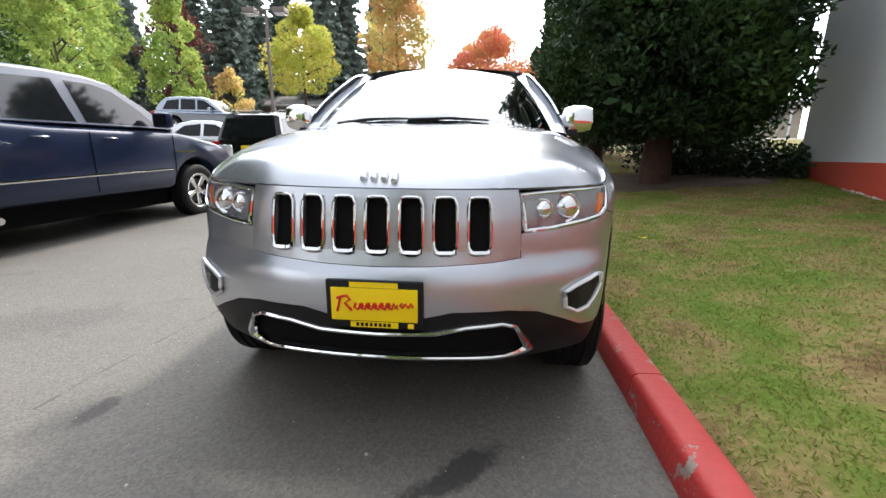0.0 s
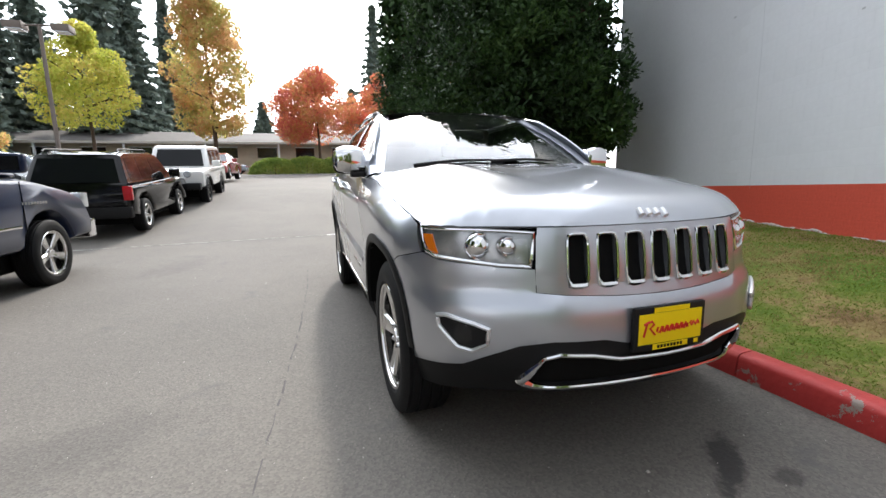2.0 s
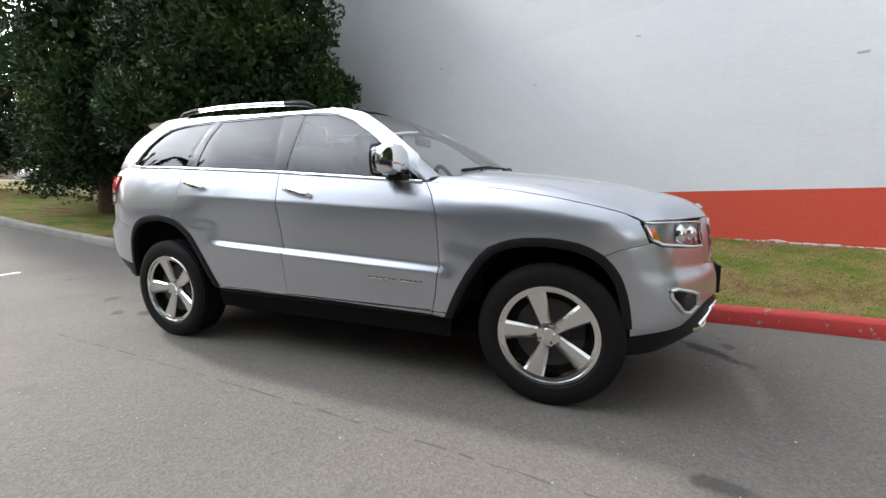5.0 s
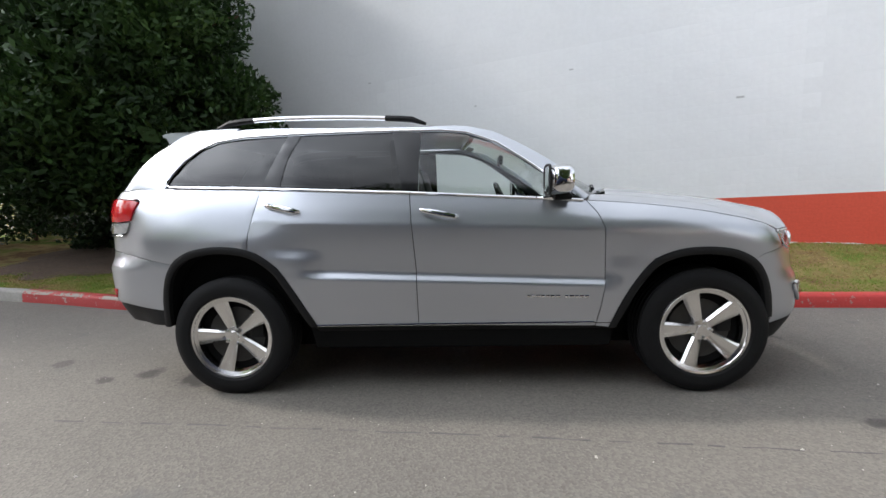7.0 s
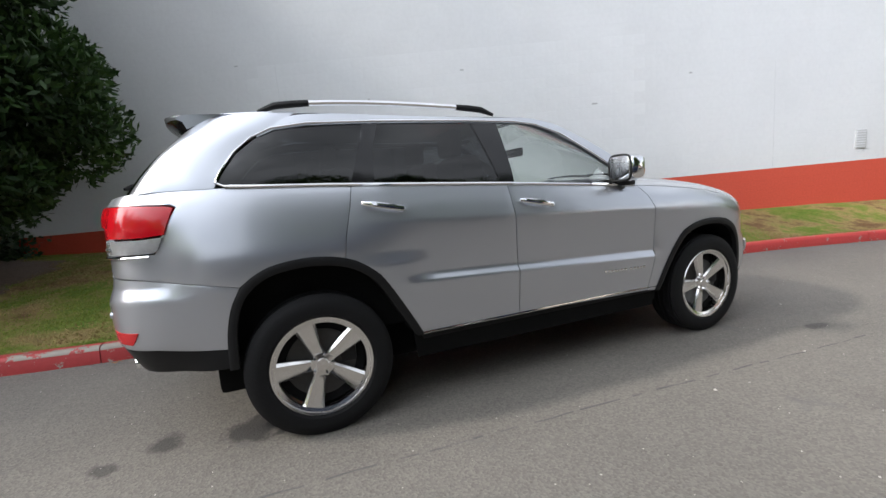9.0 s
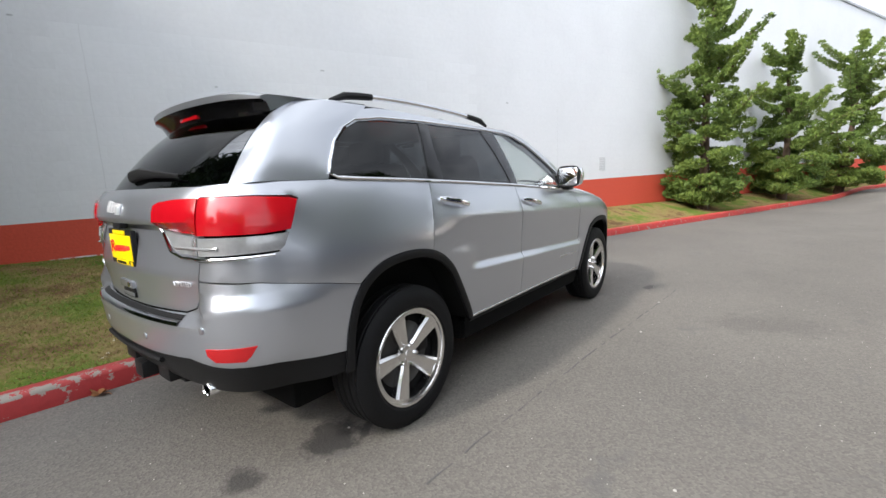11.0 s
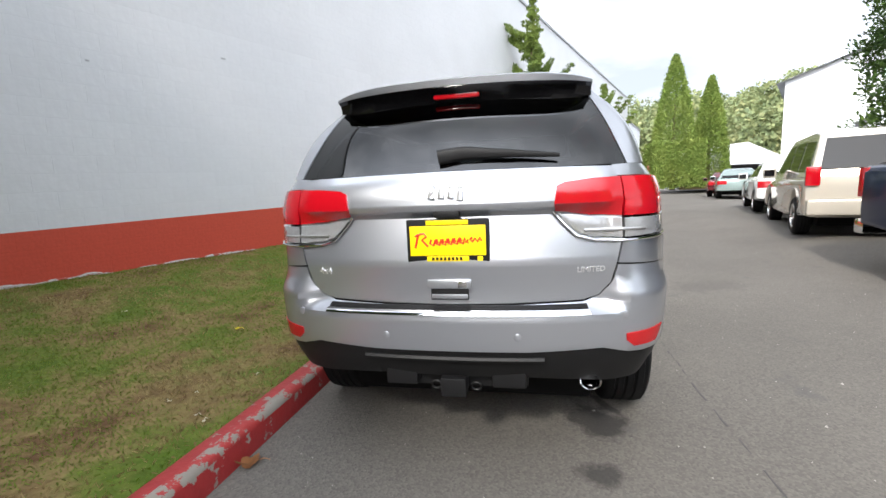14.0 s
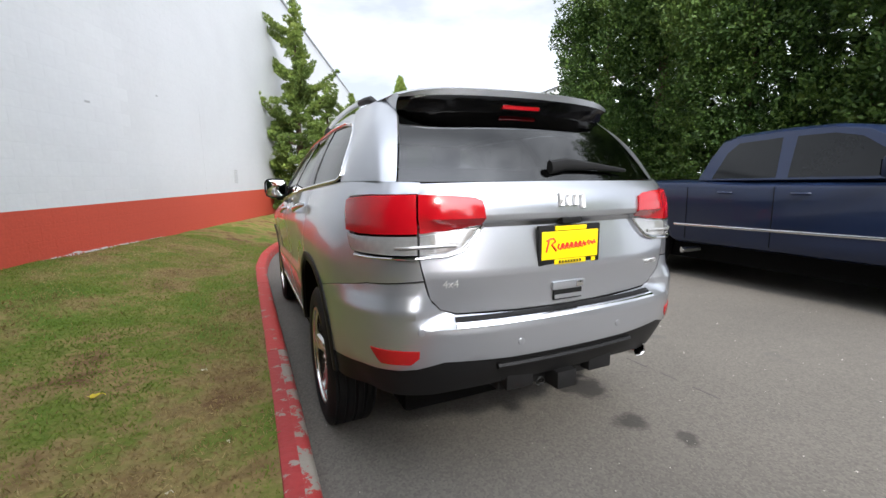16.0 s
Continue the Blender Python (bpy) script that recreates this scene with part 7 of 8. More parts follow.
big_conifer("tall dark green conifer beside the block wall corner", (3.9, 8.2, ground_z(3.9, 8.2) + 0.25), 9.8, 2.3, 1.15, 3, 600, 1150)
big_conifer("dark conifer behind the block wall corner", (6.9, 12.4, ground_z(6.9, 12.4) + 0.1), 10.4, 1.9, 3.2, 6, 300, 700)
big_conifer("dark columnar conifer behind the first", (3.65, 12.6, ground_z(4, 12.6) + 0.12), 9.8, 1.7, 1.0, 4, 310, 800)
big_conifer("dark columnar conifer at the lawn's end", (3.9, 20.0, ground_z(4, 20) + 0.12), 10.6, 1.7, 0.9, 5, 260, 520)


def juniper(label, at, height, half, seed, count, lean):
    """A clipped upright juniper with layered pads and upswept arms."""
    rs = np.random.default_rng(seed)
    t = thing("juniper", label, "tree", "junipers along the wall", at=Matrix.Translation(at))
    part("trunk", trunk_bm(height * 0.97, 0.15, lean), BARK, t)
    c, r, d = [], [], []
    for i in range(count):
        f = ((i + rs.uniform(0, 1)) / count) ** 1.35
        z = 0.22 + (height - 0.22) * f
        if f < 0.42:
            env = half * (0.70 + 0.30 * math.sin(math.pi * min(f / 0.42, 1)))
        else:
            env = half * (1.02 - 0.95 * (f - 0.42) / 0.58) * rs.choice([0.3, 0.45, 0.6, 0.8])
        a = rs.uniform(0, 2 * math.pi)
        q = env * rs.uniform(0.15, 1.0) ** 0.6
        x, y = math.cos(a) * q + lean[0] * f, math.sin(a) * q + lean[1] * f
        c.append((x, y, z + 0.16 * q))
        r.append(rs.uniform(0.14, 0.30) * (1.25 - 0.75 * f))
    for k in range(18):
        a, z = rs.uniform(0, 6.28), height * rs.uniform(0.22, 0.86)
        L = half * (1.55 - 0.85 * z / height) * rs.uniform(0.85, 1.15)
        ends = [(math.cos(a) * L * s + lean[0] * z / height, math.sin(a) * L * s + lean[1] * z / height, z + L * 0.55 * s * s) for s in (0.1, 0.5, 1.0)]
        part("limb", tube(ends, [0.05, 0.035, 0.012], 6), BARK, t)
        for s in np.linspace(0.35, 1.05, 8):
            c.append((math.cos(a) * L * s + lean[0] * z / height, math.sin(a) * L * s + lean[1] * z / height, z + L * 0.55 * s * s))
            r.append(0.19 * (1.3 - 0.65 * s))
    pts, off = clumps(np.array(c), r, 4200, 0.5)
    leaves("crown", pts, 0.036, LEAF_JUNIPER, t, 3.0, off + np.array([0, 0, 0.7]))
    return t


juniper("tall layered juniper standing against the wall", (-0.55, -9.3, 0.20), 7.4, 1.10, 11, 260, (-0.10, -0.15))
juniper("layered juniper between two others at the wall", (-2.45, -14.3, 0.22), 5.6, 1.25, 12, 190, (0.1, 0.3))
juniper("broad dark juniper with upswept arms at the wall", (-4.35, -18.9, 0.24), 6.2, 1.6, 13, 230, (-0.2, 0.2))

# tall hedge behind the pickup truck
hedge = thing("tall_hedge", "tall dense evergreen hedge behind the parked vehicles", "hedge", at=Matrix.Translation((-7.9, 0.0, 0.05)))
_rs = np.random.default_rng(21)
_c, _r = [], []
for _ in range(900):
    y = _rs.uniform(-4.6, 5.2)
    z = _rs.uniform(0.4, 7.6)
    x = 0.95 + 0.35 * math.sin(y * 1.9 + 0.5) - 0.10 * max(z - 5, 0) - _rs.uniform(0, 0.7) - 0.5 * smoothstep(1.4, 0.4, z)
    if y < -3.4:
        x -= (-3.4 - y) * 0.9
    _c.append((x, y, z))
    _r.append(_rs.uniform(0.24, 0.62))
_p, _o = clumps(np.array(_c), _r, 1250, 0.8)
leaves("foliage", _p, 0.042, LEAF_HEDGE, hedge, 2.0, _o + np.array([0.2, 0, 0.5]))
# fill behind the outer leaves, in the darker conifer green
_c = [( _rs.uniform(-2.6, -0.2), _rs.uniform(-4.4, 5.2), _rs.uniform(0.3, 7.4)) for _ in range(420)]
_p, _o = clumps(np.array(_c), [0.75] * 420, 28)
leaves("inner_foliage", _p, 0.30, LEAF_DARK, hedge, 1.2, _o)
for y in (-3.0, -1.2, 0.8, 2.7, 4.4):
    part("trunk", tube([(0.2, y, -0.1), (0.25, y + 0.1, 1.6), (0.0, y, 4.0), (-0.2, y, 6.5)], [0.16, 0.13, 0.10, 0.03], 8), BARK, hedge)

# dark shrubs; the last four are added to darken the gap behind the trunks
for i, (x, y, h, w) in enumerate(((4.7, 9.5, 0.95, 0.7), (5.5, 9.1, 1.05, 0.75), (6.2, 8.8, 1.1, 0.75), (6.75, 8.45, 0.95, 0.6), (4.3, 16.6, 1.6, 0.9), (5.2, 11.6, 1.5, 1.0), (6.5, 12.3, 1.6, 1.1), (7.8, 12.8, 1.6, 1.1), (4.7, 14.4, 1.5, 1.0))):
    sh = thing("shrub", "low dark evergreen shrub beside the wall corner", "shrub", "dark shrubs", at=Matrix.Translation((x, y, ground_z(x, y) + 0.1)))
    c = [(RNG.normal(0, w * 0.45), RNG.normal(0, w * 0.4), RNG.uniform(0.15, h - 0.2)) for _ in range(90)]
    p, o = clumps(np.array(c), RNG.uniform(0.2, 0.36, 90), 330)
    leaves("foliage", p, 0.07, SHRUB_DARK, sh, 1.4, o)
    part("stem", tube([(0, 0, -0.1), (0.05, 0, h * 0.7)], [0.04, 0.015], 6), BARK, sh)

# autumn trees beyond the lot
def far_at(x, y, dz=0.0):
    return (x, y, ground_z(x, y) + dz)


broadleaf("maple", "young maple in yellow and green autumn leaf", far_at(-13.4, 31.5), 8.4, 3.0, 3.0, LEAF_YELLOW, 0.26, 95, 90, 0.13, 0.45, seed=31)
broadleaf("sweetgum", "tall sweetgum turning orange over green", far_at(-7.6, 38.0), 16.5, 3.3, 3.6, LEAF_ORANGE, 0.30, 190, 80, 0.2, 0.55, seed=32)
broadleaf("maple", "spreading maple in red and orange autumn leaf", far_at(0.7, 44.0), 9.6, 4.8, 3.8, LEAF_RED, 0.28, 130, 60, 0.18, 0.35, seed=33)
broadleaf("maple", "red autumn maple beside the low building", far_at(6.9, 44.0), 9.4, 3.0, 3.4, LEAF_RED, 0.28, 90, 70, 0.15, 0.4, seed=34)
broadleaf("birch", "tall green and yellow tree at the lot's edge", far_at(-29.0, 27.0), 13.0, 4.0, 1.5, LEAF_GREEN, 0.34, 130, 60, 0.2, 0.4, seed=35)
broadleaf("birch", "broad green tree with a trace of yellow", far_at(-35.0, 34.0), 15.0, 5.0, 1.5, LEAF_GREEN, 0.38, 140, 50, 0.25, 0.35, seed=36)
broadleaf("birch", "yellow-green tree beyond the wall corner", far_at(13.5, 30.0), 9.5, 4.2, 0.8, LEAF_GREEN, 0.30, 110, 60, 0.18, 0.3, seed=41)
broadleaf("hornbeam", "columnar green hornbeam in the lot", far_at(-18.5, 24.5), 8.8, 1.7, 0.9, LEAF_GREEN, 0.24, 110, 190, 0.12, 0.3, seed=37)
broadleaf("hornbeam", "columnar green hornbeam by the pickup truck", far_at(-22.5, 21.0), 7.6, 1.6, 0.8, LEAF_GREEN, 0.24, 100, 190, 0.12, 0.3, seed=38)
broadleaf("plum", "dark red-leaved tree behind the lot", far_at(-28.0, 38.0), 13.0, 3.2, 2.0, leaf_material("plum_leaf", [(0.06, 0.02, 0.02), (0.14, 0.04, 0.03), (0.22, 0.10, 0.04)], trans=0.3), 0.36, 100, 50, 0.2, 0.4, seed=39)
broadleaf("maple", "small orange shrubby maple", far_at(-19.5, 32.0), 4.6, 1.8, 0.6, LEAF_ORANGE, 0.24, 60, 120, 0.08, 0.4, seed=40)
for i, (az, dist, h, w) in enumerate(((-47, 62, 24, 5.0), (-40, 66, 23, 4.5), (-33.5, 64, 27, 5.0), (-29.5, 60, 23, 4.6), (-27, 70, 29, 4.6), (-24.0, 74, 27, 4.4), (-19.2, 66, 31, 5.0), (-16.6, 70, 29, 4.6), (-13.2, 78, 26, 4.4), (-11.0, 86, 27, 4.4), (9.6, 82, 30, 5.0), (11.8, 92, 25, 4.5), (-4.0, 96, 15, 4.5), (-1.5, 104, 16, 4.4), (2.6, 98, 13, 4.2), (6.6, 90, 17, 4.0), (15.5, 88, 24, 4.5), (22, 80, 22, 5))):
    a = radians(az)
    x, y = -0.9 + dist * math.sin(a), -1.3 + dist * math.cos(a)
    spruce("spruce", "tall spruce on the skyline, leaf colour paled for haze", far_at(x, y), h, w, LEAF_FAR_HAZED, 26, 0.48, 52, 0.4, 50 + i, sparse=1.0)

# two clipped cypresses and a wooded hill down the drive
for i, (az, dist, h, w, lab) in enumerate(((-163.2, 41.5, 10.8, 1.85, "clipped conical cypress with a squared lower hedge"), (-159.6, 44.0, 9.2, 1.5, "clipped conical cypress, the smaller of two"))):
    a = radians(az)
    x, y = -0.68 + dist * math.sin(a), 6.3 + dist * math.cos(a)
    t = thing("cypress", lab, "tree", "clipped cypresses", at=Matrix.Translation((x, y, 0.5)))
    n = 32000
    f = RNG.uniform(0, 1, n) ** 1.3
    ang = RNG.uniform(0, 2 * math.pi, n)
    env = w * (1 - f ** 1.5) ** 0.8 * (1 + 0.06 * np.sin(ang * 5 + f * 20))
    p = np.stack([np.cos(ang) * env, np.sin(ang) * env, 0.3 + (h - 0.3) * f], 1) + RNG.normal(0, 0.09, (n, 3))
    leaves("crown", p, 0.085, LEAF_CYPRESS, t, 2.0, np.stack([np.cos(ang), np.sin(ang), 0 * ang + 0.8], 1))
    if i == 0:
        q = RNG.uniform(-1, 1, (24000, 3))
        k = RNG.integers(0, 3, 24000)
        q[np.arange(24000), np.where(k == 2, 1, k)] = np.sign(q[np.arange(24000), np.where(k == 2, 1, k)])
        q = q * np.array([w * 1.02, w * 0.9, 1.9]) + np.array([0, 0, 1.95])
        leaves("lower_hedge", q + RNG.normal(0, 0.06, q.shape), 0.085, LEAF_CYPRESS, t, 1.8)
    part("trunk", trunk_bm(h * 0.8, 0.2), BARK, t)
woods = thing("far_woods", "hazy wooded hillside in early autumn colour", "trees", kind="stuff")
_c, _r = [], []
for _ in range(330):
    az, dist = radians(RNG.uniform(-176, -136)), RNG.uniform(95, 150)
    x, y = dist * math.sin(az), 6 + dist * math.cos(az)
    top = 11 + 0.15 * (dist - 95) + 9 * abs(noise.noise((x * 0.04, y * 0.04, 1)))
    for z in np.arange(1.0, top, 2.6):
        _c.append((x + RNG.normal(0, 1.2), y + RNG.normal(0, 1.2), z + (dist - 95) * 0.06))
        _r.append(RNG.uniform(1.6, 2.8))
_p, _o = clumps(np.array(_c), _r, 14)
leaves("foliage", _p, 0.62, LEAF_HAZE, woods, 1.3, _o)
# low hedge mounds in front of the low building
for i, (x, y, w, h) in enumerate(((-3.4, 41.5, 2.2, 1.4), (-0.6, 42.0, 2.4, 1.5), (2.4, 42.3, 2.4, 1.5), (4.8, 42.0, 1.8, 1.3), (3.4, 44.0, 1.3, 2.2))):
    sh = thing("clipped_hedge", "rounded clipped green hedge by the road", "hedge", "low hedges", at=Matrix.Translation(far_at(x, y)))
    n = 5200
    u = RNG.normal(size=(n, 3))
    u /= np.linalg.norm(u, axis=1)[:, None]
    u[:, 2] = abs(u[:, 2])
    leaves("foliage", u * np.array([w, 1.1, h]) + RNG.normal(0, 0.05, (n, 3)), 0.14, LEAF_GREEN, sh, 1.3, u)
    part("stem", tube([(0, 0, -0.1), (0, 0, h * 0.6)], 0.05, 6), BARK, sh)

# ---- buildings, lamp post, signs ----
ROOF_GREY = material("grey_shingle_roof", (0.125, 0.115, 0.105), 0.9, grain=0.2, grain_size=6, stain=0.3, stain_size=0.4, bump=0.4)
BEIGE_WALL = material("beige_siding", (0.42, 0.36, 0.28), 0.85, grain=0.08, grain_size=9, stain=0.2)
WHITE_METAL = material("white_metal_siding", (0.74, 0.76, 0.79), 0.5, 0.0, grain=0.04, grain_size=5, stain=0.12, stain_size=0.5)
low = thing("low_building", "long low beige building with a grey shingle roof", "building", at=Matrix.Translation((-8, 56, ground_z(0, 56) + 1.1)))
part("wall", box(-44, 46, 0, 9, -1.4, 2.7), BEIGE_WALL, low)
_bm = lump([(-45, -1.4, 2.6), (47, -1.4, 2.6), (47, 4.5, 4.3), (-45, 4.5, 4.3), (47, 10.4, 2.6), (-45, 10.4, 2.6)], [(0, 1, 2, 3), (3, 2, 4, 5), (0, 3, 5), (1, 4, 2), (1, 0, 5, 4)])
part("shingle_roof", _bm, ROOF_GREY, low)
part("fascia", box(-45, 47, -1.46, -1.40, 2.42, 2.66), material("pale_fascia", (0.5, 0.47, 0.42), 0.7, grain=0.1), low)
for i in range(20):
    x = -42 + i * 4.4
    wn = part("window", box(x, x + 2.2, -0.03, 0.02, 0.9, 2.1), BLACK_GLOSS, low)
    part("window_frame", box(x - 0.08, x + 2.28, -0.06, -0.03, 2.1, 2.2), WHITE_METAL, wn)
for i in range(12):
    part("post", box(-43 + i * 7.9, -42.82 + i * 7.9, -1.3, -1.1, -1.4, 2.5), WHITE_METAL, low)

ext = thing("lower_wing", "lower white wing at the end of the block wall", "building", at=WALL_M)
part("wall", box(-WALL_LEN - 12, -WALL_LEN, -10, -0.35, -0.3, 7.0), WHITE_METAL, ext)
part("roof_edge", box(-WALL_LEN - 12.1, -WALL_LEN, -10, -0.28, 7.0, 7.14), material("grey_trim", (0.3, 0.3, 0.32), 0.6, grain=0.1), ext)
barn = thing("metal_building", "white metal building with a shallow gable roof", "building", at=Matrix.Translation((-11.9, -16.2, 0.1)) @ Matrix.Rotation(radians(150), 4, "Z"))
part("wall", lump([(0, 0, 0), (14, 0, 0), (14, 0, 5.3), (7, 0, 7.6), (0, 0, 5.3), (0, 20, 0), (14, 20, 0), (14, 20, 5.3), (7, 20, 7.6), (0, 20, 5.3)], [(4, 3, 2, 1, 0), (5, 6, 7, 8, 9), (0, 5, 9, 4), (1, 2, 7, 6)]), WHITE_METAL, barn, sharp=20)
part("roof", lump([(-0.3, -0.3, 5.2), (7, -0.3, 7.65), (14.3, -0.3, 5.2), (-0.3, 20.3, 5.2), (7, 20.3, 7.65), (14.3, 20.3, 5.2)], [(0, 1, 4, 3), (1, 2, 5, 4)]), material("grey_metal_roof", (0.42, 0.43, 0.45), 0.4, 0.5, grain=0.05), barn, sharp=20)
part("wall_lamp", box(2.4, 2.75, -0.3, 0.0, 3.0, 3.22, 0.02), material("dark_lamp", (0.08, 0.08, 0.09), 0.5, grain=0.1), barn)
shed = thing("white_shed", "small white shed with a dark open bay", "building", at=Matrix.Translation((-19.5, -36.0, 0.3)) @ Matrix.Rotation(radians(20), 4, "Z"))
part("wall", lump([(-3.6, 0, 0), (3.6, 0, 0), (3.6, 0, 2.6), (0, 0, 3.9), (-3.6, 0, 2.6), (-3.6, -8, 0), (3.6, -8, 0), (3.6, -8, 2.6), (0, -8, 3.9), (-3.6, -8, 2.6)], [(4, 3, 2, 1, 0), (5, 6, 7, 8, 9), (0, 5, 9, 4), (1, 2, 7, 6), (4, 9, 8, 3), (3, 8, 7, 2)]), WHITE_METAL, shed, sharp=20)
# flat dark sheet on the wall, painted for the shade inside the bay
part("bay_shade_sheet", box(-2.4, 2.4, 0.0, 0.03, 0, 2.0), DARK, shed)

POST_BROWN = material("brown_post_paint", (0.16, 0.13, 0.11), 0.6, 0.2, grain=0.12, grain_size=20)
lamp_post = thing("lamp_post", "brown lamp post with two shoebox heads", "street lamp", at=Matrix.Translation((-10.5, 20.5, ground_z(-10.5, 20.5))))
part("pole", tube([(0, 0, -0.1), (0, 0, 3), (0, 0, 6.0)], [0.085, 0.075, 0.065], 12), POST_BROWN, lamp_post)
part("cross_arm", tube([(-0.75, 0.1, 6.0), (0, 0, 6.03), (0.75, -0.1, 6.0)], 0.035, 8), POST_BROWN, lamp_post)
for sg in (1, -1):
    hd = part("lamp_head", box(*sorted((sg * 0.45, sg * 1.05)), -0.28, 0.28, 5.82, 6.08, 0.03), POST_BROWN, lamp_post)
    part("lamp_glass", box(*sorted((sg * 0.5, sg * 1.0)), -0.23, 0.23, 5.79, 5.82), HEAD_CLEAR, hd)
ORANGE_WOOD = material("stained_cedar", (0.36, 0.15, 0.06), 0.75, grain=0.3, grain_size=12, bump=0.2)
box_post = thing("meter_post", "orange-brown wooden post with a small box at the kerb", "post", at=Matrix.Translation((-11.0, -33.4, 0.35)))
for x in (-0.18, 0.18):
    part("post", box(x - 0.06, x + 0.06, -0.06, 0.06, -0.1, 1.9), ORANGE_WOOD, box_post)
part("box", box(-0.33, 0.33, -0.2, 0.2, 1.6, 2.15, 0.02), material("faded_red_box", (0.45, 0.14, 0.10), 0.6, grain=0.15), box_post)
log = thing("timber_pile", "pale sawn timber stacked by the cypress", "timber", at=Matrix.Translation((-15.0, -34.5, 0.3)))
for i in range(6):
    part("plank", box(-1.3, 1.3, -0.5 + 0.16 * i, -0.36 + 0.16 * i, 0.0 + 0.1 * (i % 3), 0.75 + 0.08 * (i % 2), 0.02), material("pale_timber", (0.55, 0.40, 0.22), 0.8, grain=0.2) if i == 0 else bpy.data.materials["pale_timber"], log)
VENT_GREY = material("vent_paint", (0.46, 0.47, 0.48), 0.6, grain=0.12, grain_size=40)
vent = thing("wall_vent", "pale grey louvred vent on the block wall", "vent", at=WALL_M @ Matrix.Translation((-16.29, 0.0, 1.27 + CLIMB * 16.29)))
part("vent_plate", box(-0.11, 0.11, 0.0, 0.012, -0.17, 0.17, 0.004), VENT_GREY, vent)
for i in range(7):
    part("slat", box(-0.09, 0.09, 0.010, 0.018, -0.15 + 0.045 * i, -0.125 + 0.045 * i), MORTAR, vent)


# ---- wear and litter on the ground ----
CRACK = material("crack_filler", (0.075, 0.072, 0.068), 0.9, grain=0.3, grain_size=60)
SEAM_WHITE = chipped_paint("worn_white_line", (0.62, 0.61, 0.58), (0.17, 0.165, 0.155), 0.20, 14.0, 0.8)
SEAM_PALE = chipped_paint("pale_seam", (0.36, 0.35, 0.33), (0.17, 0.165, 0.155), 0.24, 9.0, 0.9)
DRY_LEAF = material("dry_brown_leaf", (0.30, 0.13, 0.045), 0.8, grain=0.4, grain_size=25)
FALLEN_YELLOW = material("fallen_yellow_leaf", (0.75, 0.62, 0.03), 0.6, grain=0.15, grain_size=60)
CHIP = material("pale_chip", (0.55, 0.52, 0.47), 0.9, grain=0.2, grain_size=50, random_part=0.35)
SOIL = material("bare_soil", (0.085, 0.055, 0.036), 1.0, grain=0.45, grain_size=18, stain=0.4, stain_size=2.5, bump=1.0)


def ribbon(name, line, width, mat, parent, lift=0.004, label="", uneven=0.4, step=0.06):
    """A thin raised band that lies on the road along a line."""
    pts = []
    for a, b in zip(line, line[1:]):
        k = max(1, int(math.hypot(b[0] - a[0], b[1] - a[1]) / step))
        pts += [(a[0] + (b[0] - a[0]) * i / k, a[1] + (b[1] - a[1]) * i / k) for i in range(k)]
    pts.append(line[-1])
    verts, faces = [], []
    for i, (x, y) in enumerate(pts):
        a, b = pts[max(i - 1, 0)], pts[min(i + 1, len(pts) - 1)]
        h = math.hypot(b[0] - a[0], b[1] - a[1])
        nx, ny = -(b[1] - a[1]) / h, (b[0] - a[0]) / h
        w = width * (0.5 + uneven * noise.noise((x * 9, y * 9, 2.0)))
        j = uneven * 1.6 * width * noise.noise((x * 3.1, y * 3.1, 7.0))
        for s in (-1, 1):
            verts.append((x + nx * (s * w + j), y + ny * (s * w + j), ground_z(x, y) + lift))
        verts.append((x + nx * (w * 1.5 + j), y + ny * (w * 1.5 + j), ground_z(x, y) - 0.01))
        verts.append((x - nx * (w * 1.5 - j), y - ny * (w * 1.5 - j), ground_z(x, y) - 0.01))
    for i in range(len(pts) - 1):
        o, q = 4 * i, 4 * i + 4
        faces += [(o, q, q + 1, o + 1), (o + 1, q + 1, q + 2, o + 2), (o + 3, q + 3, q, o)]
    return plain(name, verts, faces, mat, parent, label)


_rs = np.random.default_rng(12)
_y = 0.15
while _y < 4.7:
    _e = min(_y + _rs.uniform(0.05, 0.30), 4.7)
    _line = [(float(np.interp(q, (0.2, 0.7, 1.5, 2.4, 3.8, 4.7), (-1.545, -1.51, -1.44, -1.36, -1.285, -1.27))) + 0.008 * noise.noise((0, q * 6, 0)), q) for q in np.linspace(_y, _e, 6)]
    ribbon("crack", _line, _rs.uniform(0.004, 0.011), CRACK, road, 0.002, uneven=0.9, step=0.03)
    _y = _e + _rs.uniform(0.02, 0.12)
ribbon("seam", [(-6.0, 7.62), (-2.6, 7.75), (-0.85, 7.80)], 0.035, SEAM_PALE, road, 0.004)
ribbon("line_stripe", [(-0.84, 7.80), (-0.22, 7.83)], 0.09, SEAM_WHITE, road, 0.005, uneven=0.1)


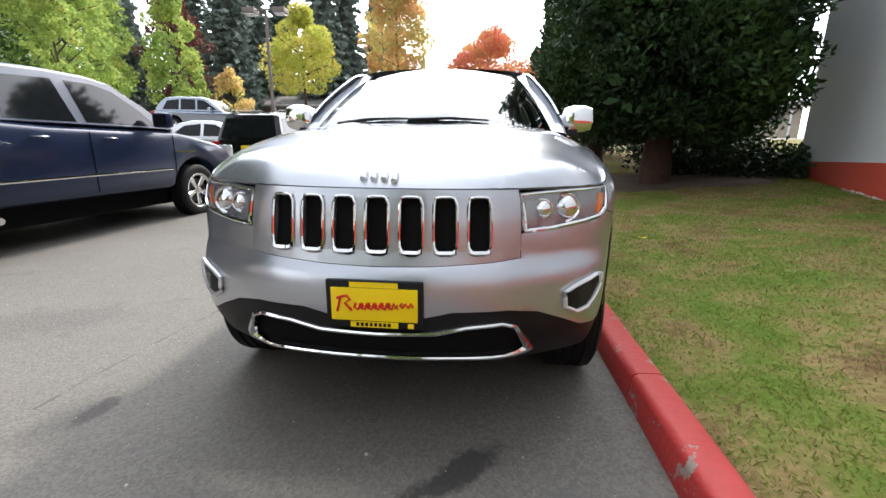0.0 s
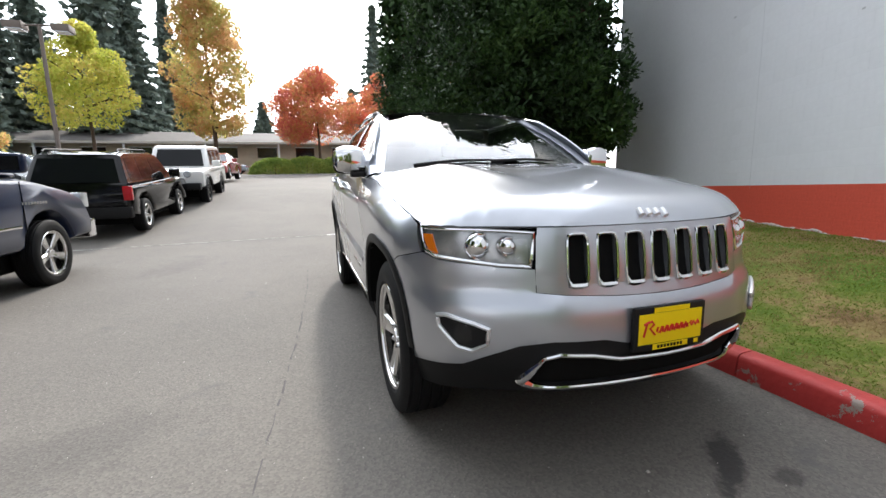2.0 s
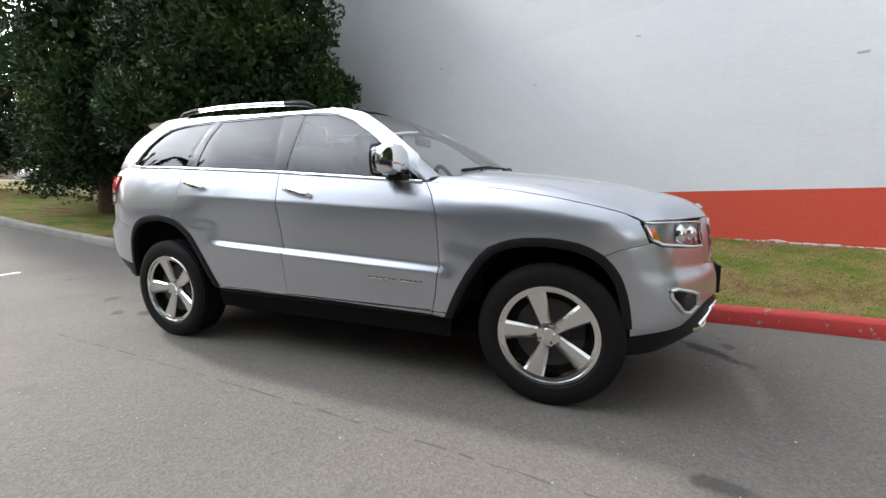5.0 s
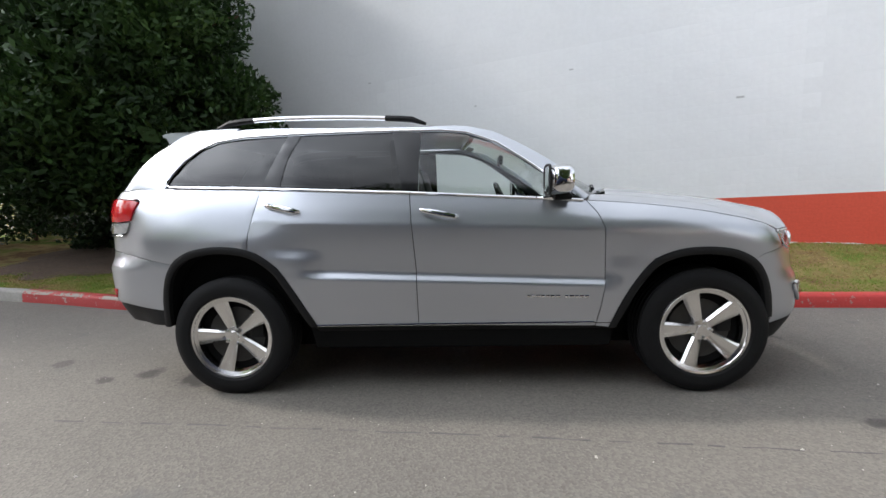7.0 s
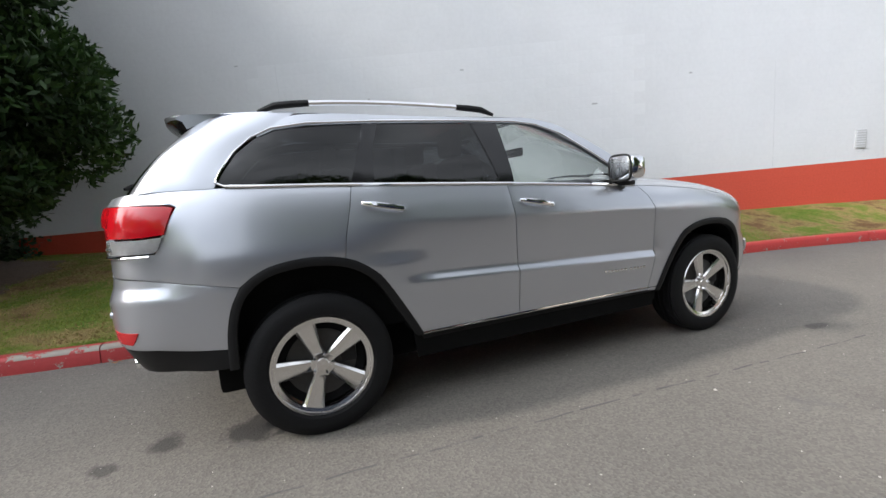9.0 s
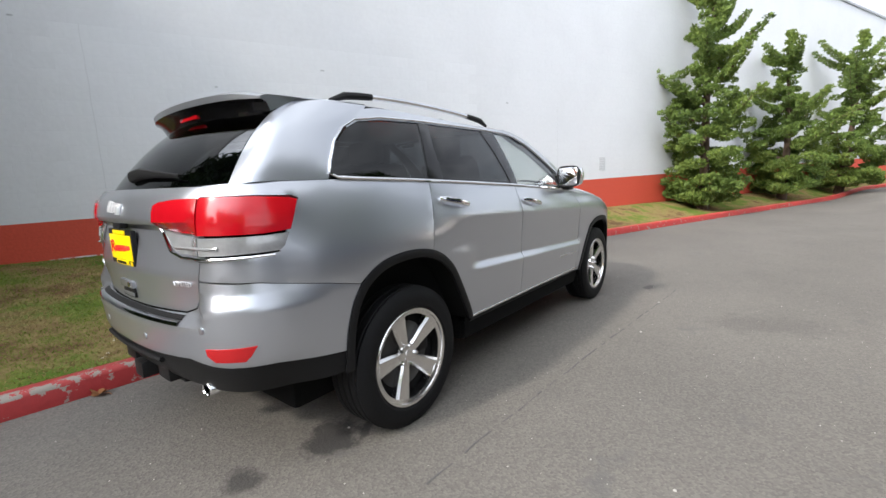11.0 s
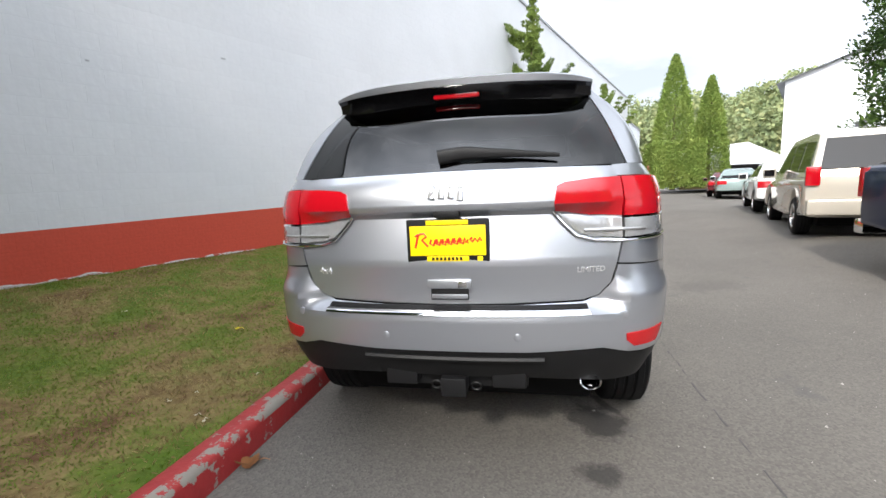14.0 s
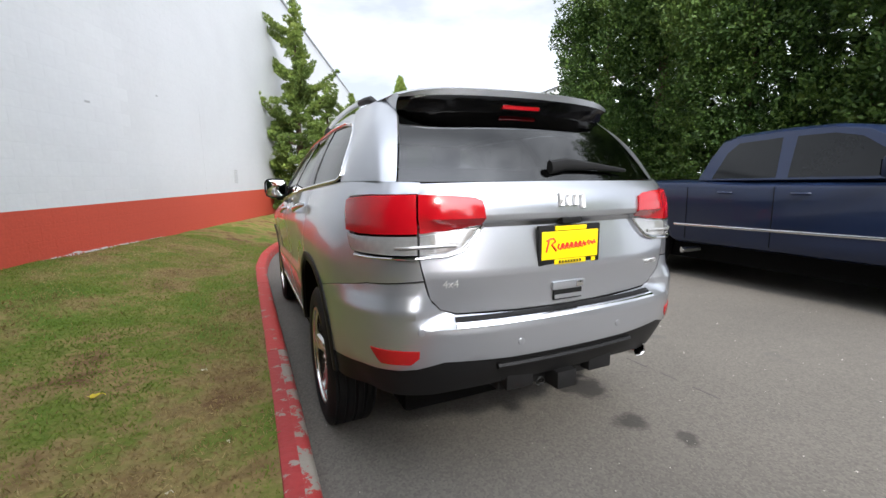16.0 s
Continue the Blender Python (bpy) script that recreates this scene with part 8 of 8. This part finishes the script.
def curled_leaf(name, label, x, y, z, size, mat, turn, curl=0.35):
    """A lobed leaf with a curled blade and a stalk."""
    bm = bmesh.new()
    mid = bm.verts.new((0, 0, 0.004))
    ring = []
    for k in range(20):
        t = 2 * math.pi * k / 20
        r = size * (0.62 + 0.38 * abs(math.cos(2.5 * t)))
        px, py = r * math.cos(t), r * math.sin(t) * 0.8
        ring.append(bm.verts.new((px, py, 0.006 + curl * (px * px + 0.4 * py * py) / size + 0.08 * size * math.sin(3 * t))))
    for k in range(20):
        bm.faces.new((mid, ring[k], ring[(k + 1) % 20]))
    bmesh.ops.solidify(bm, geom=bm.faces[:], thickness=0.0012)
    m = Matrix.Translation((x, y, z)) @ Matrix.Rotation(radians(turn), 4, "Z")
    t = thing(name, label, "leaf", at=m)
    part("blade", bm, mat, t)
    part("stalk", tube([(-size * 0.4, 0, 0.008), (-size * 1.1, 0.01, 0.016), (-size * 1.5, 0.02, 0.006)], 0.0018, 5), mat, t)
    return t


curled_leaf("fallen_leaf", "curled dry brown leaf at the foot of the kerb", 0.985, 4.78, ground_z(1, 4.8) + 0.004, 0.06, DRY_LEAF, 40, 0.6)
curled_leaf("fallen_leaf", "small dry brown leaf beside the kerb", 0.96, 5.28, ground_z(1, 5.3) + 0.003, 0.03, DRY_LEAF, 120, 0.6)
curled_leaf("fallen_leaf", "bright yellow leaf lying on the lawn", 2.07, 3.36, lawn_z(2.07, 3.36) + 0.012, 0.035, FALLEN_YELLOW, 15)
PALE_LEAF = material("bleached_leaf", (0.62, 0.56, 0.44), 0.8, grain=0.2, grain_size=60)
for x, y, s, turn in ((1.56, 3.16, 0.018, 0), (1.38, 4.63, 0.011, 67), (1.29, 4.68, 0.013, 134), (1.64, 4.52, 0.014, 201), (3.20, 3.33, 0.018, 268), (1.38, 4.11, 0.010, 335), (1.58, 4.40, 0.009, 42)):
    curled_leaf("fallen_leaf", "small bleached leaf scrap lying on the lawn", x, y, lawn_z(x, y) + 0.014, s, PALE_LEAF, turn)
_rs = np.random.default_rng(77)
grit = thing("grit", "loose grit and small pale chips on the asphalt", "grit", kind="stuff")
_v, _f = [], []
for _ in range(700):
    x, y, s = _rs.uniform(-4.2, 0.95), _rs.uniform(-1.6, 7.0), _rs.uniform(0.002, 0.006)
    if _rs.uniform() < 0.06:
        s *= 2.2
    z, o = ground_z(x, y), len(_v)
    a = _rs.uniform(0, 6.28)
    for k in range(4):
        _v.append((x + s * math.cos(a + k * 1.57) * _rs.uniform(0.7, 1.2), y + s * math.sin(a + k * 1.57) * _rs.uniform(0.7, 1.2), z - 0.001))
    _v.append((x, y, z + s * 0.8))
    _f += [(o, o + 1, o + 4), (o + 1, o + 2, o + 4), (o + 2, o + 3, o + 4), (o + 3, o, o + 4)]
plain("chips", _v, _f, CHIP, grit, smooth=False)
# bare soil under the conifer
_v, _f = [], []
for k in range(48):
    t = 2 * math.pi * k / 48
    for j, r in enumerate((0.0, 0.4, 0.75, 1.0)):
        rr = r * (2.1 + 0.5 * noise.noise((math.cos(t) * 2, math.sin(t) * 2, 3)))
        x, y = 4.4 + rr * math.cos(t) * 1.2, 8.6 + rr * math.sin(t) * 0.8
        _v.append((x, y, lawn_z(x, y) + (0.05 * (1 - r * r) if r < 1 else -0.02) + 0.02 * noise.noise((x * 3, y * 3, 1))))
for k in range(48):
    o, q = 4 * k, 4 * ((k + 1) % 48)
    for j in range(3):
        _f.append((o + j, o + j + 1, q + j + 1, q + j))
bed = plain("soil_bed", _v, _f, SOIL)
tagged(bed, "bare brown soil bed under the conifer", "soil", kind="structure")

# grass
GRASS_GREEN = leaf_material("grass_blade", [(0.110, 0.185, 0.024), (0.145, 0.215, 0.030), (0.185, 0.235, 0.042), (0.260, 0.255, 0.075)], 0.8, 0.40)
GRASS_DRY = leaf_material("dry_grass_blade", [(0.17, 0.115, 0.05), (0.26, 0.185, 0.085), (0.36, 0.275, 0.13), (0.46, 0.37, 0.19)], 0.9, 0.35)


def blades(name, n, mat, parent, height, seed, dry):
    rs = np.random.default_rng(seed)
    P = []
    while len(P) < n:
        y = rs.uniform(-3.5, 9.6)
        a, b = kerb_x(y) + 0.155, wall_x(y) - 0.01
        x = a + (b - a) * rs.uniform(0, 1)
        if b <= a or rs.uniform() > (b - a) / 6.0:
            continue
        w = noise.noise((x * 1.1, y * 1.1, 5.0)) + 0.55 * noise.noise((x * 3.3, y * 3.3, 9.0)) + 0.12
        edge = min(abs(x - a), abs(x - b))
        if edge < 0.1:
            w += 0.25
        keep = smoothstep(-0.25, 0.35, -w if dry else w)
        if rs.uniform() > max(keep, 0.03):
            continue
        P.append((x, y, lawn_z(x, y)))
    P = np.array(P)
    d = np.stack([rs.normal(0, 0.65, n), rs.normal(0, 0.65, n), np.abs(rs.normal(0.75, 0.25, n))], 1)
    d /= np.linalg.norm(d, axis=1)[:, None]
    h = height * rs.uniform(0.5, 1.5, n)[:, None]
    s = np.cross(d, rs.normal(size=(n, 3)))
    s /= np.linalg.norm(s, axis=1)[:, None]
    v = np.empty((n, 4, 3))
    v[:, 0], v[:, 1] = P - s * 0.0022, P + s * 0.0022
    bend = np.stack([rs.normal(0, 0.3, n), rs.normal(0, 0.3, n), -np.abs(rs.normal(0, 0.2, n))], 1) * h
    v[:, 2], v[:, 3] = P + d * h * 0.6 + s * 0.0016, P + d * h + bend * 0.6
    me = bpy.data.meshes.new(name)
    me.vertices.add(n * 4)
    me.vertices.foreach_set("co", v.reshape(-1).astype(np.float32))
    me.loops.add(n * 4)
    me.loops.foreach_set("vertex_index", np.arange(n * 4, dtype=np.int32))
    me.polygons.add(n)
    me.polygons.foreach_set("loop_start", np.arange(0, n * 4, 4, dtype=np.int32))
    me.update(calc_edges=True)
    return dress(name, me, mat, parent, "", 0)


grass = thing("grass", "short patchy grass, green with dry straw-coloured spots", "grass", kind="stuff")
blades("green_blades", 110000, GRASS_GREEN, grass, 0.019, 5, False)
blades("dry_blades", 45000, GRASS_DRY, grass, 0.024, 6, True)

# chipped footing, spots and hairline cracks on the wall; local to the wall's frame
FOOTING = chipped_paint("chipped_footing", (0.46, 0.43, 0.41), (0.36, 0.075, 0.05), 0.20, 9.0, 0.9)


def wall_local(x, y, z):
    return WALL_M.inverted() @ Vector((x, y, z))


for y0, y1, h in ((-3.2, -0.6, 0.035), (0.3, 1.9, 0.035), (2.1, 4.3, 0.05), (4.9, 6.4, 0.04)):
    p, q = wall_local(wall_x(y0), y0, lawn_z(wall_x(y0), y0)), wall_local(wall_x(y1), y1, lawn_z(wall_x(y1), y1))
    bm, rows = bmesh.new(), []
    for i in range(31):
        t = i / 30
        m = p.lerp(q, t)
        top = m.z + h * (0.6 + 1.1 * noise.noise((m.x * 4, 0, 1))) * math.sin(math.pi * t) ** 0.4
        rows.append([bm.verts.new((m.x, a, b)) for a, b in ((0.004, m.z - 0.05), (0.020, m.z - 0.05), (0.016, max(top - 0.012, m.z - 0.03)), (0.004, max(top, m.z - 0.02)))])
    for A, B in zip(rows, rows[1:]):
        for i in range(3):
            bm.faces.new((A[i], B[i], B[i + 1], A[i + 1]))
    bmesh.ops.recalc_face_normals(bm, faces=bm.faces)
    part("footing", bm, FOOTING, wall)
SPOT = material("paint_flake_scar", (0.40, 0.41, 0.42), 0.85, grain=0.2, grain_size=60)
for x, y, z, w, h in ((4.05, 0.5, 3.3, 0.035, 0.010), (3.21, -1.73, 2.57, 0.05, 0.014), (2.6, -3.4, 3.0, 0.03, 0.012), (4.6, 2.1, 2.9, 0.02, 0.01), (5.4, 4.2, 3.6, 0.03, 0.01)):
    p = wall_local(x, y, z)
    part("paint_scar", box(p.x - w, p.x + w, 0.0, 0.0035, p.z - h, p.z + h, 0.001), SPOT, wall)
for y, z0, z1 in ((3.55, 0.95, 3.6), (-4.9, 1.2, 3.1)):
    pts = []
    for i in range(24):
        p = wall_local(wall_x(y), y, z0 + (z1 - z0) * i / 23)
        pts.append((p.x + 0.012 * noise.noise((0, i * 0.7, y)) + 0.02 * i / 23, 0.002, p.z))
    part("hairline_crack", tube(pts, 0.0012, 4), SPOT, wall)

# the painted blocks of the wall, in running bond
def block_verts(x0, x1, z0, z1, j=0.0012, e=0.0030):
    return [(a, b, c - CLIMB * a) for a, b, c in _block_corners(x0, x1, z0, z1, j, e)]


def _block_corners(x0, x1, z0, z1, j, e):
    return [(x0 + j, -0.0007, z0 + j), (x1 - j, -0.0007, z0 + j), (x1 - j, -0.0007, z1 - j), (x0 + j, -0.0007, z1 - j), (x0 + e, 0.0, z0 + e), (x1 - e, 0.0, z0 + e), (x1 - e, 0.0, z1 - e), (x0 + e, 0.0, z1 - e)]


BLOCK_F = [(7, 6, 5, 4), (0, 4, 5, 1), (1, 5, 6, 2), (2, 6, 7, 3), (3, 7, 4, 0)]
_mesh = {}
for _key, _m in (("red", WALL_RED), ("white", WALL_WHITE)):
    _me = bpy.data.meshes.new("block")
    _me.from_pydata(block_verts(0, BLOCK, 0, COURSE), [], BLOCK_F)
    _me.materials.append(_m)
    _me.update()
    _mesh[_key] = _me
_rest = {"red": ([], []), "white": ([], [])}
for c in range(2, N_COURSES):
    z0 = WALL_Z0 + c * COURSE
    key = "red" if z0 + COURSE <= RED_TOP + 0.01 else "white"
    x = -WALL_LEN - (BLOCK / 2 if c % 2 else 0)
    while x < -0.01:
        a, b = max(x, -WALL_LEN), min(x + BLOCK, 0.0)
        if -12.2 < x < -5.3 and c < 19 and b - a > BLOCK - 0.01:
            ob = new("block", _mesh[key])
            ob.parent = wall
            ob.location = (a, 0, z0 - CLIMB * a)
        elif b - a > 0.03:
            v, f = _rest[key]
            o = len(v)
            v += block_verts(a, b, z0, z0 + COURSE)
            f += [tuple(i + o for i in q) for q in BLOCK_F]
        x += BLOCK
for key, m in (("red", WALL_RED), ("white", WALL_WHITE)):
    ob = plain("blocks_" + key, *_rest[key], m, wall, smooth=False)
    tagged(ob, "painted concrete blocks", kind="stuff")
